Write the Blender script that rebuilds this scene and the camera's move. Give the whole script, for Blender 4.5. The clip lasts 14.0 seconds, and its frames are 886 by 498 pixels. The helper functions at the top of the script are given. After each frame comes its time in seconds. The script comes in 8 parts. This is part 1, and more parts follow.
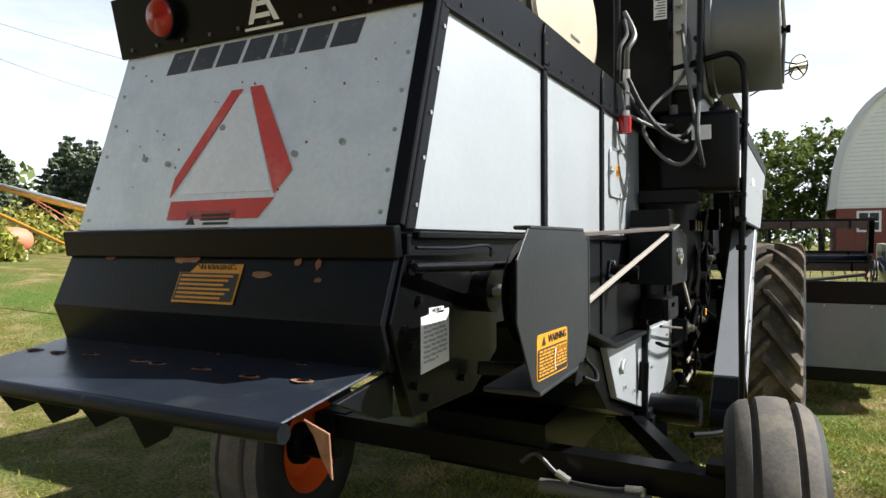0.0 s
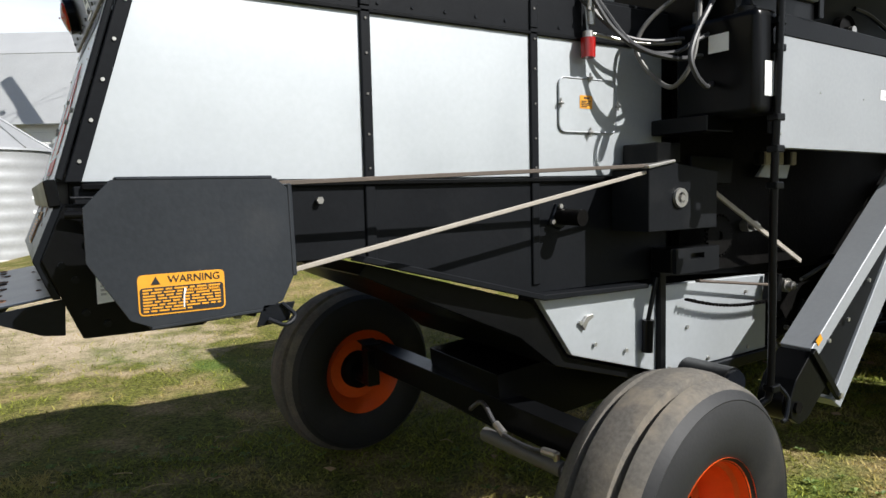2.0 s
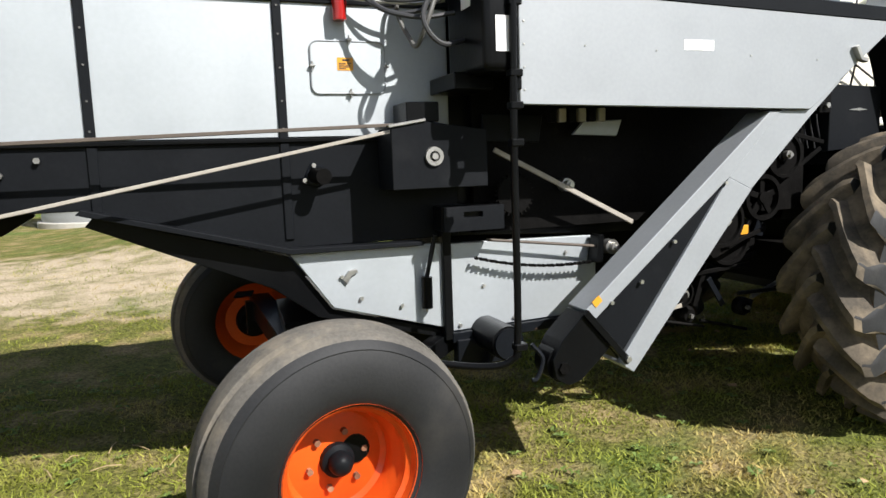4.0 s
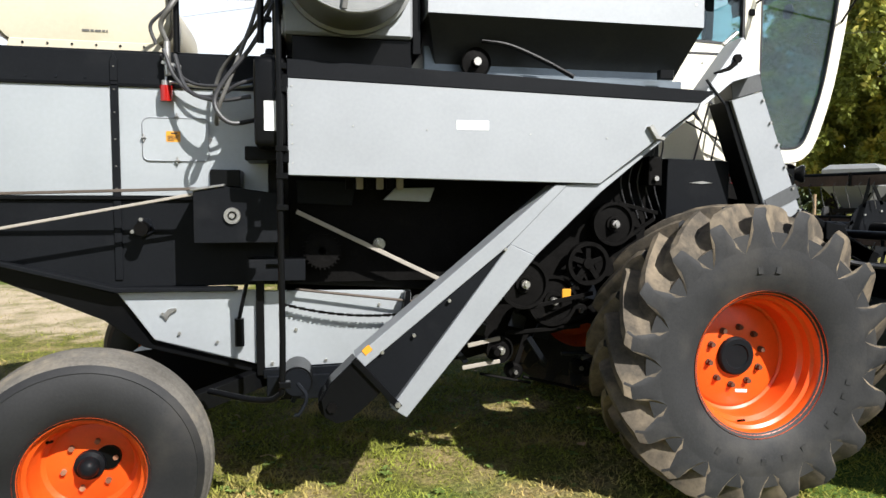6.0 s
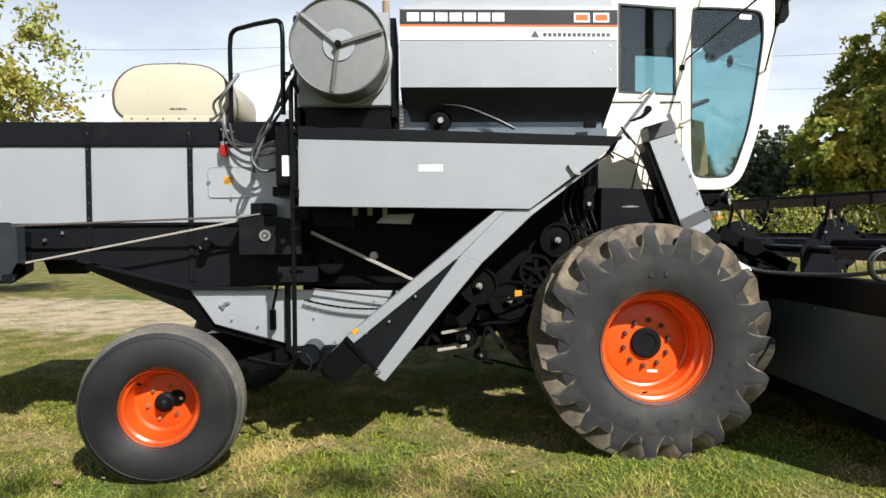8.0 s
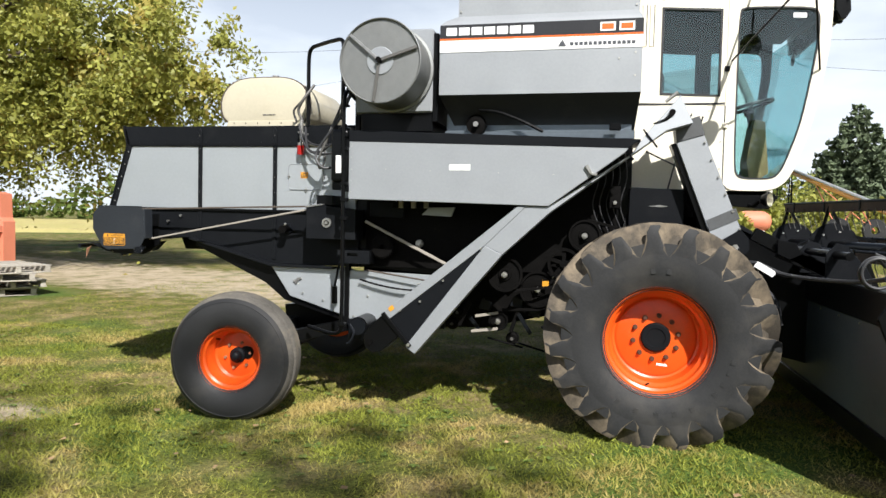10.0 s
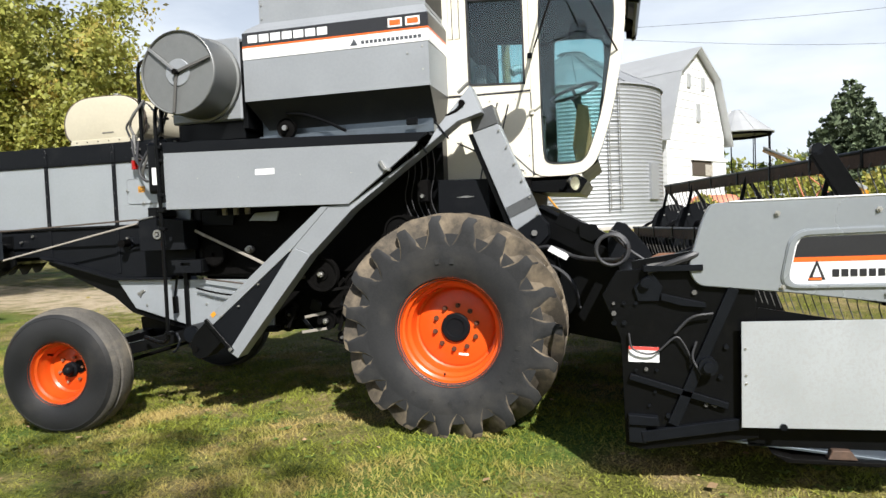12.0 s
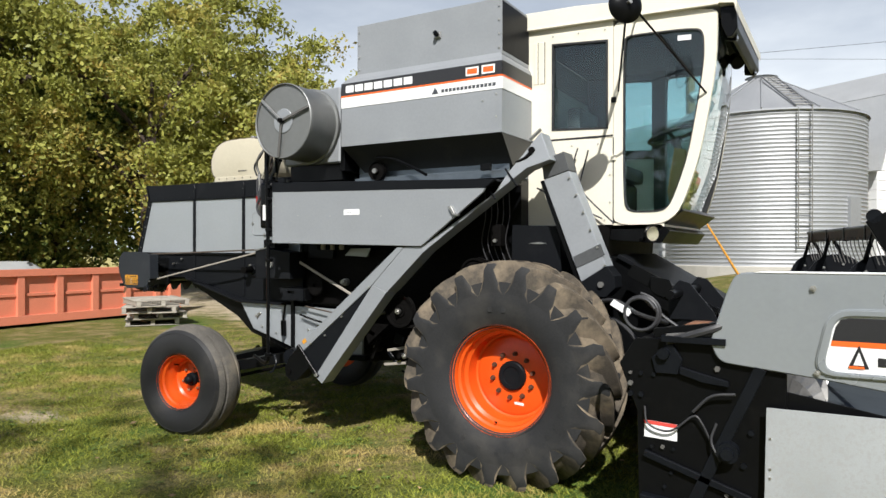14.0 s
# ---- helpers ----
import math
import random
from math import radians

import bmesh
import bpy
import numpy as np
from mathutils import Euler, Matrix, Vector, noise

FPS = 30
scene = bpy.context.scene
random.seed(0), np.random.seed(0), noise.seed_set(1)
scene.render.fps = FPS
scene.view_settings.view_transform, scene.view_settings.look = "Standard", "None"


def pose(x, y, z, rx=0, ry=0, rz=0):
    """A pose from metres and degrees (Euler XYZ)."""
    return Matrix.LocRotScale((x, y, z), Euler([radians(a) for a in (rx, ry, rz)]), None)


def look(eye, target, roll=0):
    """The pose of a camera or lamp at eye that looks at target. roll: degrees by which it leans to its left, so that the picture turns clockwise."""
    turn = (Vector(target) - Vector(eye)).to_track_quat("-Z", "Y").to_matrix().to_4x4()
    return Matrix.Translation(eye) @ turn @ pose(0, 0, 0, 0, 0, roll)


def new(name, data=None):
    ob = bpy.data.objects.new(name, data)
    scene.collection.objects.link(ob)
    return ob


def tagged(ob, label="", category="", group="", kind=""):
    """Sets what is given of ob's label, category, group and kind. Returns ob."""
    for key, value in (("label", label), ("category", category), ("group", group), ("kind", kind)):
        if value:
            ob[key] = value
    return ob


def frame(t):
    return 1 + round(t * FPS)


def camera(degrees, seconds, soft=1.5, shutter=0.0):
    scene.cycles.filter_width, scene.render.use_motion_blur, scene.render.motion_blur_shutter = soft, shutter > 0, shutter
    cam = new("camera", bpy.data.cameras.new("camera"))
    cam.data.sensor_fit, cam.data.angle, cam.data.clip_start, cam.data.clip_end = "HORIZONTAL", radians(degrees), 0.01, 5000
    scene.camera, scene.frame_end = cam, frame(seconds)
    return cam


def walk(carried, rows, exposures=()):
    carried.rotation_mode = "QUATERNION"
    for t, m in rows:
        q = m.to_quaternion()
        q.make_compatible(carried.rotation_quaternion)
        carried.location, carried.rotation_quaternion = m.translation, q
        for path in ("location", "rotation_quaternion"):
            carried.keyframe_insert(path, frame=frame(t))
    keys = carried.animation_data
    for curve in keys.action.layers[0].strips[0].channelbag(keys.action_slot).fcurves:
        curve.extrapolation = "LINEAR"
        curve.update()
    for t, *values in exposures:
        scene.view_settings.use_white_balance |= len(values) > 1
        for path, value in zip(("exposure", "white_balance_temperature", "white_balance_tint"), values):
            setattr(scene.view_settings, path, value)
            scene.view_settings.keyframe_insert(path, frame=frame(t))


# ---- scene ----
cam = camera(65.8, 14.0)
PATH = [
    (0, (-2.148, -0.786, 1.484), (-0.388, 0.164, 1.468), -0.2),
    (0.5, (-1.863, -1.133, 1.454), (-0.206, -0.013, 1.436), -1.0),
    (1, (-1.596, -1.445, 1.474), (-0.108, -0.109, 1.523), -2.0),
    (1.5, (-1.362, -1.783, 1.475), (-0.178, -0.172, 1.449), -1.2),
    (2, (-0.998, -2.048, 1.47), (0.058, -0.359, 1.301), -1.4),
    (2.5, (-0.693, -2.27, 1.465), (0.318, -0.552, 1.309), -2.5),
    (3, (-0.419, -2.579, 1.448), (0.419, -0.769, 1.292), -1.7),
    (3.5, (-0.035, -2.727, 1.408), (0.806, -0.919, 1.264), 0.7),
    (3.7, (0.102, -2.773, 1.405), (0.884, -0.949, 1.158), -0.3),
    (5.8, (1.459, -3.521, 1.466), (1.852, -1.57, 1.276), -0.1),
    (6, (1.61, -3.62, 1.473), (1.999, -1.663, 1.345), 0.1),
    (6.5, (1.957, -3.875, 1.472), (2.408, -1.931, 1.334), -0.9),
    (7, (2.138, -4.235, 1.498), (2.344, -2.247, 1.427), 0.3),
    (7.5, (2.243, -4.591, 1.497), (2.327, -2.594, 1.459), -0.6),
    (8, (2.279, -4.888, 1.444), (2.357, -2.89, 1.39), -0.5),
    (8.2, (2.317, -4.982, 1.445), (2.344, -2.983, 1.427), -2.8),
    (10.3, (3.593, -5.344, 1.472), (3.068, -3.418, 1.353), -0.3),
    (10.5, (3.742, -5.348, 1.458), (3.172, -3.437, 1.302), -1.8),
    (11, (4.097, -5.233, 1.435), (3.533, -3.315, 1.39), -0.0),
    (11.5, (4.518, -5.1, 1.385), (4.042, -3.157, 1.392), -1.7),
    (12, (4.859, -5.026, 1.412), (4.365, -3.089, 1.338), -2.4),
    (12.5, (5.103, -4.877, 1.411), (4.547, -2.959, 1.287), 0.5),
    (13, (5.379, -4.743, 1.439), (4.67, -2.874, 1.461), -0.0),
    (13.5, (5.617, -4.741, 1.52), (4.71, -2.959, 1.564), -0.2),
    (14, (5.718, -4.732, 1.558), (4.704, -3.009, 1.558), 0.1),
]
EXPOSURES = [(0, 1.22), (1, 0.92), (2, 0.88), (3, 1.02), (5, 1.10), (7, 1.12), (7.5, 1.0), (8, 0.86), (10.5, 0.88), (11, 0.95), (12.5, 0.73), (14, 0.58)]
walk(cam, [(t, look(eye, target, roll)) for t, eye, target, roll in PATH], EXPOSURES)
# ---------------------------------------------------------------- light
world = bpy.data.worlds.new("world")
scene.world = world
world.use_nodes = True
SUN_DIR = Vector((0.54, -0.95, 1.0)).normalized()   # towards the sun
wn = world.node_tree
sky = wn.nodes.new("ShaderNodeTexSky")
sky.sky_type, sky.sun_disc = "NISHITA", False
sky.sun_elevation = math.asin(SUN_DIR.z)
sky.sun_rotation = math.atan2(SUN_DIR.x, SUN_DIR.y)
sky.air_density, sky.dust_density, sky.ozone_density = 0.7, 0.8, 1.0
# thin high cloud over the blue
tc = wn.nodes.new("ShaderNodeTexCoord")
mp = wn.nodes.new("ShaderNodeMapping")
mp.inputs["Scale"].default_value = (1.2, 1.2, 4.0)
cl = wn.nodes.new("ShaderNodeTexNoise")
cl.inputs["Scale"].default_value, cl.inputs["Detail"].default_value, cl.inputs["Roughness"].default_value = 1.7, 8, 0.55
cr = wn.nodes.new("ShaderNodeValToRGB")
cr.color_ramp.elements[0].position, cr.color_ramp.elements[1].position = 0.38, 0.60
cr.color_ramp.elements[0].color = (0.62, 0.62, 0.62, 1)
mx = wn.nodes.new("ShaderNodeMix")
mx.data_type = "RGBA"
mx.inputs["B"].default_value = (10.6, 11.4, 12.3, 1)
wn.links.new(tc.outputs["Generated"], mp.inputs["Vector"])
wn.links.new(mp.outputs["Vector"], cl.inputs["Vector"])
wn.links.new(cl.outputs["Fac"], cr.inputs["Fac"])
# the haze thins with height above the horizon
sep = wn.nodes.new("ShaderNodeSeparateXYZ")
thin = wn.nodes.new("ShaderNodeMapRange")
thin.interpolation_type = "SMOOTHSTEP"
for key, v in (("From Min", 0.20), ("From Max", 0.54), ("To Min", 1.0), ("To Max", 0.0)):
    thin.inputs[key].default_value = v
haze = wn.nodes.new("ShaderNodeMath")
haze.operation = "MULTIPLY"
wn.links.new(tc.outputs["Generated"], sep.inputs[0])
wn.links.new(sep.outputs["Z"], thin.inputs["Value"])
wn.links.new(cr.outputs["Color"], haze.inputs[0])
wn.links.new(thin.outputs["Result"], haze.inputs[1])
wn.links.new(haze.outputs[0], mx.inputs["Factor"])
wn.links.new(sky.outputs["Color"], mx.inputs["A"])
bg = wn.nodes["Background"]
bg.inputs["Strength"].default_value = 0.056
wn.links.new(mx.outputs["Result"], bg.inputs["Color"])
sun = new("sun", bpy.data.lights.new("sun", "SUN"))
sun.data.energy, sun.data.angle, sun.data.color = 4.5, radians(0.5), (1.0, 0.98, 0.95)
sun.matrix_world = look(SUN_DIR * 50, (0, 0, 0))

# ---------------------------------------------------------------- materials


def make_mat(name, color, rough=0.5, metal=0.0, var=0.12, scale=6.0, fine=60.0, bump=0.05, color2=None, blotch=0.0, blotch_scale=3.0, spread=0.15, spec=0.5, stretch=(1, 1, 1), per_object=0.0, per_island=0.0):
    """A surface with grain at two scales, optional blotches of a second colour and a fine relief."""
    m = bpy.data.materials.new(name)
    m.use_nodes = True
    nt = m.node_tree
    b = nt.nodes["Principled BSDF"]
    N, L = nt.nodes.new, nt.links.new
    co = N("ShaderNodeTexCoord")
    mapping = N("ShaderNodeMapping")
    mapping.inputs["Scale"].default_value = stretch
    L(co.outputs["Object"], mapping.inputs["Vector"])
    n1, n2 = N("ShaderNodeTexNoise"), N("ShaderNodeTexNoise")
    n1.inputs["Scale"].default_value, n1.inputs["Detail"].default_value = scale, 5
    n2.inputs["Scale"].default_value, n2.inputs["Detail"].default_value = fine, 3
    for n in (n1, n2):
        L(mapping.outputs["Vector"], n.inputs["Vector"])
    add = N("ShaderNodeMath")
    add.operation = "ADD"
    L(n1.outputs["Fac"], add.inputs[0])
    L(n2.outputs["Fac"], add.inputs[1])
    rng = N("ShaderNodeMapRange")
    rng.inputs["From Min"].default_value, rng.inputs["From Max"].default_value = 0.6, 1.4
    rng.inputs["To Min"].default_value, rng.inputs["To Max"].default_value = 1 - var, 1 + var
    L(add.outputs[0], rng.inputs["Value"])
    hsv = N("ShaderNodeHueSaturation")
    hsv.inputs["Color"].default_value = (*color, 1)
    val = rng.outputs["Result"]
    for amount, node, out in ((per_object, "ShaderNodeObjectInfo", "Random"), (per_island, "ShaderNodeNewGeometry", "Random Per Island")):
        if amount:
            src = N(node)
            r2 = N("ShaderNodeMapRange")
            r2.inputs["To Min"].default_value, r2.inputs["To Max"].default_value = 1 - amount, 1 + amount
            L(src.outputs[out], r2.inputs["Value"])
            mul = N("ShaderNodeMath")
            mul.operation = "MULTIPLY"
            L(val, mul.inputs[0])
            L(r2.outputs["Result"], mul.inputs[1])
            val = mul.outputs[0]
    L(val, hsv.inputs["Value"])
    col = hsv.outputs["Color"]
    if color2:
        n3 = N("ShaderNodeTexNoise")
        n3.inputs["Scale"].default_value, n3.inputs["Detail"].default_value, n3.inputs["Roughness"].default_value = blotch_scale, 8, 0.62
        L(mapping.outputs["Vector"], n3.inputs["Vector"])
        r3 = N("ShaderNodeMapRange")
        r3.inputs["From Min"].default_value, r3.inputs["From Max"].default_value = blotch, blotch + spread
        L(n3.outputs["Fac"], r3.inputs["Value"])
        mix = N("ShaderNodeMix")
        mix.data_type = "RGBA"
        mix.inputs["B"].default_value = (*color2, 1)
        L(r3.outputs["Result"], mix.inputs["Factor"])
        L(col, mix.inputs["A"])
        col = mix.outputs["Result"]
    L(col, b.inputs["Base Color"])
    rr = N("ShaderNodeMapRange")
    rr.inputs["From Min"].default_value, rr.inputs["From Max"].default_value = 0.3, 0.7
    rr.inputs["To Min"].default_value, rr.inputs["To Max"].default_value = max(0.02, rough * 0.93), min(1, rough * 1.07)
    L(n1.outputs["Fac"], rr.inputs["Value"])
    L(rr.outputs["Result"], b.inputs["Roughness"])
    b.inputs["Metallic"].default_value = metal
    b.inputs["Specular IOR Level"].default_value = spec
    if bump:
        bp = N("ShaderNodeBump")
        bp.inputs["Strength"].default_value, bp.inputs["Distance"].default_value = bump, 0.01
        L(add.outputs[0], bp.inputs["Height"])
        L(bp.outputs["Normal"], b.inputs["Normal"])
    return m


GALV = make_mat("galvanised_steel", (0.40, 0.425, 0.442), 0.52, 0.55, 0.05, 3.0, 45, 0.02, (0.365, 0.39, 0.408), 0.52, 2.0, 0.3)
GALV_OLD = make_mat("weathered_galvanised_steel", (0.80, 0.855, 0.885), 0.40, 0.30, 0.08, 5.0, 70, 0.06, (0.70, 0.755, 0.79), 0.5, 6.0, 0.22)
PALE_FIELD = make_mat("pale_worn_sheet", (0.86, 0.885, 0.90), 0.45, 0.25, 0.08, 7.0, 70, 0.06, (0.78, 0.80, 0.81), 0.5, 8.0, 0.2)
STEER_RUBBER = make_mat("dark_ribbed_tyre_rubber", (0.017, 0.0172, 0.0178), 0.62, 0.0, 0.25, 5.0, 90, 0.05, (0.052, 0.047, 0.040), 0.53, 2.4, 0.3, 0.35)
MIRROR = make_mat("mirror_glass", (0.85, 0.87, 0.88), 0.03, 1.0, 0.01, 4, 40, 0.0)
STRAW = make_mat("dry_straw", (0.33, 0.245, 0.125), 0.8, 0.0, 0.25, 20, 90, 0.0)
SPANGLE = make_mat("spangled_sheet_steel", (0.50, 0.525, 0.54), 0.45, 0.5, 0.08, 5.0, 160, 0.03, (0.48, 0.49, 0.50), 0.48, 75.0, 0.14)
SILVER = make_mat("silver_paint", (0.285, 0.30, 0.315), 0.55, 0.3, 0.06, 4.0, 60, 0.015, (0.26, 0.275, 0.29), 0.55, 1.5, 0.3)
SHEET_BLUE = make_mat("dull_blue_grey_sheet", (0.17, 0.20, 0.228), 0.40, 0.75, 0.08, 2.0, 50, 0.03, (0.12, 0.145, 0.168), 0.5, 3.0, 0.3)
BLACK = make_mat("black_paint", (0.0035, 0.0037, 0.0041), 0.30, 0.0, 0.25, 5.0, 50, 0.05, (0.008, 0.0077, 0.0074), 0.60, 6.0, 0.25, 0.15)
BLACK_SATIN = make_mat("satin_black_sheet", (0.0072, 0.008, 0.0095), 0.42, 0.0, 0.2, 3.0, 70, 0.03, (0.0135, 0.0142, 0.0155), 0.57, 4.0, 0.25, 0.10)
GUARD_GREY = make_mat("blue_black_guard_sheet", (0.019, 0.022, 0.0265), 0.40, 0.0, 0.2, 3.0, 70, 0.04, (0.032, 0.034, 0.037), 0.56, 4.0, 0.25, 0.3)
BAND_GREY = make_mat("dark_grey_band_paint", (0.075, 0.078, 0.08), 0.5, 0.2, 0.15, 4.0, 60, 0.03)
BLACK_WORN = make_mat("worn_black_paint", (0.0055, 0.0065, 0.0085), 0.32, 0.0, 0.3, 8.0, 90, 0.06, (0.075, 0.045, 0.032), 0.69, 9.0, 0.06, 0.2)
PAN_BLUE = make_mat("worn_blue_black_pan", (0.020, 0.026, 0.037), 0.30, 0.2, 0.3, 6.0, 90, 0.07, (0.065, 0.068, 0.072), 0.58, 5.0, 0.18, 0.8)
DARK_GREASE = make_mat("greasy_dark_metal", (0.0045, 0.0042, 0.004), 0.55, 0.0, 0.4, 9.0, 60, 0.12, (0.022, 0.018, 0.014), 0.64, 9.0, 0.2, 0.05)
RUBBER = make_mat("tyre_rubber", (0.021, 0.0213, 0.022), 0.68, 0.0, 0.25, 6.0, 90, 0.07, (0.062, 0.057, 0.050), 0.50, 2.6, 0.32, 0.3)
DIRTY_RUBBER = make_mat("dusty_tyre_tread", (0.07, 0.06, 0.048), 0.9, 0.0, 0.25, 7.0, 80, 0.1, (0.23, 0.183, 0.127), 0.45, 4.5, 0.25, 0.15)
ORANGE = make_mat("orange_paint", (0.66, 0.085, 0.009), 0.34, 0.0, 0.08, 6.0, 70, 0.02, (0.56, 0.072, 0.009), 0.58, 5.0, 0.2)
CREAM = make_mat("cream_paint", (0.74, 0.695, 0.575), 0.35, 0.0, 0.04, 4.0, 60, 0.015, (0.69, 0.645, 0.52), 0.6, 2.5, 0.2)
TANK_CREAM = make_mat("yellowed_tank_paint", (0.50, 0.455, 0.345), 0.4, 0.0, 0.06, 4.0, 60, 0.02, (0.43, 0.385, 0.28), 0.55, 2.5, 0.2)
WHITE = make_mat("white_paint", (0.80, 0.80, 0.78), 0.4, 0.0, 0.05, 4.0, 60, 0.02)
DECAL_WHITE = make_mat("white_decal", (0.80, 0.80, 0.79), 0.35, 0.0, 0.04, 5.0, 60, 0.0)
DECAL_BLACK = make_mat("black_decal", (0.022, 0.022, 0.024), 0.32, 0.0, 0.12, 5.0, 60, 0.0)
DECAL_ORANGE = make_mat("orange_decal", (0.78, 0.13, 0.02), 0.35, 0.0, 0.05, 5.0, 60, 0.0)
DECAL_YELLOW = make_mat("yellow_decal", (0.60, 0.27, 0.022), 0.42, 0.0, 0.08, 9.0, 90, 0.0)
DECAL_RED = make_mat("faded_red_tape", (0.62, 0.07, 0.055), 0.42, 0.0, 0.12, 12.0, 90, 0.02, (0.70, 0.16, 0.13), 0.55, 10.0, 0.15)
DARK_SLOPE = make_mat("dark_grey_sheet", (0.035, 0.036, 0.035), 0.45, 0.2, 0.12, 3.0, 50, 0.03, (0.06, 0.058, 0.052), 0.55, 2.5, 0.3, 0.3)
GREY_LETTER = make_mat("faded_grey_lettering", (0.055, 0.06, 0.07), 0.5, 0.0, 0.2, 30.0, 120, 0.0, (0.20, 0.21, 0.22), 0.6, 25.0, 0.1)
RUST = make_mat("rusty_steel", (0.20, 0.09, 0.048), 0.8, 0.1, 0.3, 10.0, 90, 0.15, (0.40, 0.21, 0.12), 0.5, 9.0, 0.2)
BARE = make_mat("bare_steel", (0.42, 0.41, 0.39), 0.4, 0.9, 0.15, 20.0, 120, 0.03)
ZINC = make_mat("zinc_bolt", (0.50, 0.49, 0.46), 0.4, 0.9, 0.15, 30.0, 200, 0.03)
BELT = make_mat("tan_drive_belt", (0.30, 0.27, 0.23), 0.75, 0.0, 0.15, 20.0, 150, 0.05)
HOSE = make_mat("black_rubber_hose", (0.03, 0.03, 0.032), 0.5, 0.0, 0.15, 20.0, 150, 0.03)
HOSE_GREY = make_mat("grey_hydraulic_hose", (0.095, 0.092, 0.085), 0.5, 0.0, 0.15, 20.0, 150, 0.03)
WOOD = make_mat("weathered_wood", (0.36, 0.33, 0.28), 0.85, 0.0, 0.25, 5.0, 60, 0.15, (0.24, 0.21, 0.17), 0.5, 8.0, 0.2, 0.3, (1, 1, 8), 0.15)
POLE_WOOD = make_mat("pole_wood", (0.30, 0.21, 0.13), 0.85, 0.0, 0.2, 4.0, 50, 0.15, (0.20, 0.15, 0.10), 0.5, 5.0, 0.2, 0.3, (6, 6, 0.6))
BARK = make_mat("bark", (0.075, 0.058, 0.045), 0.9, 0.0, 0.35, 5.0, 30, 0.4, None, 0, 3, 0.1, 0.2, (4, 4, 1))
SALMON = make_mat("faded_orange_container_paint", (0.62, 0.20, 0.115), 0.6, 0.0, 0.1, 3.0, 40, 0.05, (0.52, 0.19, 0.12), 0.55, 3.0, 0.2)
BIN_LIGHT = make_mat("corrugated_bin_steel", (0.34, 0.35, 0.36), 0.5, 0.35, 0.08, 1.5, 20, 0.02, (0.29, 0.30, 0.31), 0.55, 1.2, 0.2)
SIDING = make_mat("white_barn_siding", (0.78, 0.78, 0.77), 0.6, 0.0, 0.05, 2.0, 30, 0.03)
TIN_ROOF = make_mat("tin_roof", (0.50, 0.51, 0.51), 0.5, 0.4, 0.08, 2.0, 30, 0.03)
BRICK_RED = make_mat("red_brick", (0.20, 0.065, 0.045), 0.85, 0.0, 0.15, 3.0, 30, 0.1)
CONCRETE = make_mat("concrete", (0.42, 0.40, 0.36), 0.85, 0.0, 0.12, 3.0, 40, 0.1)
LEAF = make_mat("summer_leaves", (0.30, 0.31, 0.070), 0.5, 0.0, 0.2, 0.6, 8, 0.0, (0.47, 0.375, 0.10), 0.53, 0.55, 0.12, 0.3, per_island=0.35)
LEAF_DARK = make_mat("dark_leaves", (0.125, 0.17, 0.038), 0.6, 0.0, 0.2, 0.6, 8, 0.0, (0.21, 0.22, 0.048), 0.55, 0.6, 0.12, 0.3, per_island=0.35)
NEEDLE = make_mat("spruce_needles", (0.11, 0.14, 0.08), 0.7, 0.0, 0.25, 0.7, 8, 0.0, None, 0, 3, 0.1, 0.2, per_island=0.4)
GRASS_BLADE = make_mat("grass_blades", (0.215, 0.235, 0.036), 0.65, 0.0, 0.25, 0.8, 6, 0.0, (0.46, 0.355, 0.125), 0.49, 1.1, 0.14, 0.25, per_island=0.4)


def let_light_through(m, share):
    """Thin leaves pass part of the light that falls on their far side."""
    nt = m.node_tree
    b = nt.nodes["Principled BSDF"]
    tr = nt.nodes.new("ShaderNodeBsdfTranslucent")
    mixer = nt.nodes.new("ShaderNodeMixShader")
    mixer.inputs[0].default_value = share
    nt.links.new(b.inputs["Base Color"].links[0].from_socket, tr.inputs["Color"])
    nt.links.new(b.outputs[0], mixer.inputs[1])
    nt.links.new(tr.outputs[0], mixer.inputs[2])
    nt.links.new(mixer.outputs[0], nt.nodes["Material Output"].inputs["Surface"])


FAINT_PRINT = make_mat("faint_grey_print", (0.42, 0.43, 0.44), 0.5, 0.0, 0.1, 20, 90, 0.0)
STEER_TREAD = make_mat("dusty_ribbed_tread", (0.105, 0.097, 0.085), 0.85, 0.0, 0.3, 5.0, 80, 0.08, (0.20, 0.17, 0.13), 0.50, 4.0, 0.2, 0.2)
WEED = make_mat("broad_weed_leaves", (0.14, 0.20, 0.045), 0.55, 0.0, 0.2, 3.0, 20, 0.0, (0.22, 0.24, 0.07), 0.55, 2.0, 0.15, 0.3, per_island=0.3)
TREE_GREEN = make_mat("green_leaves", (0.26, 0.29, 0.058), 0.6, 0.0, 0.2, 0.6, 8, 0.0, (0.52, 0.44, 0.085), 0.50, 0.6, 0.12, 0.3, per_island=0.35)
DARK_GLASS_TRIM = make_mat("rubber_seal", (0.02, 0.02, 0.021), 0.5, 0.0, 0.1, 8, 60, 0.02)
SEAT_VINYL = make_mat("brown_vinyl", (0.22, 0.13, 0.05), 0.5, 0.0, 0.15, 8, 80, 0.05)
RED_LENS = make_mat("red_lens", (0.30, 0.010, 0.008), 0.12, 0.0, 0.1, 30, 90, 0.02)
DRUM_GREY = make_mat("perforated_screen", (0.20, 0.205, 0.20), 0.5, 0.5, 0.1, 20, 200, 0.1)


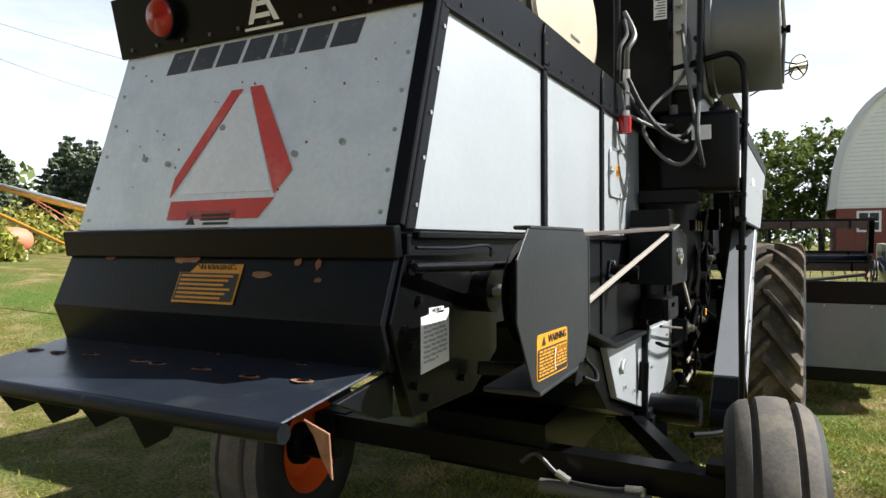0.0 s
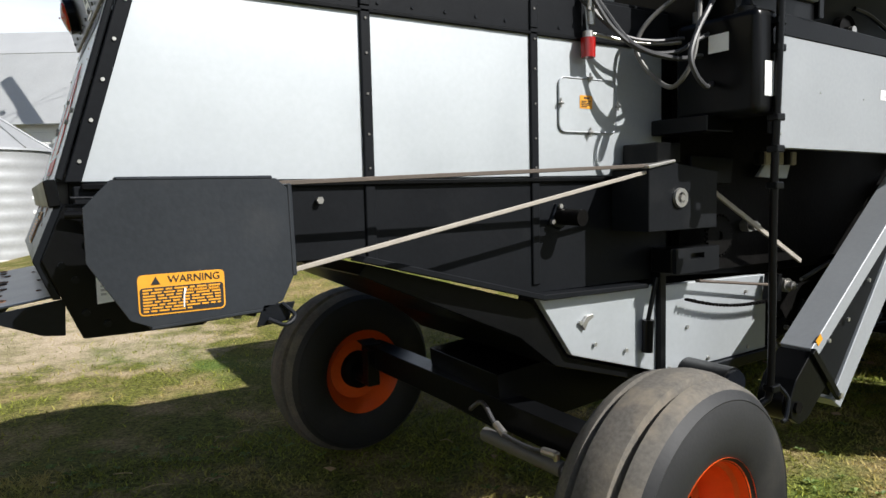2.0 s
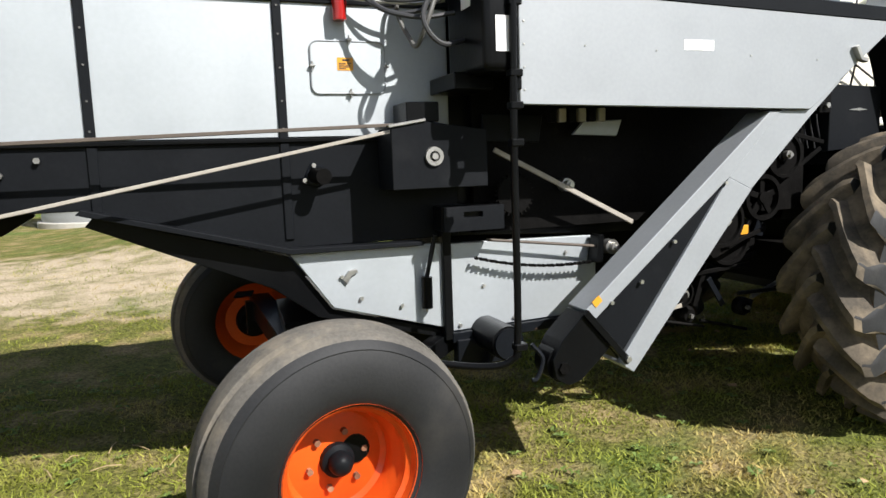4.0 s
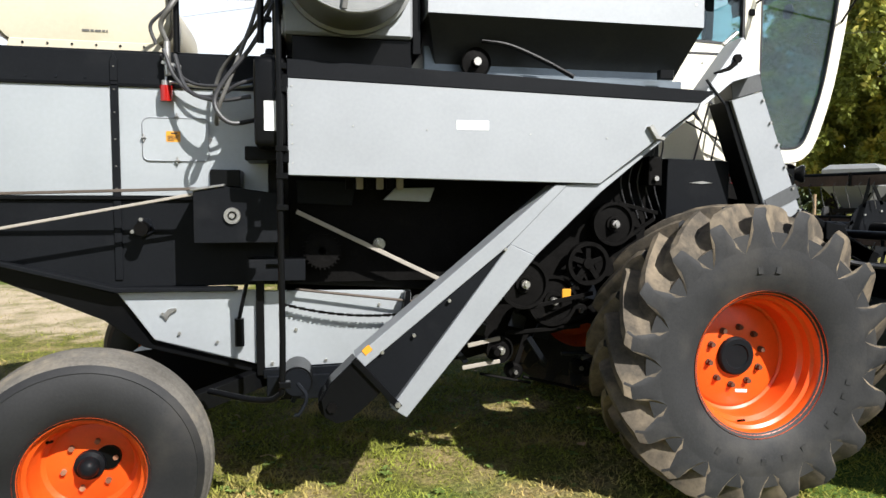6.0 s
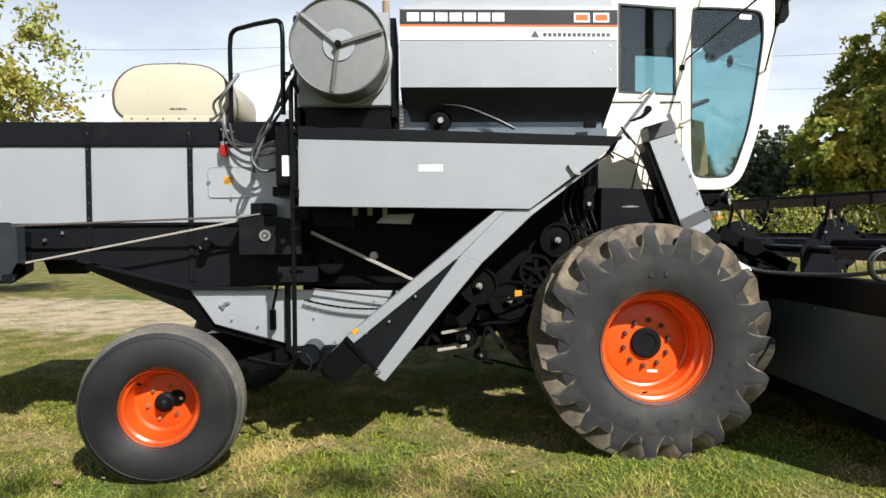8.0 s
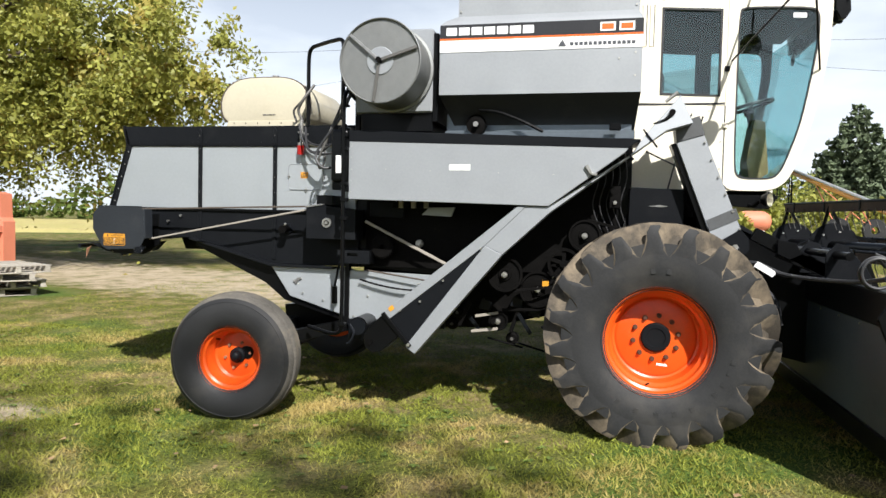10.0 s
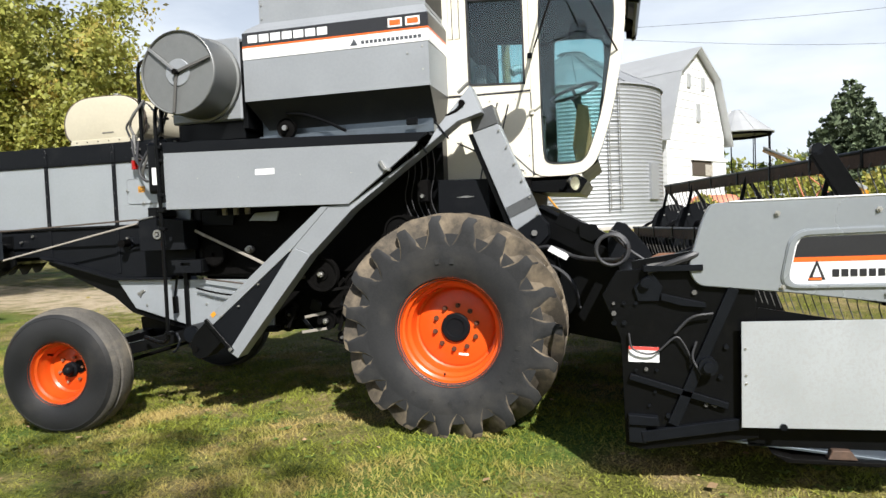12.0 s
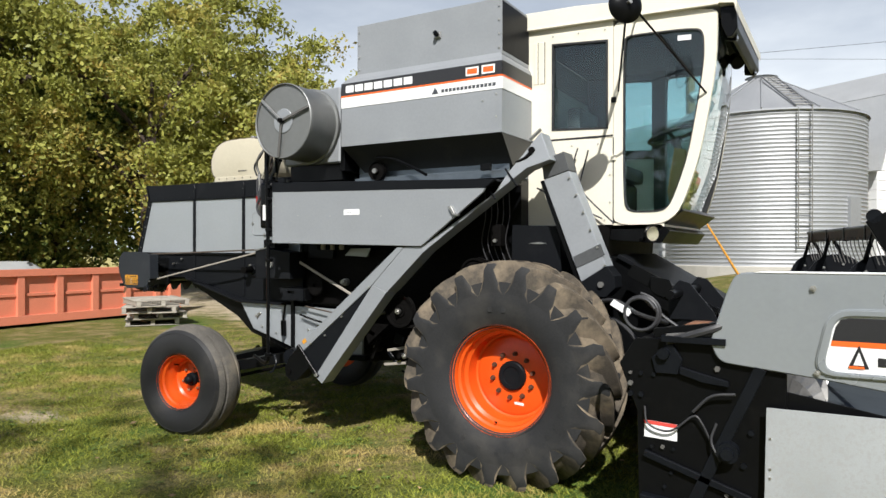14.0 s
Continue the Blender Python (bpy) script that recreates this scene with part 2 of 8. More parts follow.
for leafy in (LEAF, LEAF_DARK, GRASS_BLADE, WEED, TREE_GREEN):
    let_light_through(leafy, 0.25 if leafy in (GRASS_BLADE, WEED) else 0.38)


def glass_mat(name, tint, rough=0.02):
    m = bpy.data.materials.new(name)
    m.use_nodes = True
    b = m.node_tree.nodes["Principled BSDF"]
    b.inputs["Base Color"].default_value = (*tint, 1)
    b.inputs["Transmission Weight"].default_value = 1.0
    b.inputs["Roughness"].default_value = rough
    b.inputs["IOR"].default_value = 1.6
    return m


GLASS = glass_mat("tinted_cab_glass", (0.52, 0.735, 0.75))
LENS = glass_mat("lamp_lens", (0.95, 0.95, 0.9), 0.15)


def ground_mat():
    m = bpy.data.materials.new("mown_grass_and_dirt")
    m.use_nodes = True
    nt = m.node_tree
    b = nt.nodes["Principled BSDF"]
    N, L = nt.nodes.new, nt.links.new
    co = N("ShaderNodeTexCoord")

    def noise_node(s, d=6, r=0.6):
        n = N("ShaderNodeTexNoise")
        n.inputs["Scale"].default_value, n.inputs["Detail"].default_value, n.inputs["Roughness"].default_value = s, d, r
        L(co.outputs["Object"], n.inputs["Vector"])
        return n.outputs["Fac"]

    def ramp(v, a, z):
        r = N("ShaderNodeMapRange")
        r.inputs["From Min"].default_value, r.inputs["From Max"].default_value = a, z
        L(v, r.inputs["Value"])
        return r.outputs["Result"]

    def blend(f, a, c):
        x = N("ShaderNodeMix")
        x.data_type = "RGBA"
        L(f, x.inputs["Factor"])
        for sock, v in (("A", a), ("B", c)):
            if isinstance(v, tuple):
                x.inputs[sock].default_value = (*v, 1)
            else:
                L(v, x.inputs[sock])
        return x.outputs["Result"]

    big, mid, fine = noise_node(0.35), noise_node(2.2), noise_node(38, 4, 0.7)
    tan = blend(ramp(fine, 0.35, 0.65), (0.16, 0.115, 0.055), (0.40, 0.305, 0.155))
    lush = blend(ramp(fine, 0.35, 0.65), (0.035, 0.065, 0.012), (0.13, 0.19, 0.035))
    c = blend(ramp(fine, 0.35, 0.65), (0.040, 0.044, 0.011), (0.19, 0.19, 0.042))
    c = blend(ramp(mid, 0.45, 0.68), c, tan)
    c = blend(ramp(big, 0.52, 0.64), c, lush)
    # bare track worn into the yard beyond the machine, by a stored weight
    at = N("ShaderNodeAttribute")
    at.attribute_name = "dirt"
    mm = N("ShaderNodeMath")
    mm.operation = "MULTIPLY_ADD"
    L(mid, mm.inputs[0])
    mm.inputs[1].default_value = 0.9
    L(at.outputs["Fac"], mm.inputs[2])
    dirt = blend(ramp(fine, 0.3, 0.7), (0.32, 0.255, 0.175), (0.54, 0.445, 0.325))
    c = blend(ramp(mm.outputs[0], 0.80, 1.10), c, dirt)
    L(c, b.inputs["Base Color"])
    b.inputs["Roughness"].default_value = 0.95
    b.inputs["Specular IOR Level"].default_value = 0.15
    bp = N("ShaderNodeBump")
    bp.inputs["Strength"].default_value, bp.inputs["Distance"].default_value = 0.8, 0.03
    L(fine, bp.inputs["Height"])
    L(bp.outputs["Normal"], b.inputs["Normal"])
    return m


GROUND = ground_mat()

# ---------------------------------------------------------------- building helpers


def part(name, bm, material, parent=None, label="", smooth=False):
    """Links a bmesh as one mesh object, under a thing or a part if one is given."""
    me = bpy.data.meshes.new(name)
    bm.normal_update()
    bm.to_mesh(me)
    bm.free()
    me.materials.append(material)
    if smooth:
        me.polygons.foreach_set("use_smooth", [True] * len(me.polygons))
        me.set_sharp_from_angle(angle=radians(38))
    ob = new(name, me)
    ob.parent = parent
    if label:
        ob["label"] = label
    return ob


def thing(name, label, category, group="", kind="", at=(0, 0, 0)):
    ob = new(name)
    ob.location = at
    ob.empty_display_size = 0.1
    return tagged(ob, label, category, group, kind)


def soften(bm, w, seg=1):
    if w:
        bmesh.ops.bevel(bm, geom=bm.edges[:], offset=w, segments=seg, affect="EDGES", profile=0.6, clamp_overlap=True)
    return bm


def box(x0, x1, y0, y1, z0, z1, w=0.004, into=None):
    bm = bmesh.new()
    bmesh.ops.create_cube(bm, size=1)
    for v in bm.verts:
        v.co = Vector(((x0 + x1) / 2 + v.co.x * (x1 - x0), (y0 + y1) / 2 + v.co.y * (y1 - y0), (z0 + z1) / 2 + v.co.z * (z1 - z0)))
    soften(bm, w)
    return joined(into, bm) if into else bm


def joined(into, bm):
    me = bpy.data.meshes.new("tmp")
    bm.to_mesh(me)
    bm.free()
    into.from_mesh(me)
    bpy.data.meshes.remove(me)
    return into


def prism(points, a, z, axis="y", w=0.003, into=None):
    """A polygon of (x, z), (y, z) or (x, y) pairs, pushed along the third axis from a to z."""
    bm = bmesh.new()

    def put(p, d):
        return {"y": (p[0], d, p[1]), "x": (d, p[0], p[1]), "z": (p[0], p[1], d)}[axis]
    lo, hi = [bm.verts.new(put(p, a)) for p in points], [bm.verts.new(put(p, z)) for p in points]
    n = len(points)
    bm.faces.new(lo)
    bm.faces.new(hi[::-1])
    for i in range(n):
        bm.faces.new((lo[i], hi[i], hi[(i + 1) % n], lo[(i + 1) % n]))
    bmesh.ops.recalc_face_normals(bm, faces=bm.faces)
    soften(bm, w)
    return joined(into, bm) if into else bm


def fillet(points, r, n=4):
    """The polygon with each corner turned into an arc of about the radius r."""
    out = []
    for i, p in enumerate(points):
        p, a, b = Vector(p), Vector(points[i - 1]), Vector(points[(i + 1) % len(points)])
        da, db = (a - p), (b - p)
        k = min(r, da.length * 0.45, db.length * 0.45)
        s, t = p + da.normalized() * k, p + db.normalized() * k
        for j in range(n + 1):
            f = j / n
            q = s * (1 - f) ** 2 + p * 2 * f * (1 - f) + t * f * f
            out.append((q.x, q.y))
    return out


def loft(rings, close=True, into=None):
    """Skins through rings of equal point counts, with capped ends."""
    bm = into or bmesh.new()
    vs = [[bm.verts.new(p) for p in ring] for ring in rings]
    n = len(vs[0])
    faces = []
    for r0, r1 in zip(vs, vs[1:]):
        for i in range(n if close else n - 1):
            faces.append(bm.faces.new((r0[i], r0[(i + 1) % n], r1[(i + 1) % n], r1[i])))
    if close:
        faces.append(bm.faces.new(vs[0][::-1]))
        faces.append(bm.faces.new(vs[-1]))
    bmesh.ops.recalc_face_normals(bm, faces=faces)
    return bm


def ring_prism(outer, inner, y0, y1):
    bm = bmesh.new()
    loops = [[bm.verts.new((x, y, z)) for x, z in pts] for y in (y0, y1) for pts in (outer, inner)]
    n = len(outer)
    for a, b in ((0, 1), (3, 2), (2, 0), (1, 3)):
        for i in range(n):
            j = (i + 1) % n
            bm.faces.new((loops[a][i], loops[a][j], loops[b][j], loops[b][i]))
    bmesh.ops.recalc_face_normals(bm, faces=bm.faces)
    return bm


def frame_of(d):
    d = Vector(d).normalized()
    up = Vector((0, 0, 1)) if abs(d.z) < 0.95 else Vector((1, 0, 0))
    u = d.cross(up).normalized()
    return d, u, d.cross(u)


def rod(p, q, r, n=12, into=None, r2=None):
    p, q = Vector(p), Vector(q)
    d, u, v = frame_of(q - p)
    ring = lambda c, rad: [c + rad * (math.cos(2 * math.pi * i / n) * u + math.sin(2 * math.pi * i / n) * v) for i in range(n)]
    return loft([ring(p, r), ring(q, r2 if r2 is not None else r)], into=into)


def bar(p, q, wide, deep, up=(0, 0, 1), w=0.002, into=None):
    """A square bar from p to q; deep lies along up as nearly as it can."""
    p, q, up = Vector(p), Vector(q), Vector(up)
    d = (q - p).normalized()
    u = d.cross(up).normalized()
    v = u.cross(d)
    bm = bmesh.new()
    loft([[c + u * wide / 2 * a + v * deep / 2 * b for a, b in ((-1, -1), (1, -1), (1, 1), (-1, 1))] for c in (p, q)], into=bm)
    soften(bm, w)
    return joined(into, bm) if into else bm


def smooth_line(points, steps=6):
    """A curve through the points (Catmull-Rom)."""
    P = [Vector(p) for p in points]
    P = [2 * P[0] - P[1]] + P + [2 * P[-1] - P[-2]]
    out = []
    for i in range(1, len(P) - 2):
        for s in range(steps):
            t = s / steps
            a, b, c, d = P[i - 1:i + 3]
            out.append(0.5 * (2 * b + (c - a) * t + (2 * a - 5 * b + 4 * c - d) * t * t + (3 * b - a - 3 * c + d) * t ** 3))
    return out + [P[-2]]


def tube(points, r, n=8, steps=6, into=None):
    line = smooth_line(points, steps) if steps else [Vector(p) for p in points]
    rings, u = [], None
    for i, p in enumerate(line):
        d = (line[min(i + 1, len(line) - 1)] - line[max(i - 1, 0)]).normalized()
        if u is None:
            _, u, _ = frame_of(d)
        u = (u - d * u.dot(d)).normalized()
        v = d.cross(u)
        rings.append([p + r * (math.cos(2 * math.pi * k / n) * u + math.sin(2 * math.pi * k / n) * v) for k in range(n)])
    return loft(rings, into=into)


def lathe(profile, centre, n=48, axis="y", closed=False, into=None, arc=None):
    """Turns a profile of (radius, along) pairs round an axis through the centre."""
    bm = into or bmesh.new()
    c = Vector(centre)
    rows = []
    for i in range(n):
        a = 2 * math.pi * i / n
        row = []
        for r, d in profile:
            p = {"y": (r * math.cos(a), d, r * math.sin(a)), "z": (r * math.cos(a), r * math.sin(a), d), "x": (d, r * math.cos(a), r * math.sin(a))}[axis]
            row.append(bm.verts.new(c + Vector(p)))
        rows.append(row)
    m = len(profile)
    faces = []
    for i in range(n):
        for j in range(m if closed else m - 1):
            faces.append(bm.faces.new((rows[i][j], rows[i][(j + 1) % m], rows[(i + 1) % n][(j + 1) % m], rows[(i + 1) % n][j])))
    bmesh.ops.remove_doubles(bm, verts=[v for row in rows for v in row], dist=1e-5)
    bmesh.ops.recalc_face_normals(bm, faces=[f for f in faces if f.is_valid])
    return bm


def bolt(at, normal, r=0.011, h=0.008, into=None):
    at, normal = Vector(at), Vector(normal).normalized()
    return rod(at, at + normal * h, r, 6, into=into)


def bolt_part(at, normal, parent, r=0.011, h=0.008, material=None):
    return part("bolt", bolt(at, normal, r, h), material or ZINC, parent)

# ---------------------------------------------------------------- ground


def smoothstep(a, b, v):
    t = np.clip((v - a) / (b - a), 0, 1)
    return t * t * (3 - 2 * t)


def ground_height(x, y):
    """The yard is level round the machine and rises towards the bins."""
    rise = smoothstep(-3.0, 5.0, x) * (1 - smoothstep(14, 30, x) * 0.6)
    up = 1.08 * smoothstep(4.0, 13.0, y) + 1.2 * smoothstep(17.0, 50.0, y)
    bumps = 0.012 * np.sin(x * 2.1 + 0.7 * y) * np.cos(y * 1.7 - 0.4 * x)
    dip = -0.05 * np.exp(-((x - 0.3) / 2.0) ** 2 - ((y - 0.2) / 2.8) ** 2)
    swell = 0.034 * np.exp(-((x - 3.9) / 1.3) ** 2 - ((y - 0.3) / 2.2) ** 2)
    return rise * up + bumps + dip + swell - 0.012


def build_ground():
    def steps(fine0, fine1, step, far):
        inner = list(np.arange(fine0, fine1 + 1e-6, step))
        out, d = [], step
        p = fine1
        while p < far:
            d *= 1.25
            p += d
            out.append(p)
        low, d, p = [], step, fine0
        while p > -far:
            d *= 1.25
            p -= d
            low.append(p)
        return np.array(low[::-1] + inner + out)
    xs, ys = steps(-6, 10, 0.2, 1500), steps(-6, 20, 0.2, 1500)
    X, Y = np.meshgrid(xs, ys)
    Z = ground_height(X, Y)
    nx, ny = len(xs), len(ys)
    verts = np.stack([X.ravel(), Y.ravel(), Z.ravel()], -1)
    faces = [(j * nx + i, j * nx + i + 1, (j + 1) * nx + i + 1, (j + 1) * nx + i) for j in range(ny - 1) for i in range(nx - 1)]
    me = bpy.data.meshes.new("ground")
    me.from_pydata(verts.tolist(), [], faces)
    me.polygons.foreach_set("use_smooth", [True] * len(me.polygons))
    dirt = me.attributes.new("dirt", "FLOAT", "POINT")
    dirt.data.foreach_set("value", dirt_weight(X.ravel(), Y.ravel()).astype(np.float32))
    me.materials.append(GROUND)
    return tagged(new("ground", me), "mown grass yard with worn bare patches", "ground", kind="structure")


def dirt_weight(x, y):
    """A worn drive that crosses the yard behind the machine, and a bare spot."""
    line = y - (7.4 - 0.25 * (x + 2))
    drive = np.exp(-np.abs(line / 3.2) ** 4) * (1 - smoothstep(-0.2, 2.6, x)) * 0.60
    spot2 = 0.8 * np.exp(-(((x + 0.9) / 0.38) ** 2 + ((y + 1.1) / 0.3) ** 2))
    return np.maximum(drive, spot2)


ground = build_ground()

# ---------------------------------------------------------------- the machine: wheels


def tyre_profile(R, rim_r, half, round_off):
    """Half-closed carcass section as (radius, along the axle)."""
    side = [(rim_r - 0.005, -half * 0.78), (rim_r + 0.02, -half * 0.86), (rim_r + (R - rim_r) * 0.3, -half * 0.985), (rim_r + (R - rim_r) * 0.55, -half), (rim_r + (R - rim_r) * 0.8, -half * 0.95),
            (R - round_off * 0.45, -half * 0.86), (R - round_off * 0.12, -half * 0.62), (R, -half * 0.3)]
    return side + [(r, -d) for r, d in side[::-1]]


NUT_RUST = make_mat("dark_rusty_nut", (0.085, 0.035, 0.018), 0.7, 0.2, 0.3, 20, 120, 0.1)


def drive_wheel(machine, centre, outward):
    """A lugged drive wheel with an orange dished rim; outward is -1 for the side towards -y."""
    c = Vector(centre)
    rim_r, R, half = 0.345, 0.695, 0.235
    o = outward
    lip = half * 0.88
    prof = [(rim_r + 0.018, o * lip), (rim_r + 0.018, o * (lip - 0.010)), (rim_r + 0.004, o * (lip - 0.016)), (rim_r - 0.008, o * (lip - 0.035)), (rim_r - 0.012, o * (lip - 0.062)), (rim_r - 0.028, o * (lip - 0.072)), (rim_r - 0.032, o * (lip - 0.115)),
            (rim_r - 0.052, o * (lip - 0.135)), (rim_r - 0.060, o * (lip - 0.235)), (0.272, o * (lip - 0.242)), (0.262, o * (lip - 0.236)), (0.255, o * (lip - 0.232)), (0.10, o * (lip - 0.228))]
    wheel = part("drive_wheel", lathe([(r, d) for r, d in prof], c, 64), ORANGE, machine, "orange dished steel drive wheel", True)
    back = [(rim_r + 0.018, -o * lip), (rim_r - 0.03, -o * (lip - 0.05)), (rim_r - 0.05, -o * 0.05), (0.1, -o * 0.06)]
    part("rim_back", lathe(back, c, 48), ORANGE, wheel, "", True)
    part("hub_cap", lathe([(0.0, o * (lip - 0.208)), (0.06, o * (lip - 0.208)), (0.064, o * (lip - 0.202)), (0.09, o * (lip - 0.202)), (0.098, o * (lip - 0.21)), (0.102, o * (lip - 0.25))], c, 40), BLACK_SATIN, wheel, "black hub centre", True)
    for i in range(10):
        a = 2 * math.pi * (i + 0.3) / 10
        p = c + Vector((0.150 * math.cos(a), o * (lip - 0.232), 0.150 * math.sin(a)))
        b = rod(p, p + Vector((0, o * 0.012, 0)), 0.017, 12)
        rod(p + Vector((0, o * 0.01, 0)), p + Vector((0, o * 0.03, 0)), 0.013, 6, into=b)
        part("lug_nut", b, NUT_RUST, wheel)
    part("valve_stem", rod(c + Vector((-0.06, o * (lip - 0.10), -0.30)), c + Vector((-0.05, o * (lip - 0.06), -0.285)), 0.006), DARK_GREASE, wheel)
    b = bmesh.new()
    prism([(c.x + 0.01, c.z - 0.195), (c.x + 0.08, c.z - 0.20), (c.x + 0.08, c.z - 0.182), (c.x + 0.01, c.z - 0.177)], c.y + o * (lip - 0.234), c.y + o * (lip - 0.227), into=b)
    part("sticker", b, DECAL_WHITE, wheel, "small white sticker")
    tyre = bmesh.new()
    lathe(tyre_profile(R, rim_r, half, 0.16), c, 96, into=tyre)
    carcass = part("tyre", tyre, RUBBER, wheel, "black tractor tyre", True)
    carcass.data.materials.append(DIRTY_RUBBER)
    carcass.data.polygons.foreach_set("material_index", [1 if math.hypot(p.center.x - c.x, p.center.z - c.z) > 0.588 else 0 for p in carcass.data.polygons])
    lugs = bmesh.new()
    n = 19
    rnd = random.Random(5)
    for side in (-1, 1):
        for i in range(n):
            a0 = 2 * math.pi * (i + (0.5 if side > 0 else 0)) / n
            rings = []
            #            along/half, lead angle, base radius, top radius, half width (rad)
            for f, lead, rb, rt, hw in ((-0.10, 0.43, R - 0.02, R + 0.056, 0.055), (0.06, 0.39, R - 0.02, R + 0.060, 0.085), (0.30, 0.29, R - 0.03, R + 0.060, 0.085), (0.56, 0.17, R - 0.06, R + 0.058, 0.090), (0.76, 0.08, R - 0.09, R + 0.054, 0.098),
                                        (0.90, 0.015, R - 0.12, R + 0.044, 0.106), (0.965, -0.01, R - 0.14, R + 0.012, 0.110), (0.995, -0.015, R - 0.15, R - 0.045, 0.112), (0.988, -0.015, R - 0.155, R - 0.11, 0.105)):
                d = side * half * f
                a = a0 - lead
                wob = rnd.uniform(-0.003, 0.003)
                ring = []
                for r, da in ((rb, -hw * 1.62), (rb * 0.62 + rt * 0.38, -hw * 0.98), (rt - 0.010 + wob, -hw * 0.50), (rt + wob, -hw * 0.38), (rt + wob, hw * 0.34), (rt - 0.010 + wob, hw * 0.44), (rb * 0.62 + rt * 0.38, hw * 0.78), (rb, hw * 1.30)):
                    ring.append(c + Vector((r * math.cos(a + da), d, r * math.sin(a + da))))
                rings.append(ring)
            loft(rings, into=lugs)
    tread = part("tread", lugs, DIRTY_RUBBER, wheel, "deep chevron lugs dusty with dry soil", True)
    # the lug ends on the sidewall are clean rubber
    tread.data.materials.append(RUBBER)
    tread.data.polygons.foreach_set("material_index", [1 if abs(p.normal.y) > 0.90 else 0 for p in tread.data.polygons])
    # the load lets the axle sit a little below the middle of the tyre
    for ob in (carcass, tread):
        for vert in ob.data.vertices:
            r = math.hypot(vert.co.x - c.x, vert.co.z - c.z)
            vert.co.z += 0.028 * min(1.0, max(0.0, (r - rim_r) / (R - rim_r)))
    for a_deg in (-12, -21, -31, -41, -62, -76, -90, -106, -122, 96, 84):
        a = radians(a_deg)
        q = [c + Vector((r * math.cos(a + d / r), o * half * 0.998, r * math.sin(a + d / r))) for r, d in ((0.452, -0.014), (0.484, -0.014), (0.484, 0.014), (0.452, 0.014))]
        part("sidewall_mark", loft([q, [p + Vector((0, o * 0.0012, 0)) for p in q]]), RUBBER, wheel)
    return wheel


def steer_wheel(machine, centre, outward, turn=0.0):
    """A ribbed steering wheel on an orange rim with a black hub cap."""
    c, o = Vector((0, 0, 0)), outward
    R, rim_r, half = 0.488, 0.232, 0.168
    lip = half * 0.86
    prof = [(rim_r + 0.012, o * lip), (rim_r + 0.012, o * (lip - 0.008)), (rim_r - 0.002, o * (lip - 0.014)), (rim_r - 0.010, o * (lip - 0.045)), (rim_r - 0.026, o * (lip - 0.055)), (rim_r - 0.030, o * (lip - 0.095)), (rim_r - 0.044, o * (lip - 0.11)),
            (rim_r - 0.050, o * (lip - 0.17)), (0.165, o * (lip - 0.185)), (0.14, o * (lip - 0.18)), (0.06, o * (lip - 0.175))]
    m = pose(*centre, 0, 0, turn)
    wheel = part("steering_wheel_rim", lathe(prof, c, 48), ORANGE, machine, "orange steel steering wheel rim", True)
    wheel.matrix_basis = m
    part("rim_back", lathe([(rim_r + 0.012, -o * lip), (rim_r - 0.01, -o * (lip - 0.02)), (rim_r - 0.03, -o * (lip - 0.05)), (rim_r - 0.06, -o * 0.055), (0.05, -o * 0.06)], c, 40), ORANGE, wheel, "", True)
    part("hub_drum", lathe([(0.0, -o * 0.12), (0.085, -o * 0.12), (0.105, -o * 0.10), (0.11, -o * 0.05)], c, 28), DARK_GREASE, wheel, "greasy black hub drum", True)
    part("hub_cap", lathe([(0.0, o * (lip - 0.090)), (0.018, o * (lip - 0.092)), (0.034, o * (lip - 0.104)), (0.041, o * (lip - 0.125)), (0.041, o * (lip - 0.145)), (0.058, o * (lip - 0.152)), (0.060, o * (lip - 0.18))], c, 32), BLACK_SATIN, wheel, "domed black hub cap", True)
    for i in range(6):
        a = 2 * math.pi * (i + 0.2) / 6
        p = Vector((0.100 * math.cos(a), o * (lip - 0.178), 0.100 * math.sin(a)))
        part("lug_nut", rod(p, p + Vector((0, o * 0.02, 0)), 0.012, 6), RUST, wheel)
    part("valve_stem", rod((-0.13, o * (lip - 0.14), 0.12), (-0.14, o * (lip - 0.10), 0.13), 0.006, 8), DARK_GREASE, wheel)
    b = bmesh.new()
    prof = [(rim_r - 0.004, -half * 0.76), (rim_r + 0.012, -half * 0.84), (rim_r + 0.04, -half * 0.93), (rim_r + 0.08, -half * 0.99), (rim_r + 0.12, -half), (rim_r + 0.16, -half * 0.975), (R - 0.068, -half * 0.925), (R - 0.064, -half * 0.935), (R - 0.058, -half * 0.90), (R - 0.038, -half * 0.80)]
    ribs = [(R - 0.022, -half * 0.68), (R - 0.014, -half * 0.50), (R - 0.042, -half * 0.46), (R - 0.042, -half * 0.38), (R - 0.006, -half * 0.33), (R, -half * 0.15), (R, 0.0)]
    prof += ribs
    prof += [(r, -d) for r, d in prof[-2::-1]]
    lathe(prof, c, 72, into=b)
    tyre = part("tyre", b, STEER_RUBBER, wheel, "three-ribbed rubber tyre with dusty worn tread", True)
    tyre.data.materials.append(STEER_TREAD)
    tyre.data.polygons.foreach_set("material_index", [1 if math.hypot(p.center.x, p.center.z) > R - 0.045 else 0 for p in tyre.data.polygons])
    return wheel


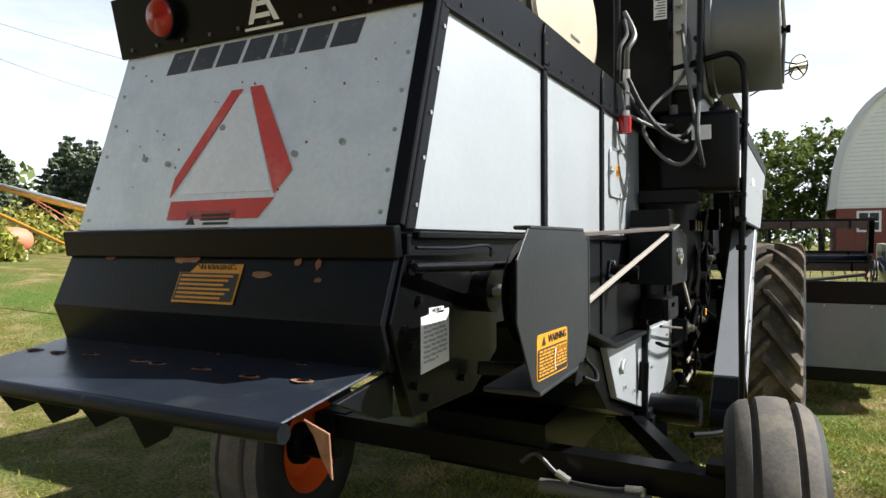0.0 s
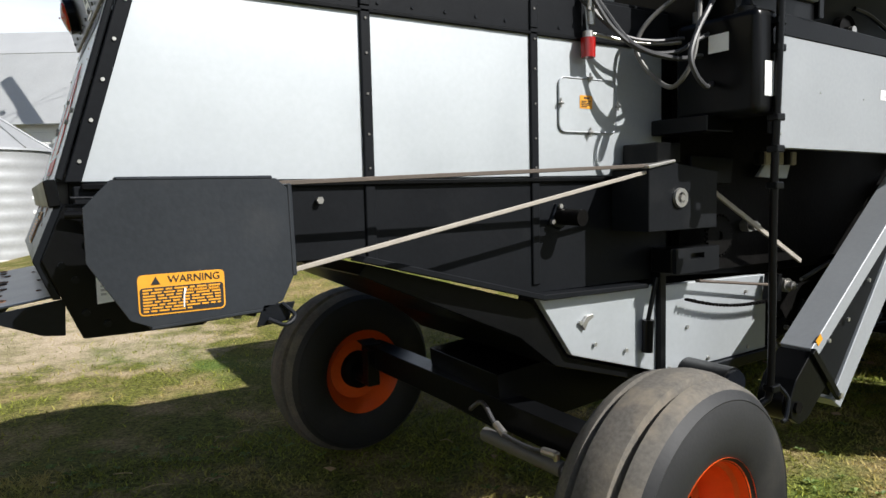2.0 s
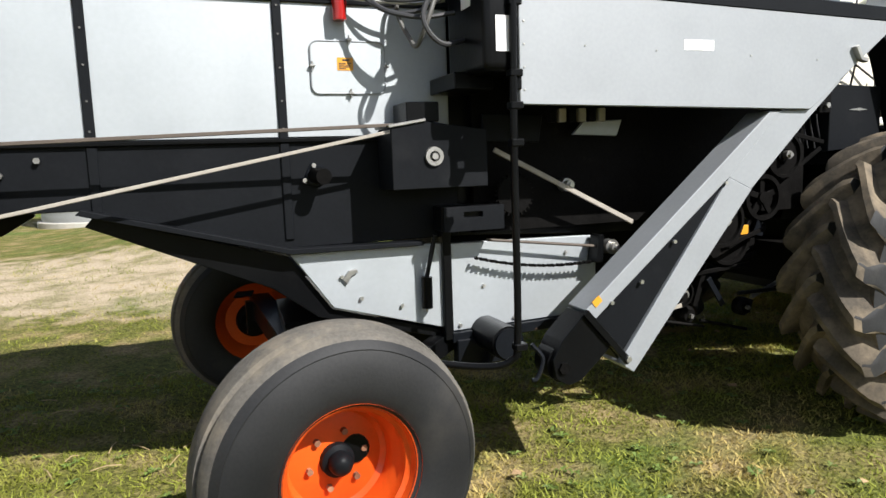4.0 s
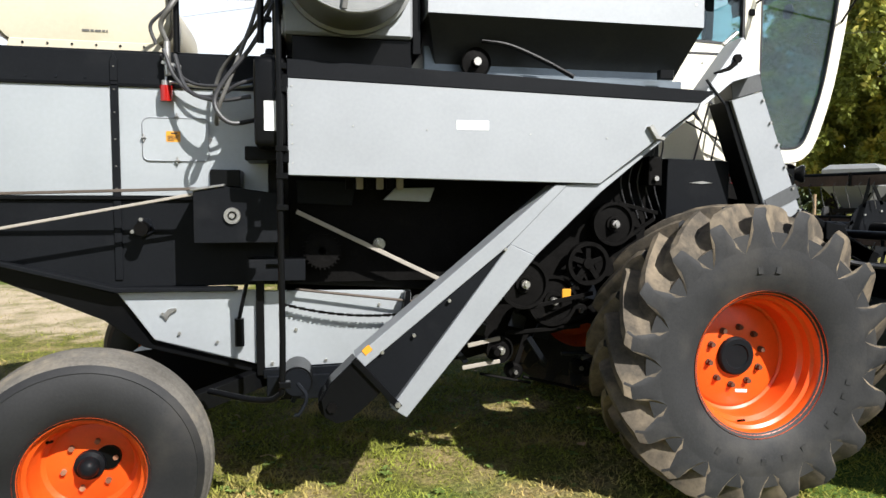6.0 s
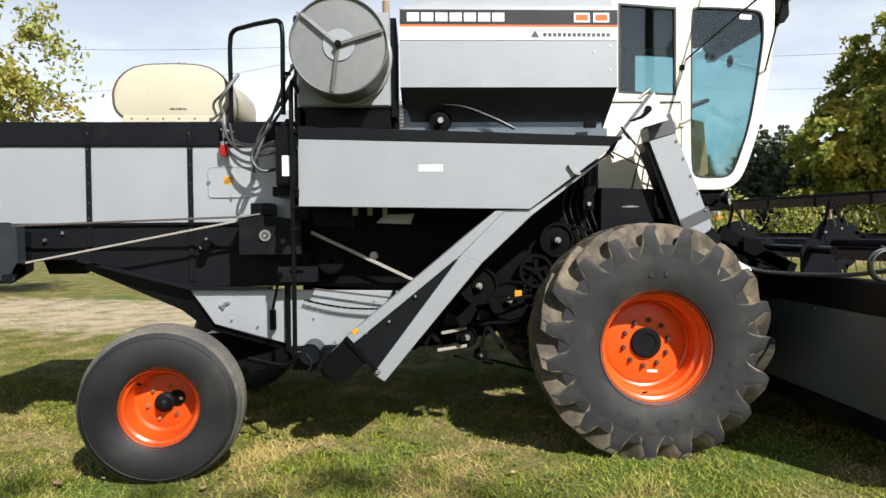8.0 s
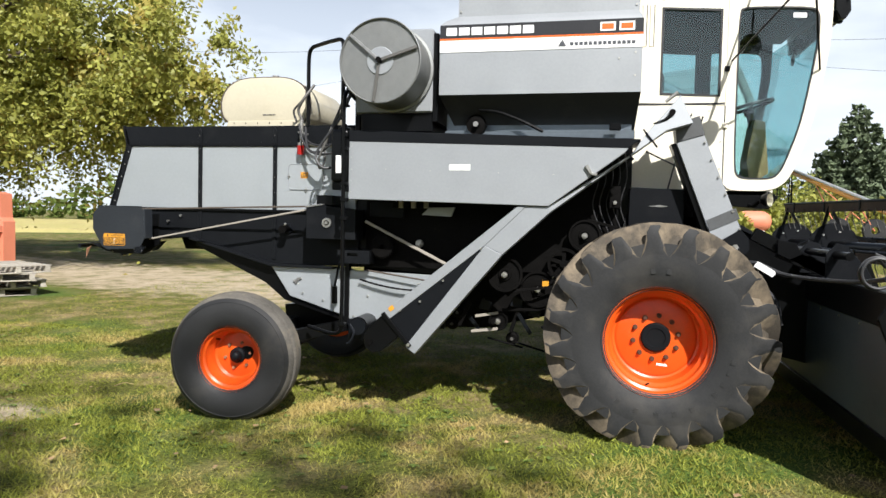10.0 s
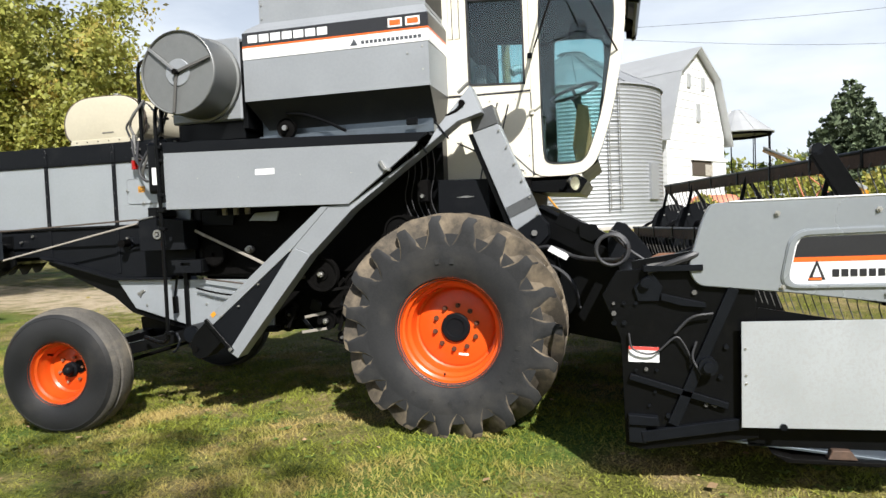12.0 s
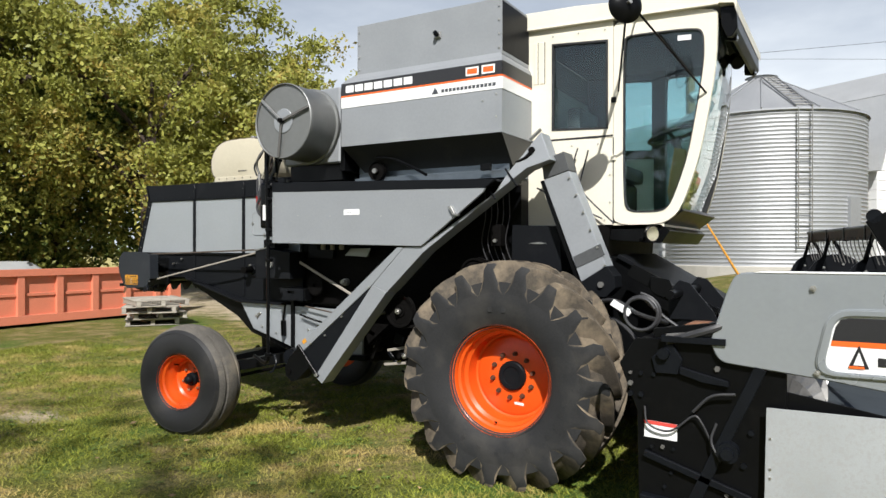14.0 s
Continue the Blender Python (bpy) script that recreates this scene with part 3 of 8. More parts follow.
combine = thing("combine_harvester", "silver and black combine harvester with orange wheels on grass", "combine harvester")
drive_wheel(combine, (3.77, -0.505, 0.70), -1)
drive_wheel(combine, (3.77, 1.72, 0.70), 1)
steer_wheel(combine, (0.725, -0.650, 0.402), -1, 7)
steer_wheel(combine, (0.66, 1.66, 0.435), 1, 5)

# ---------------------------------------------------------------- the machine: straw hood and separator body
YN, YF = 0.0, 1.11          # near and far side of the body


def label_plate(name, x0, x1, z0, z1, y, material, parent, label, slant=0.0):
    """A thin sticker on a side that faces -y; slant lifts its right end."""
    return part(name, prism([(x0, z0), (x1, z0 + slant), (x1, z1 + slant), (x0, z1)], y, y - 0.002, w=0), material, parent, label)


def text_lines(x0, x1, z0, z1, y, rows, material, parent, slant=0.0, seed=1, name="text_line"):
    """Unreadable rows of small print as plain bars, on a side that faces -y."""
    rnd = random.Random(seed)
    h = (z1 - z0) / rows
    for i in range(rows):
        zz = z1 - (i + 0.5) * h
        end = x1 if i < rows - 1 else x0 + (x1 - x0) * rnd.uniform(0.4, 0.8)
        x = x0
        b = bmesh.new()
        while x < end - 0.004:
            w = min(rnd.uniform(0.012, 0.035), end - x)
            s = slant * (x - x0) / (x1 - x0)
            prism([(x, zz - h * 0.27 + s), (x + w, zz - h * 0.27 + s), (x + w, zz + h * 0.27 + s), (x, zz + h * 0.27 + s)], y, y - 0.001, w=0, into=b)
            x += w + 0.005
        part(name, b, material, parent)


def word(text, size, at, turn, material, parent, name="lettering", squash=1.0, shear=0.0):
    """Raised lettering in the built-in font, as a mesh."""
    cu = bpy.data.curves.new("word", "FONT")
    cu.body, cu.size, cu.align_x, cu.align_y, cu.extrude, cu.shear = text, size, "CENTER", "CENTER", 0.0005, shear
    tmp = bpy.data.objects.new("word", cu)
    scene.collection.objects.link(tmp)
    me = bpy.data.meshes.new_from_object(tmp.evaluated_get(bpy.context.evaluated_depsgraph_get()))
    bpy.data.objects.remove(tmp)
    me.materials.clear()
    me.materials.append(material)
    ob = new(name, me)
    ob.parent = parent
    ob.matrix_basis = Matrix.Translation(at) @ turn.to_matrix().to_4x4() @ Matrix.Diagonal((squash, 1, 1, 1))
    return ob


FACING = Euler((math.pi / 2, 0, 0))     # lettering on a side that faces -y


def build_body():
    side = part("body_shell", prism([(-0.70, 2.06), (-0.87, 1.52), (-0.87, 1.26), (0.0, 1.26), (0.70, 1.06), (1.50, 1.06), (2.2, 1.02), (3.4, 1.02), (3.6, 1.6), (3.6, 2.10), (1.55, 2.18), (0, 2.2), (-0.70, 2.2)], YN + 0.03, YF - 0.03), BLACK, combine, "black sheet metal separator body")
    # silver side panels between black upright straps
    for x0, x1, lean in ((-0.87, -0.012, 0.175), (0.012, 0.69, 0), (0.715, 1.42, 0)):
        part("side_panel", prism([(x0, 1.515), (x1, 1.515), (x1, 2.058), (x0 + lean, 2.058)], YN - 0.002, YN + 0.03), GALV, combine, "silver galvanised side panel")
        part("side_panel", prism([(x0, 1.515), (x1, 1.515), (x1, 2.058), (x0 + lean, 2.058)], YF - 0.03, YF), GALV, combine, "silver galvanised side panel")
    for x in (0.0, 0.70):
        for lo, hi in ((1.505, 2.07), (1.10 if x else 1.25, 1.495)):
            part("strap", prism([(x - 0.018, lo), (x + 0.018, lo), (x + 0.018, hi), (x - 0.018, hi)], -0.014, 0.02), BLACK_SATIN, combine, "black upright strap")
        part("strap", prism([(x - 0.018, 2.07), (x + 0.018, 2.07), (x + 0.018, 2.17), (x, 2.21), (x - 0.018, 2.17)], -0.016, 0.02), BLACK_SATIN, combine)
        for z in (1.55, 1.66, 1.79, 1.92, 2.03, 2.14):
            bolt_part((x, -0.014, z), (0, -1, 0), combine, 0.0045, 0.004, HOSE_GREY)
    part("strap", prism([(-0.88, 1.515), (-0.84, 1.515), (-0.67, 2.06), (-0.71, 2.06)], -0.012, 0.02), BLACK_SATIN, combine, "black corner strap")
    for k in range(5):
        bolt_part((-0.85 + 0.034 * k + 0.008, -0.012, 1.57 + 0.108 * k), (0, -1, 0), combine, 0.0055, 0.004)
    # black top band, folded
    part("top_band", prism([(-0.74, 2.225), (-0.70, 2.062), (1.50, 2.055), (1.50, 2.205)], -0.006, 0.03), BLACK_SATIN, combine, "black upper side band")
    part("top_band", prism([(-0.74, 2.225), (-0.70, 2.062), (1.50, 2.055), (1.50, 2.205)], YF - 0.03, YF + 0.006), BLACK_SATIN, combine)
    part("band_lip", prism([(-0.70, 2.050), (1.46, 2.043), (1.46, 2.056), (-0.70, 2.063)], -0.014, 0.0), BLACK, combine)
    part("roof_sheet", box(-0.74, 1.55, 0.0, YF, 2.205, 2.222), BLACK_SATIN, combine, "black roof sheet")
    for i in range(16):
        bolt_part((-0.6 + 0.13 * i, -0.006, 2.085 + 0.0), (0, -1, 0), combine, 0.006, 0.004, BLACK_WORN)
    # lower black band
    part("lower_side", prism([(-0.86, 1.505), (-0.86, 1.26), (-0.05, 1.26), (0.69, 1.065), (1.45, 1.065), (1.45, 1.505)], -0.004, 0.03), BLACK_SATIN, combine, "black lower side sheet")
    part("band_lip", prism([(-0.84, 1.495), (1.15, 1.495), (1.15, 1.512), (-0.84, 1.512)], -0.022, 0.0), BLACK, combine)
    part("sill_flange", prism([(-0.05, 1.268), (0.69, 1.068), (1.26, 1.058), (1.26, 1.04), (0.69, 1.045), (-0.07, 1.25)], -0.075, 0.02), BLACK_SATIN, combine, "folded black flange")
    # silver lower chute and its side
    part("chute_side", prism([(0.69, 1.045), (1.36, 1.04), (1.36, 0.655), (0.86, 0.80)], -0.03, 0.0), GALV, combine, "silver sheet chute side")
    part("chute_side", prism([(1.385, 1.035), (2.15, 1.02), (2.15, 0.65), (1.385, 0.635)], -0.035, 0.0), GALV, combine, "silver sheet chute side")
    part("chute_rail", prism([(1.385, 0.632), (2.2, 0.648), (2.2, 0.60), (1.385, 0.585)], -0.06, 0.0), BLACK_WORN, combine)
    part("chute_bottom", prism([(-0.02, 1.235), (0.69, 1.03), (0.86, 0.79), (1.36, 0.64), (1.36, 0.60), (0.80, 0.76), (0.62, 0.90), (-0.05, 1.20)], 0.0, YF - 0.05), BLACK, combine, "black chute underside")
    part("chute_post", box(1.352, 1.392, -0.055, 0.0, 0.60, 1.15), BLACK, combine)
    return side


build_body()


def build_rear():
    """The sloped rear door, lamp strip, hood and straw pan."""
    def slab(name, a, b, t, y0, y1, mat, label=""):
        (x0, z0), (x1, z1) = a, b
        d = Vector((x1 - x0, z1 - z0)).normalized()
        n = Vector((-d.y, d.x)) * t
        return part(name, prism([a, b, (x1 + n.x, z1 + n.y), (x0 + n.x, z0 + n.y)], y0, y1), mat, combine, label)
    slab("corner_fold", (-0.885, 1.52), (-0.712, 2.066), 0.017, -0.012, 0.030, BLACK_SATIN, "black corner fold")
    door = slab("rear_door", (-0.885, 1.52), (-0.712, 2.066), 0.012, 0.030, YF - 0.012, GALV_OLD, "dull galvanised rear door with bolts")
    slab("lamp_strip", (-0.725, 2.062), (-0.765, 2.235), 0.012, -0.004, YF + 0.004, BLACK, "black lamp strip")
    slab("door_foot", (-0.89, 1.455), (-0.90, 1.525), 0.03, -0.01, YF + 0.01, BLACK, "black folded rear rail")
    hood = [(-0.885, 1.46), (-0.945, 1.315), (-0.905, 1.21), (-0.885, 1.21), (-0.925, 1.315), (-0.865, 1.46)]
    part("rear_hood", prism([(x - 0.02, z) for x, z in hood], 0.0, YF, w=0.002), BLACK_WORN, combine, "worn black rear hood with rust spots")
    part("hood_end", prism([(-0.885, 1.46), (-0.945, 1.315), (-0.90, 1.20), (-0.86, 1.10), (-0.55, 1.10), (-0.40, 1.19), (-0.40, 1.46)], -0.012, 0.02), BLACK, combine, "black hood end plate")
    part("hood_end", prism([(-0.885, 1.46), (-0.945, 1.315), (-0.90, 1.20), (-0.86, 1.10), (-0.55, 1.10), (-0.40, 1.19), (-0.40, 1.46)], YF - 0.02, YF + 0.012), BLACK, combine)
    # straw pan with a rolled edge
    slab("straw_pan", (-1.235, 1.165), (-0.90, 1.215), 0.006, 0.03, YF, PAN_BLUE, "worn dark blue-black straw pan with torn bolt holes")
    part("rolled_edge", rod((-1.24, 0.018, 1.155), (-1.24, YF, 1.155), 0.018, 16), BLACK_WORN, combine, "rolled tube edge", True)
    for y, drop in ((0.475, 0.10), (0.64, 0.075), (0.80, 0.085), (0.96, 0.075)):
        part("deflector_fin", prism([(-1.215, 1.150), (-0.99, 1.185), (-1.10, 1.155 - drop), (-1.16, 1.145 - drop)], y, y + 0.005, w=0.001), BLACK_WORN, combine, "black deflector fin")
    part("deflector_fin", prism([(0.055, 1.155), (-0.005, 1.135), (-0.012, 1.05), (0.012, 1.085), (0.03, 1.125)], -1.145, -1.14, "x", 0.001), RUST, combine, "rusty red bent fin tip")
    part("pan_gusset", prism([(-1.10, 1.178), (-0.895, 1.208), (-0.90, 1.11), (-0.95, 1.115)], 0.012, 0.028, w=0.002), BLACK_WORN, combine, "worn black pan gusset")
    return door


build_rear()

# ---------------------------------------------------------------- elevator, long side panel, grain tank, cab
EY = -0.45                      # outer face of the elevator


def build_elevator():
    part("long_side_panel", prism([(1.53, 1.605), (3.02, 1.578), (3.53, 1.955), (3.55, 1.985), (1.53, 2.037)], EY - 0.02, EY + 0.005), SILVER, combine, "long silver side shield")
    part("shield_band", prism([(1.53, 2.035), (3.55, 1.985), (3.63, 2.045), (1.53, 2.118)], EY - 0.024, EY + 0.005), BLACK_SATIN, combine, "black band on the shield")
    part("shield_top", prism([(1.53, 2.118), (3.63, 2.045), (3.63, 2.03), (1.53, 2.10)], EY, -0.02), BLACK_SATIN, combine)
    head = prism([(2.86, 1.575), (3.02, 1.578), (3.53, 1.955), (3.60, 2.09), (3.795, 2.37), (3.905, 2.17), (3.74, 2.12), (3.03, 1.535), (2.70, 1.225), (2.57, 1.285)], EY, EY + 0.16)
    for v in head.verts:
        rise = max(0.0, (v.co.z - 1.58) / 0.79)
        v.co.x, v.co.y = v.co.x + 0.10 * rise, v.co.y + 0.15 * rise
    part("grain_elevator", head, SILVER, combine, "silver clean grain elevator leg")
    part("elevator_leg", prism([(2.86, 1.573), (2.57, 1.285), (1.865, 0.715), (1.825, 0.765), (2.80, 1.573)], EY - 0.004, EY + 0.14), SILVER, combine, "narrow silver upper leg")
    part("elevator_leg", prism([(2.57, 1.285), (2.70, 1.225), (2.065, 0.465), (1.99, 0.515)], EY - 0.004, EY + 0.14), SILVER, combine, "narrow silver lower leg")
    part("leg_web", prism([(2.56, 1.27), (1.99, 0.53), (1.865, 0.70), (1.87, 0.715)], EY + 0.006, EY + 0.13), BLACK_SATIN, combine, "black web plate")
    part("elevator_boot", prism([(1.82, 0.755), (1.95, 0.60), (1.86, 0.52), (1.80, 0.47), (1.74, 0.455), (1.68, 0.49), (1.665, 0.57), (1.71, 0.65)], EY - 0.008, EY + 0.14), BLACK, combine, "black elevator boot")
    part("boot_clamp", bar((1.815, EY - 0.014, 0.76), (2.03, EY - 0.014, 0.52), 0.02, 0.03, (0, 0, 1)), BLACK, combine)


build_elevator()


# ---------------------------------------------------------------- rear door fittings


def on_door(y, z, lift):
    """A point on the sloped rear door, lifted off it."""
    d = Vector((0.173, 0, 0.546)).normalized()
    n = Vector((-d.z, 0, d.x))
    return Vector((-0.885 + (z - 1.52) * 0.173 / 0.546, y, z)) + n * (0.012 + lift)


def door_decal(name, pts, mat, label="", lift=0.001):
    lo, hi = [on_door(y, z, lift) for y, z in pts], [on_door(y, z, lift + 0.0015) for y, z in pts]
    return part(name, loft([lo, hi]), mat, combine, label)


def on_hood(y, z, lift):
    d = Vector((0.06, 0, 0.145)).normalized()
    n = Vector((-d.z, 0, d.x))
    return Vector((-0.945 + (z - 1.315) * 0.06 / 0.145, y, z)) + n * (0.02 + lift)


def hood_decal(name, pts, mat, label="", lift=0.001):
    return part(name, loft([[on_hood(y, z, lift) for y, z in pts], [on_hood(y, z, lift + 0.001) for y, z in pts]]), mat, combine, label)


def block_letters(count, y0, y1, z0, z1, lean, put, mat, gap=0.22):
    """A brand word as a row of plain leaning blocks."""
    w = (y1 - y0) / count
    for i in range(count):
        a, b = y0 + w * (i + gap / 2), y0 + w * (i + 1 - gap / 2)
        put("wordmark_block", [(a, z0), (b, z0), (b + lean, z1), (a + lean, z1)], mat)


def rear_fittings():
    # slow-vehicle triangle in red tape round a pale worn field; y runs to the far side
    door_decal("triangle_field", [(0.384, 1.612), (0.714, 1.612), (0.569, 1.882), (0.529, 1.882)], PALE_FIELD, "pale worn triangle field")
    door_decal("triangle_strip", [(0.729, 1.544), (0.729, 1.594), (0.369, 1.594), (0.409, 1.544)], DECAL_RED, "faded red reflective strip", 0.002)
    door_decal("triangle_strip", [(0.739, 1.604), (0.739, 1.657), (0.602, 1.897), (0.561, 1.897)], DECAL_RED, "faded red reflective strip", 0.002)
    door_decal("triangle_strip", [(0.329, 1.662), (0.372, 1.604), (0.537, 1.900), (0.492, 1.900)], DECAL_RED, "faded red reflective strip", 0.002)
    door_decal("dealer_sticker", [(0.659, 1.522), (0.659, 1.566), (0.484, 1.566), (0.484, 1.522)], DECAL_WHITE, "white dealer sticker", 0.002)
    for k in range(3):
        door_decal("text_line", [(0.60 - 0.012 * (k == 2), 1.557 - 0.011 * k), (0.60 - 0.012 * (k == 2), 1.551 - 0.011 * k), (0.50, 1.551 - 0.011 * k), (0.50, 1.557 - 0.011 * k)], DECAL_BLACK, "", 0.004)
    door_decal("sticker_mark", [(0.651, 1.530), (0.634, 1.553), (0.617, 1.530)], DECAL_BLACK, "", 0.004)
    block_letters(7, 0.90, 0.20, 1.978, 2.046, -0.014, lambda n, p, m: door_decal(n, p, m, ""), GREY_LETTER, 0.16)
    rnd = random.Random(3)
    for y in (0.05, YF - 0.05):
        for k in range(6):
            p = on_door(y, 1.55 + 0.095 * k, 0)
            bolt_part(p, (-0.95, 0, 0.3), combine, 0.0055, 0.004)
    for k in range(9):
        bolt_part(on_door(0.08 + 0.118 * k, 2.058, 0), (-0.95, 0, 0.3), combine, 0.005, 0.004)
    for y, z in ((0.78, 1.70), (0.33, 1.70), (0.88, 1.72), (0.19, 1.72), (0.60, 1.79)):
        bolt_part(on_door(y, z, 0), (-0.95, 0, 0.3), combine, 0.008, 0.010, BARE)
    # small rust pits on the sheet
    pits = bmesh.new()
    for _ in range(40):
        y, z, r = rnd.uniform(0.08, 1.02), rnd.uniform(1.6, 2.03), rnd.uniform(0.0015, 0.004)
        c = on_door(y, z, 0.0005)
        rod(c, c + Vector((-0.001, 0, 0)), r, 7, into=pits)
    tagged(part("rust_pits", pits, RUST, combine), kind="stuff")
    # lamp strip
    n = Vector((-0.974, 0, -0.225))
    for y in (0.20, 0.885):
        c = Vector((-0.757, y, 2.15))
        ring = part("tail_lamp", bmesh.new(), BLACK, combine, "round red tail lamp")
        bm = bmesh.new()
        rod(c, c + n * 0.028, 0.062, 28, into=bm)
        bm.to_mesh(ring.data)
        bm.free()
        b = bmesh.new()
        for k in range(4):
            rod(c + n * (0.028 + 0.006 * k), c + n * (0.034 + 0.006 * k), 0.054 - 0.006 * k * k, 28, into=b, r2=0.054 - 0.006 * (k + 1) ** 2 if k < 3 else 0.004)
        part("lens", b, RED_LENS, ring, "red ribbed lens", True)
    for pts in ([(0.52, 2.20), (0.575, 2.088), (0.557, 2.088), (0.518, 2.175)], [(0.52, 2.20), (0.465, 2.088), (0.483, 2.088), (0.522, 2.175)], [(0.56, 2.10), (0.56, 2.112), (0.495, 2.112), (0.495, 2.10)], [(0.55, 2.13), (0.55, 2.142), (0.505, 2.142), (0.505, 2.13)], [(0.59, 2.072), (0.59, 2.079), (0.455, 2.079), (0.455, 2.072)]):
        q = lambda y, z, l: Vector((-0.725 - (z - 2.062) * 0.04 / 0.173, y, z)) + n * (0.012 + l)
        part("triangle_mark", loft([[q(y, z, 0.001) for y, z in pts], [q(y, z, 0.002) for y, z in pts]]), DECAL_WHITE, combine, "white triangle mark")
    for k in range(10):
        y = 0.06 + 0.11 * k
        bolt_part(Vector((-0.732, y, 2.083)) + n * 0.012, n, combine, 0.006, 0.006, HOSE_GREY)
        bolt_part(Vector((-0.912, y, 1.49)), (-1, 0, 0), combine, 0.006, 0.006, BLACK_WORN)
    # warning plate on the hood
    hood_decal("warning_plate", [(0.635, 1.332), (0.635, 1.427), (0.425, 1.427), (0.425, 1.332)], DECAL_YELLOW, "black and yellow warning plate", 0.001)
    hood_decal("warning_field", [(0.630, 1.337), (0.630, 1.404), (0.430, 1.404), (0.430, 1.337)], DECAL_BLACK, "", 0.003)
    hood_decal("sticker_corner", [(0.637, 1.405), (0.637, 1.429), (0.575, 1.429), (0.600, 1.405)], BLACK_WORN, "", 0.003)
    for k in range(6):
        z = 1.394 - 0.0105 * k
        hood_decal("text_line", [(0.622, z), (0.622, z + 0.005), (0.445 + 0.012 * (k % 3), z + 0.005), (0.445 + 0.012 * (k % 3), z)], DECAL_YELLOW, "", 0.005)
    turn = Matrix(((0, -0.383, -0.924), (-1, 0, 0), (0, 0.924, -0.383))).to_euler()
    w = word("WARNING", 0.026, on_hood(0.505, 1.416, 0.0045), turn, DECAL_BLACK, combine)
    # bare rusty patches and torn holes
    for y, z, a, b in ((0.625, 1.440, 0.05, 0.022), (0.50, 1.452, 0.05, 0.009), (0.36, 1.405, 0.035, 0.009), (0.93, 1.44, 0.02, 0.008), (0.20, 1.43, 0.010, 0.014), (0.26, 1.435, 0.012, 0.012), (0.19, 1.395, 0.012, 0.006)):
        pts = [(y + a * math.cos(t) * rnd.uniform(0.7, 1.1), z + b * math.sin(t) * rnd.uniform(0.6, 1.1)) for t in [k * math.pi / 6 for k in range(12)]]
        hood_decal("rust_patch", pts, RUST, "rusty bare patch", 0.0004)
    for i, (y, x) in enumerate(((0.14, -1.04), (0.28, -1.05), (0.44, -1.04), (0.585, -1.04), (0.65, -1.035), (0.85, -1.03), (0.97, -1.04), (1.07, -1.04), (0.22, -0.95), (0.5, -0.94), (0.82, -0.95))):
        zz = 1.165 + (x + 1.235) * 0.05 / 0.335 + 0.0065
        b = bmesh.new()
        r = 0.011 if i < 8 else 0.005
        for rr, dz, in ((r * 1.8, 0.0), (r, 0.001)):
            pts = [(x + rr * math.cos(t) * rnd.uniform(0.6, 1.1), y + 1.5 * rr * math.sin(t) * rnd.uniform(0.7, 1.2)) for t in [k * math.pi / 5 for k in range(10)]]
            if rr > r:
                part("torn_hole_rim", prism(pts, zz, zz + 0.0012, "z", 0), RUST, combine, "rusty torn bolt hole")
            else:
                prism(pts, zz + 0.0012, zz + 0.002, "z", 0, b)
        part("torn_hole", b, DARK_GREASE, combine)
    # hood end: label, bolts and slots
    label_plate("notice_plate", -0.822, -0.69, 1.19, 1.318, -0.0125, DECAL_WHITE, combine, "white notice plate with small print", 0.012)
    label_plate("notice_head", -0.785, -0.715, 1.322, 1.336, -0.0125, DECAL_WHITE, combine, "")
    word("NOTICE", 0.012, (-0.75, -0.0152, 1.3295), FACING, DECAL_BLACK, combine)
    text_lines(-0.812, -0.70, 1.21, 1.30, -0.0147, 8, FAINT_PRINT, combine, 0.008, 4)
    for x, z in ((-0.87, 1.44), (-0.84, 1.41), (-0.90, 1.30), (-0.87, 1.26), (-0.835, 1.36), (-0.80, 1.135), (-0.85, 1.17), (-0.62, 1.15), (-0.56, 1.42)):
        bolt_part((x, -0.012, z), (0, -1, 0), combine, 0.010, 0.012, BLACK_WORN)
    part("hinge_rod", rod((-0.885, -0.035, 1.432), (-0.42, -0.12, 1.425), 0.011, 12), BLACK, combine, "black hinge rod", True)
    part("tie_wire", tube([(-0.87, -0.03, 1.475), (-0.7, -0.035, 1.473), (-0.52, -0.04, 1.478), (-0.5, -0.04, 1.45)], 0.004), BLACK_WORN, combine)


rear_fittings()


RUST_BELT = make_mat("brown_belt", (0.075, 0.058, 0.045), 0.7, 0.0, 0.2, 10, 90, 0.05)


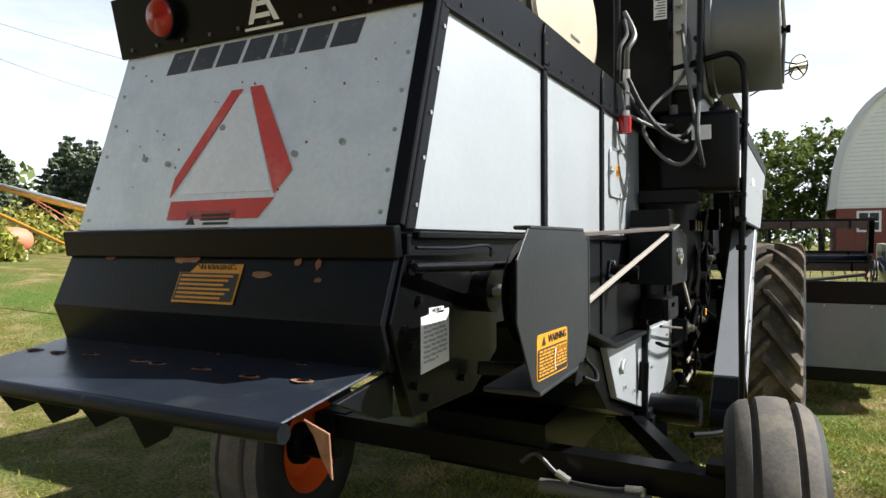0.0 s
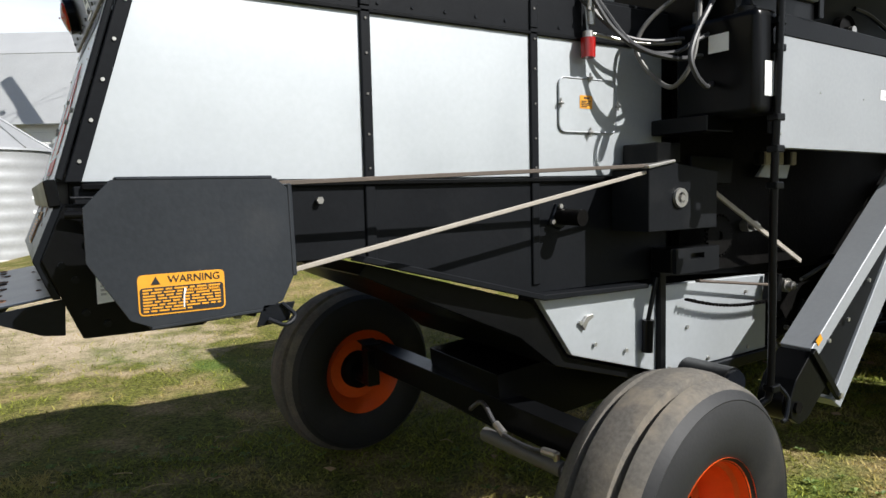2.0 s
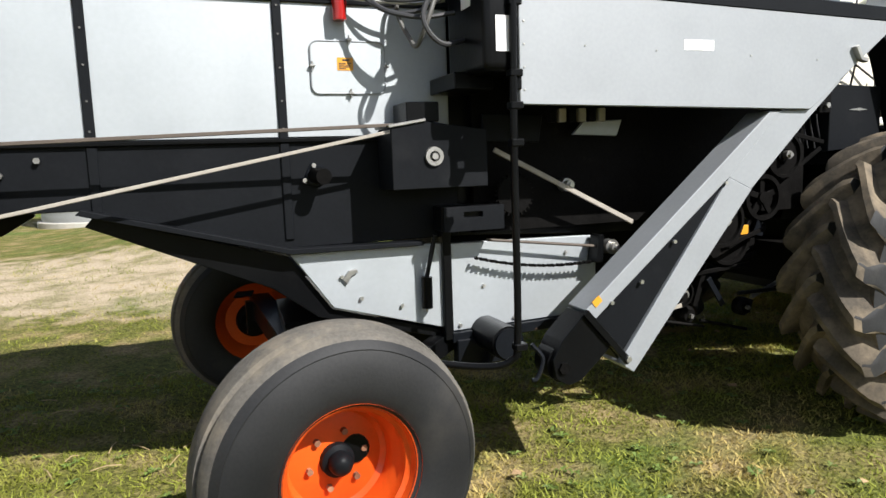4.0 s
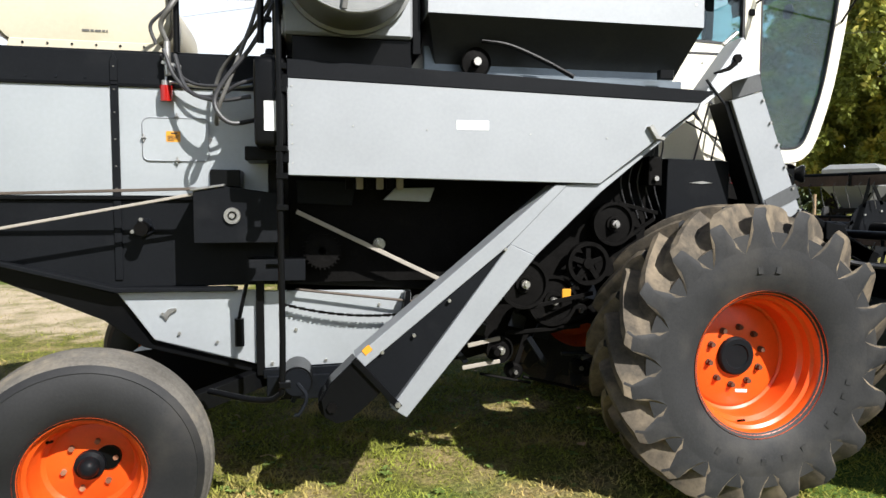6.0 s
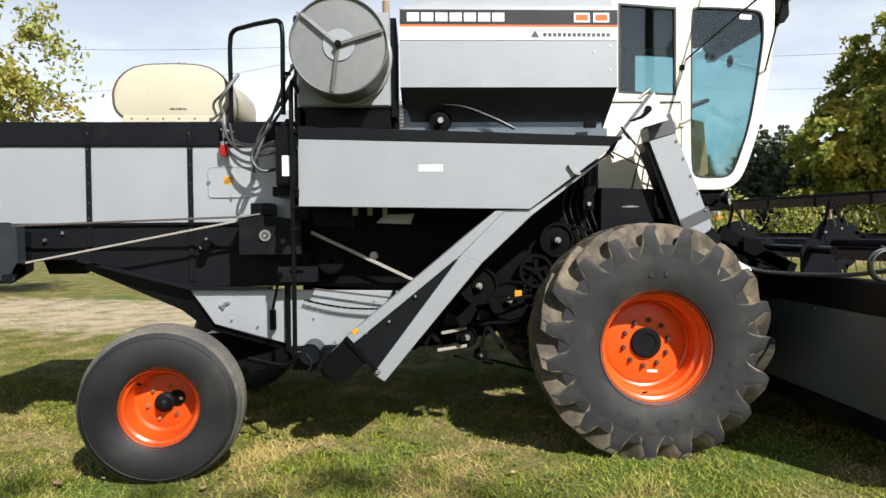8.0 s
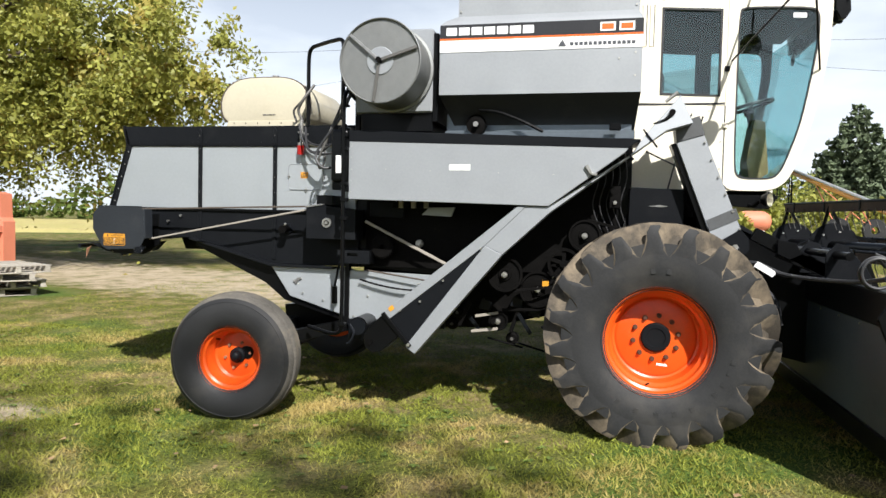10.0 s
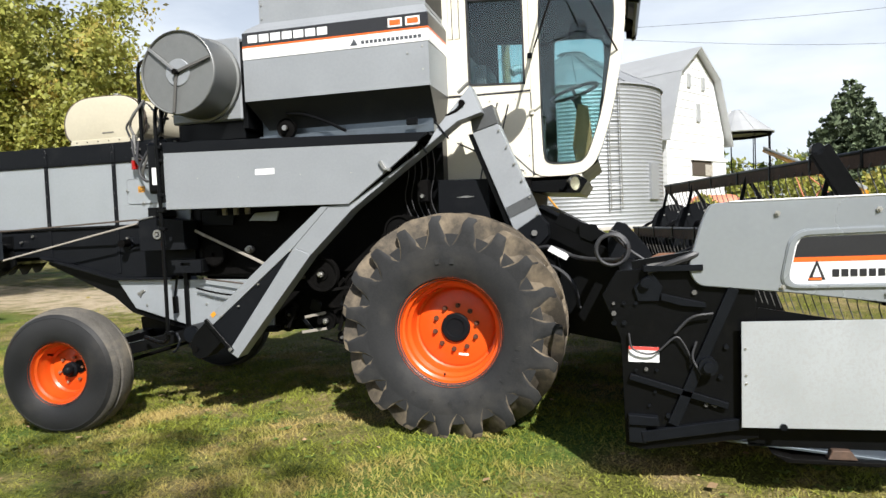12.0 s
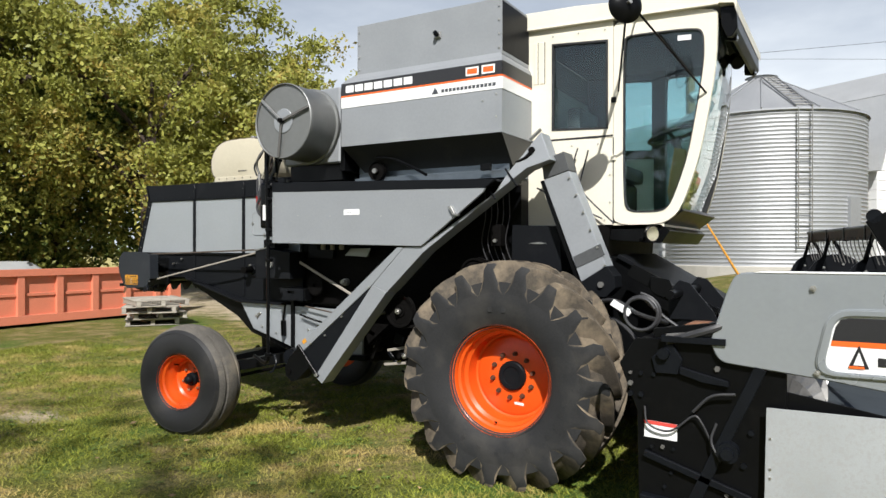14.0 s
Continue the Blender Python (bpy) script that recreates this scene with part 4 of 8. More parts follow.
def spreader_shield():
    """The black guard plate over the spreader drive, its pulley and belts."""
    y = -0.262
    pts = [(-0.862, 1.45), (-0.80, 1.515), (-0.40, 1.515), (-0.368, 1.485), (-0.362, 1.25), (-0.395, 1.185), (-0.44, 1.17), (-0.73, 1.155), (-0.775, 1.175), (-0.862, 1.32)]
    plate = part("guard_plate", prism(pts, y, y + 0.004, w=0.001), GUARD_GREY, combine, "black guard plate with a warning sticker")
    part("guard_flange", prism([(-0.79, 1.513), (-0.41, 1.513), (-0.41, 1.522), (-0.79, 1.522)], y - 0.002, y + 0.04), GUARD_GREY, plate)
    part("guard_flange", prism([(-0.372, 1.50), (-0.358, 1.50), (-0.352, 1.25), (-0.366, 1.25)], y - 0.002, y + 0.10), GUARD_GREY, plate)
    part("guard_flange", prism([(-0.73, 1.145), (-0.44, 1.16), (-0.44, 1.172), (-0.73, 1.157)], y, y + 0.14), GUARD_GREY, plate)
    part("guard_hook", tube([(-0.40, y - 0.002, 1.18), (-0.37, y - 0.02, 1.145), (-0.40, y - 0.03, 1.125), (-0.44, y - 0.01, 1.14)], 0.006), BLACK_WORN, plate, "bent steel hook")
    part("guard_lug", prism([(-0.47, 1.12), (-0.38, 1.13), (-0.36, 1.18), (-0.45, 1.18)], y, y + 0.006), BLACK_WORN, plate, "worn bent lug")
    part("warning_sticker", prism(fillet([(-0.755, 1.183), (-0.548, 1.183), (-0.548, 1.284), (-0.755, 1.284)], 0.014), y, y - 0.0015, w=0), DECAL_YELLOW, plate, "yellow and black warning sticker")
    part("sticker_field", prism(fillet([(-0.751, 1.187), (-0.552, 1.187), (-0.552, 1.252), (-0.751, 1.252)], 0.010), y - 0.0015, y - 0.0025, w=0), DECAL_BLACK, plate, "")
    text_lines(-0.745, -0.56, 1.190, 1.250, y - 0.0025, 8, DECAL_YELLOW, plate, 0.0, 9)
    word("STAND CLEAR", 0.0125, (-0.60, y - 0.0045, 1.2385), FACING, DECAL_YELLOW, plate, squash=0.95)
    word("WARNING", 0.026, (-0.622, y - 0.0025, 1.2685), FACING, DECAL_BLACK, plate)
    part("sticker_mark", prism([(-0.725, 1.259), (-0.703, 1.259), (-0.714, 1.278)], y - 0.0025, y - 0.0035, w=0), DECAL_BLACK, plate)
    part("scratch", prism([(-0.652, 1.198), (-0.649, 1.196), (-0.648, 1.225), (-0.643, 1.243), (-0.648, 1.246), (-0.651, 1.226)], y - 0.006, y - 0.0065, w=0), DECAL_WHITE, plate)
    pulley = lathe([(0.04, -0.03), (0.04, 0.0), (0.12, 0.0), (0.135, -0.012), (0.12, -0.022), (0.12, -0.03), (0.135, -0.04), (0.12, -0.05), (0.04, -0.05)], (-0.52, -0.13, 1.36), 40)
    part("spreader_pulley", pulley, DARK_GREASE, combine, "dark grooved drive pulley", True)
    part("pulley_shaft", rod((-0.52, -0.24, 1.36), (-0.52, 0.02, 1.36), 0.018), BARE, combine)
    part("bearing_block", rod((-0.52, -0.012, 1.36), (-0.52, -0.06, 1.36), 0.055, 20), BLACK, combine, "", True)
    part("drive_belt", bar((-0.38, -0.165, 1.245), (1.10, -0.205, 1.525), 0.016, 0.014), BELT, combine, "pale worn drive belt")
    part("drive_belt", bar((-0.45, -0.165, 1.50), (1.10, -0.205, 1.548), 0.016, 0.014), RUST_BELT, combine, "dark brown drive belt")
    part("idler_arm", bar((-0.56, -0.03, 1.165), (-0.44, -0.16, 1.15), 0.012, 0.035), BLACK_WORN, combine)
    bolt_part((-0.50, -0.18, 1.152), (0, -1, 0), combine, 0.016, 0.014, BARE)
    bolt_part((-0.30, -0.012, 1.40), (0, -1, 0), combine, 0.012, 0.02, BARE)
    bolt_part((-0.18, -0.012, 1.45), (0, -1, 0), combine, 0.012, 0.012, BARE)


spreader_shield()


def side_fittings():
    # gearbox guard with a peaked top
    part("gear_guard", prism([(1.085, 1.29), (1.085, 1.535), (1.23, 1.56), (1.50, 1.525), (1.50, 1.29)], -0.225, -0.03), BLACK_SATIN, combine, "black gear guard box")
    part("guard_lid", prism([(1.075, 1.535), (1.23, 1.56), (1.23, 1.572), (1.07, 1.548)], -0.235, -0.03), BARE, combine, "bare worn lid edge")
    cup = part("shaft_cup", lathe([(0.04, 0), (0.038, -0.012), (0.022, -0.012), (0.018, -0.002)], (1.262, -0.226, 1.42), 24), BARE, combine, "bare steel shaft cup", True)
    part("shaft_end", rod((1.262, -0.226, 1.42), (1.262, -0.245, 1.42), 0.013), BARE, cup)
    part("lower_guard", ring_prism([(1.32, 1.10), (1.60, 1.10), (1.60, 1.205), (1.32, 1.205)], [(1.41, 1.158), (1.50, 1.158), (1.50, 1.182), (1.41, 1.182)], -0.165, -0.145), BLACK_SATIN, combine, "black slotted guard plate")
    part("guard_web", box(1.32, 1.60, -0.14, -0.03, 1.10, 1.205), BLACK, combine)
    sprocket = bmesh.new()
    lathe([(0.02, -0.006), (0.085, -0.006), (0.085, 0.006), (0.02, 0.006)], (1.685, -0.10, 1.24), 30, closed=True, into=sprocket)
    for k in range(26):
        a = 2 * math.pi * k / 26
        d = Vector((math.cos(a), 0, math.sin(a)))
        bar(Vector((1.685, -0.10, 1.24)) + d * 0.08, Vector((1.685, -0.10, 1.24)) + d * 0.097, 0.008, 0.010, (0, 1, 0), 0, sprocket)
    part("sprocket", sprocket, DARK_GREASE, combine, "greasy toothed sprocket")
    spoked = bmesh.new()
    lathe([(0.098, -0.02), (0.12, -0.02), (0.12, 0.02), (0.098, 0.02)], (3.12, -0.10, 1.155), 36, closed=True, into=spoked)
    for k in range(5):
        a = 2 * math.pi * k / 5 + 0.3
        bar((3.12, -0.10, 1.155), (3.12 + 0.1 * math.cos(a), -0.10, 1.155 + 0.1 * math.sin(a)), 0.03, 0.012, (0, 1, 0), 0.002, spoked)
    rod((3.12, -0.12, 1.155), (3.12, -0.07, 1.155), 0.03, 14, into=spoked)
    part("spoked_pulley", spoked, DARK_GREASE, combine, "greasy spoked pulley", True)
    part("lower_guard", box(1.16, 1.30, -0.20, -0.02, 1.56, 1.64), BLACK, combine)
    stub = part("shaft_stub", rod((0.815, 0.0, 1.36), (0.83, -0.13, 1.355), 0.032, 20), DARK_GREASE, combine, "greasy shaft stub", True)
    part("stub_flange", prism([(0.76, 1.33), (0.80, 1.41), (0.85, 1.40), (0.87, 1.34), (0.82, 1.31)], -0.02, 0.0), BLACK_WORN, combine)
    for x, z in ((0.77, 1.34), (0.81, 1.40)):
        bolt_part((x, -0.02, z), (0, -1, 0), combine, 0.010, 0.014, BARE)
    # access hatch on the third panel
    x0, x1, z0, z1, r = 0.825, 1.135, 1.69, 1.90, 0.03
    loop = []
    for cx, cz, a0 in ((x1 - r, z1 - r, 0), (x0 + r, z1 - r, 90), (x0 + r, z0 + r, 180), (x1 - r, z0 + r, 270)):
        loop += [(cx + r * math.cos(radians(a0 + k * 22.5)), cz + r * math.sin(radians(a0 + k * 22.5))) for k in range(5)]
    hatch = part("access_hatch", prism(loop, -0.008, -0.002, w=0.002), GALV, combine, "latched silver access hatch")
    part("hatch_edge", tube([(x, -0.008, z) for x, z in loop + loop[:1]], 0.0035, 6, 0), SILVER, hatch)
    for x, z in ((0.83, 1.80), (1.14, 1.80), (0.985, 1.69), (0.985, 1.905)):
        b = box(x - 0.012, x + 0.012, -0.024, -0.006, z - 0.006, z + 0.006)
        rod((x, -0.015, z - 0.018), (x, -0.015, z + 0.018), 0.004, 8, into=b)
        part("latch", b, BARE, hatch, "small wire latch")
    part("warning_sticker", prism(fillet([(0.933, 1.783), (1.0, 1.783), (1.0, 1.835), (0.933, 1.835)], 0.005), -0.008, -0.0095, w=0), DECAL_YELLOW, hatch, "small yellow warning sticker")
    text_lines(0.94, 0.993, 1.787, 1.815, -0.0095, 4, DECAL_BLACK, hatch, 0, 6)
    part("text_line", box(0.955, 0.985, -0.0105, -0.0095, 1.821, 1.828, 0), DECAL_BLACK, hatch)
    # red marker lamp on a bracket
    lamp = part("marker_lamp", rod((0.945, -0.045, 2.05), (0.945, -0.045, 2.075), 0.022, 16), BARE, combine, "red marker lamp")
    part("lens", rod((0.945, -0.045, 1.975), (0.945, -0.045, 2.05), 0.028, 20, r2=0.03), RED_LENS, lamp, "red lens", True)
    part("lamp_bracket", bar((0.945, -0.045, 2.075), (0.945, -0.03, 2.20), 0.012, 0.008, (0, 1, 0)), BARE, lamp)
    part("valve", rod((0.955, -0.05, 2.10), (0.955, -0.05, 2.26), 0.016, 12), BARE, combine, "brass and steel valve")
    part("valve_handle", bar((0.93, -0.06, 2.16), (1.02, -0.06, 2.14), 0.012, 0.016), BARE, combine)
    # hydraulic hoses looping between the valve, the deck and the tank
    for pts, rr, mat in (
        ([(0.955, -0.05, 2.26), (0.93, -0.06, 2.34), (0.98, -0.08, 2.42), (1.05, -0.02, 2.55)], 0.012, HOSE_GREY),
        ([(1.52, -0.2, 2.62), (1.42, -0.22, 2.485), (1.36, -0.25, 2.30), (1.27, -0.30, 2.05), (1.22, -0.305, 1.92), (1.2, -0.24, 1.85), (1.2, -0.15, 1.90), (1.18, -0.09, 1.985), (1.18, -0.078, 2.05), (1.22, -0.11, 2.135), (1.32, -0.19, 2.24), (1.38, -0.226, 2.31), (1.45, -0.25, 2.43), (1.53, -0.22, 2.6)], 0.0095, HOSE_GREY),
        ([(1.39, -0.28, 1.87), (1.28, -0.33, 1.845), (1.22, -0.33, 1.89), (1.205, -0.32, 1.96), (1.26, -0.31, 2.06), (1.38, -0.30, 2.22), (1.47, -0.28, 2.42)], 0.0105, HOSE),
        ([(0.94, -0.06, 2.22), (1.0, -0.12, 2.08), (1.10, -0.18, 1.99), (1.22, -0.24, 1.985), (1.30, -0.27, 2.03), (1.40, -0.26, 2.07)], 0.009, HOSE),
        ([(0.92, -0.03, 2.20), (1.05, -0.10, 2.07), (1.18, -0.15, 2.04), (1.34, -0.18, 2.06)], 0.008, HOSE),
        ([(0.96, -0.04, 2.07), (1.1, -0.09, 2.045), (1.25, -0.12, 2.04), (1.36, -0.15, 2.05)], 0.008, BARE),
        ([(0.99, -0.05, 2.2), (1.06, -0.16, 2.02), (1.20, -0.24, 1.96), (1.36, -0.25, 1.98)], 0.010, HOSE),
        ([(0.90, -0.03, 2.25), (0.88, -0.04, 2.34), (0.96, -0.05, 2.42), (1.0, -0.03, 2.5)], 0.009, HOSE),
    ):
        part("hydraulic_hose", tube(pts, rr), mat, combine, "looping hydraulic hose", True)
    # black plastic reservoir with labels and caps
    res = part("reservoir", soften(box(1.385, 1.525, -0.475, -0.10, 1.73, 2.125, 0), 0.03, 3), BLACK, combine, "black plastic reservoir tank", True)
    part("reservoir_label", prism([(-0.355, 1.985), (-0.265, 1.985), (-0.265, 2.055), (-0.355, 2.055)], 1.3815, 1.384, "x", 0), DECAL_WHITE, res, "white label with small print")
    part("reservoir_tape", prism([(1.43, 1.80), (1.495, 1.80), (1.495, 1.93), (1.43, 1.93)], -0.4785, -0.476, w=0), DECAL_WHITE, res, "white tape patch")
    part("filler_cap", lathe([(0, 0.05), (0.02, 0.05), (0.024, 0.03), (0.045, 0.02), (0.045, 0.0)], (1.455, -0.38, 2.125), 16, "z"), BLACK, res, "", True)
    part("filler_cap", lathe([(0, 0.05), (0.02, 0.05), (0.022, 0.0)], (1.44, -0.17, 2.125), 12, "z"), HOSE_GREY, res, "", True)
    part("bracket_plate", box(1.33, 1.50, -0.30, -0.02, 1.68, 1.745), BLACK, combine)
    # upright post by the shield
    part("upright_post", tube([(1.495, -0.03, 2.10), (1.495, -0.03, 2.26), (1.495, -0.045, 2.33), (1.495, -0.10, 2.36), (1.495, -0.24, 2.385), (1.495, -0.36, 2.41), (1.495, -0.42, 2.415), (1.495, -0.465, 2.385), (1.495, -0.49, 2.32), (1.495, -0.495, 2.1), (1.495, -0.48, 1.4), (1.495, -0.48, 0.72), (1.47, -0.46, 0.60), (1.36, -0.40, 0.575), (1.15, -0.30, 0.60)], 0.015, 10), BLACK, combine, "black bent upright post", True)
    for z in (1.46, 1.60, 1.72, 1.98, 2.08, 0.66):
        part("post_clip", box(1.478, 1.53, -0.502, -0.455, z - 0.014, z + 0.014), BLACK, combine)
    # chute fittings: bolts, latches, chain, damper
    for x, z in ((0.98, 0.83), (1.16, 0.78), (1.55, 0.83), (0.90, 0.93), (1.98, 0.95), (1.43, 0.66), (1.7, 0.665), (2.0, 0.675)):
        bolt_part((x, -0.036, z), (0, -1, 0), combine, 0.009, 0.008)
    part("wing_latch", prism([(0.90, 0.92), (0.93, 0.955), (0.965, 0.96), (0.97, 0.945), (0.94, 0.93), (0.92, 0.895)], -0.045, -0.03), BARE, combine, "bare wing latch")
    part("damper", rod((1.27, -0.055, 0.76), (1.27, -0.06, 0.90), 0.024, 14), BLACK, combine, "", True)
    part("damper_rod", rod((1.27, -0.06, 0.90), (1.31, -0.07, 1.08), 0.010), BLACK, combine)
    for a, b in (((1.50, -0.08, 0.965), (2.12, -0.10, 0.905)),):
        ch = bmesh.new()
        a, b = Vector(a), Vector(b)
        d = (b - a).normalized()
        n = int((b - a).length / 0.024)
        for k in range(n):
            sag = Vector((0, 0, -0.11 * (k / n) * (1 - k / n)))
            p = a + d * 0.024 * k + sag
            bar(p, p + d * 0.025, 0.012 if k % 2 else 0.006, 0.013 if k % 2 else 0.009, w=0, into=ch)
            rod(p + Vector((0, -0.012, 0)), p + Vector((0, 0.012, 0)), 0.007, 8, into=ch)
        part("drive_chain", ch, DARK_GREASE, combine, "oily roller chain")
    part("chain_rod", rod((1.55, -0.085, 1.045), (2.2, -0.105, 0.965), 0.007, 8), RUST_BELT, combine, "thin rusty rod")
    part("tensioner", prism([(2.09, 0.90), (2.11, 1.03), (2.135, 1.03), (2.13, 0.90)], -0.13, -0.05), BLACK, combine)
    # long shield details
    label_plate("panel_label", 2.30, 2.455, 1.825, 1.868, EY - 0.0195, DECAL_WHITE, combine, "small white number plate sticker")
    text_lines(2.33, 2.445, 1.834, 1.848, EY - 0.0217, 1, FAINT_PRINT, combine, 0, 3)
    rnd = random.Random(11)
    for k in range(5):
        bolt_part((1.55, EY - 0.02, 1.66 + 0.085 * k), (0, -1, 0), combine, 0.004, 0.003)
    for x, z in ((1.82, 1.83), (2.16, 1.82), (2.66, 1.81), (3.05, 1.80)):
        bolt_part((x, EY - 0.02, z), (0, -1, 0), combine, 0.0035, 0.003)
    part("shield_hinge", box(1.505, 1.535, EY - 0.03, EY + 0.01, 1.66, 1.72), BLACK, combine)
    part("shield_hinge", box(1.505, 1.535, EY - 0.03, EY + 0.01, 1.99, 2.05), BLACK, combine)
    part("toggle_latch", prism([(3.26, 1.86), (3.30, 1.80), (3.345, 1.79), (3.35, 1.81), (3.315, 1.815), (3.285, 1.87)], EY - 0.045, EY - 0.015), BARE, combine, "bare toggle latch")
    # hand rail on the deck
    part("hand_rail", tube([(0.99, 0.0, 2.22), (0.99, 0.0, 2.5), (0.99, 0.0, 2.76), (1.02, -0.02, 2.845), (1.12, -0.08, 2.86), (1.28, -0.2, 2.855), (1.38, -0.27, 2.84), (1.41, -0.30, 2.76), (1.41, -0.30, 2.5), (1.41, -0.30, 2.22)], 0.016, 10), BLACK, combine, "black tubular hand rail", True)
    for z in (2.32, 2.48):
        part("rail_clip", box(1.40, 1.46, -0.31, -0.27, z, z + 0.02), BLACK, combine)
    # cream fuel tank with a seam rim
    prof = []
    for k in range(40):
        a = 2 * math.pi * k / 40
        c, s_ = math.cos(a), math.sin(a)
        wide = 0.41 * (1 - 0.07 * max(0.0, s_))
        prof.append((0.55 + wide * math.copysign(abs(c) ** 0.55, c), 2.435 + 0.21 * math.copysign(abs(s_) ** (0.95 if s_ > 0 else 0.6), s_)))
    tank = part("fuel_tank", loft([[(0.55 + (x - 0.55) * k, y, 2.435 + (z - 2.435) * k) for x, z in prof] for y, k in ((0.075, 0.90), (0.08, 0.97), (0.095, 1.0), (0.90, 1.0), (0.92, 0.96))]), TANK_CREAM, combine, "cream painted fuel tank", True)
    part("tank_rim", loft([[(0.55 + (x - 0.55) * k, y, 2.435 + (z - 2.435) * k) for x, z in prof] for y, k in ((0.09, 1.0), (0.09, 1.025), (0.11, 1.025), (0.11, 1.0))]), RUST_BELT, tank, "dusty brown rolled rim", True)
    part("tank_foot", prism([(0.195, 2.215), (0.925, 2.215), (0.895, 2.275), (0.215, 2.275)], 0.07, 0.9), TANK_CREAM, tank, "cream foot rail")
    for k in range(6):
        bolt_part((0.275 + 0.11 * k, 0.07, 2.255), (0, -1, 0), tank, 0.006, 0.004, BLACK_WORN)
    part("filler_neck", rod((0.57, 0.25, 2.63), (0.57, 0.25, 2.69), 0.03, 14), BARE, tank)
    text_lines(0.54, 0.78, 2.315, 2.335, 0.073, 1, HOSE_GREY, tank, 0, 8)


side_fittings()


def build_rotary():
    """The rotary air screen: a box, a drum and its three-armed front."""
    part("screen_box", box(1.51, 2.12, -0.30, 0.5, 2.27, 2.895, 0.012), SILVER, combine, "grey radiator screen box")
    part("filter_housing", box(1.455, 1.508, -0.155, 0.32, 2.14, 2.92, 0.012), BLACK, combine, "black filter housing beside the screen")
    part("housing_label", prism([(-0.135, 2.62), (-0.07, 2.62), (-0.07, 2.74), (-0.135, 2.74)], 1.4525, 1.4555, "x", 0), DECAL_WHITE, combine, "white label with small print")
    for k in range(7):
        part("text_line", prism([(-0.128, 2.632 + 0.014 * k), (-0.077 - 0.008 * (k % 3), 2.632 + 0.014 * k), (-0.077 - 0.008 * (k % 3), 2.638 + 0.014 * k), (-0.128, 2.638 + 0.014 * k)], 1.4515, 1.4525, "x", 0), HOSE_GREY, combine)
    part("hose_plate", box(1.488, 1.509, -0.225, -0.158, 2.28, 2.92, 0.003), BARE, combine, "bare steel hose plate")
    for z in (2.56, 2.69):
        part("hose_fitting", rod((1.488, -0.19, z), (1.44, -0.19, z), 0.018, 12), BARE, combine, "bright hose fitting", True)
    for k in range(5):
        bolt_part((1.508, -0.295, 2.34 + 0.13 * k), (-1, 0, 0), combine, 0.005, 0.004, DARK_GREASE)
    part("screen_base", box(1.55, 2.12, -0.27, 0.5, 2.13, 2.27), BLACK, combine)
    c = (1.815, 0, 2.585)
    drum = part("screen_drum", lathe([(0.305, -0.30), (0.318, -0.31), (0.318, -0.335), (0.30, -0.34), (0.30, -0.60), (0.303, -0.605), (0.303, -0.645), (0.297, -0.65), (0.29, -0.64)], c, 56), DRUM_GREY, combine, "grey perforated rotary screen drum", True)
    part("drum_front", lathe([(0.292, -0.632), (0.10, -0.634), (0.10, -0.637), (0.0, -0.637)], c, 56), DRUM_GREY, drum, "fine mesh front", True)
    part("drum_disc", lathe([(0.0, -0.642), (0.095, -0.642), (0.10, -0.637)], c, 32), SILVER, drum, "pale centre disc")
    for k, a in enumerate((140, 18, 262)):
        a = radians(a)
        q = Vector((c[0] + 0.29 * math.cos(a), -0.652, c[2] + 0.29 * math.sin(a)))
        part("screen_arm", bar((c[0], -0.66, c[2]), q, 0.022, 0.012, (0, 1, 0)), BARE if k == 0 else HOSE_GREY, drum, "flat steel arm")
    part("screen_hub", rod((c[0], -0.64, c[2]), (c[0], -0.685, c[2]), 0.020, 14), DARK_GREASE, drum, "", True)
    part("box_edge", box(2.12, 2.16, -0.29, 0.4, 2.2, 2.86), BLACK, combine)
    lift = part("lift_eye", tube([(1.60, -0.2, 2.9), (1.62, -0.2, 2.925), (1.70, -0.2, 2.925), (1.72, -0.2, 2.9)], 0.008), BLACK, combine)


build_rotary()


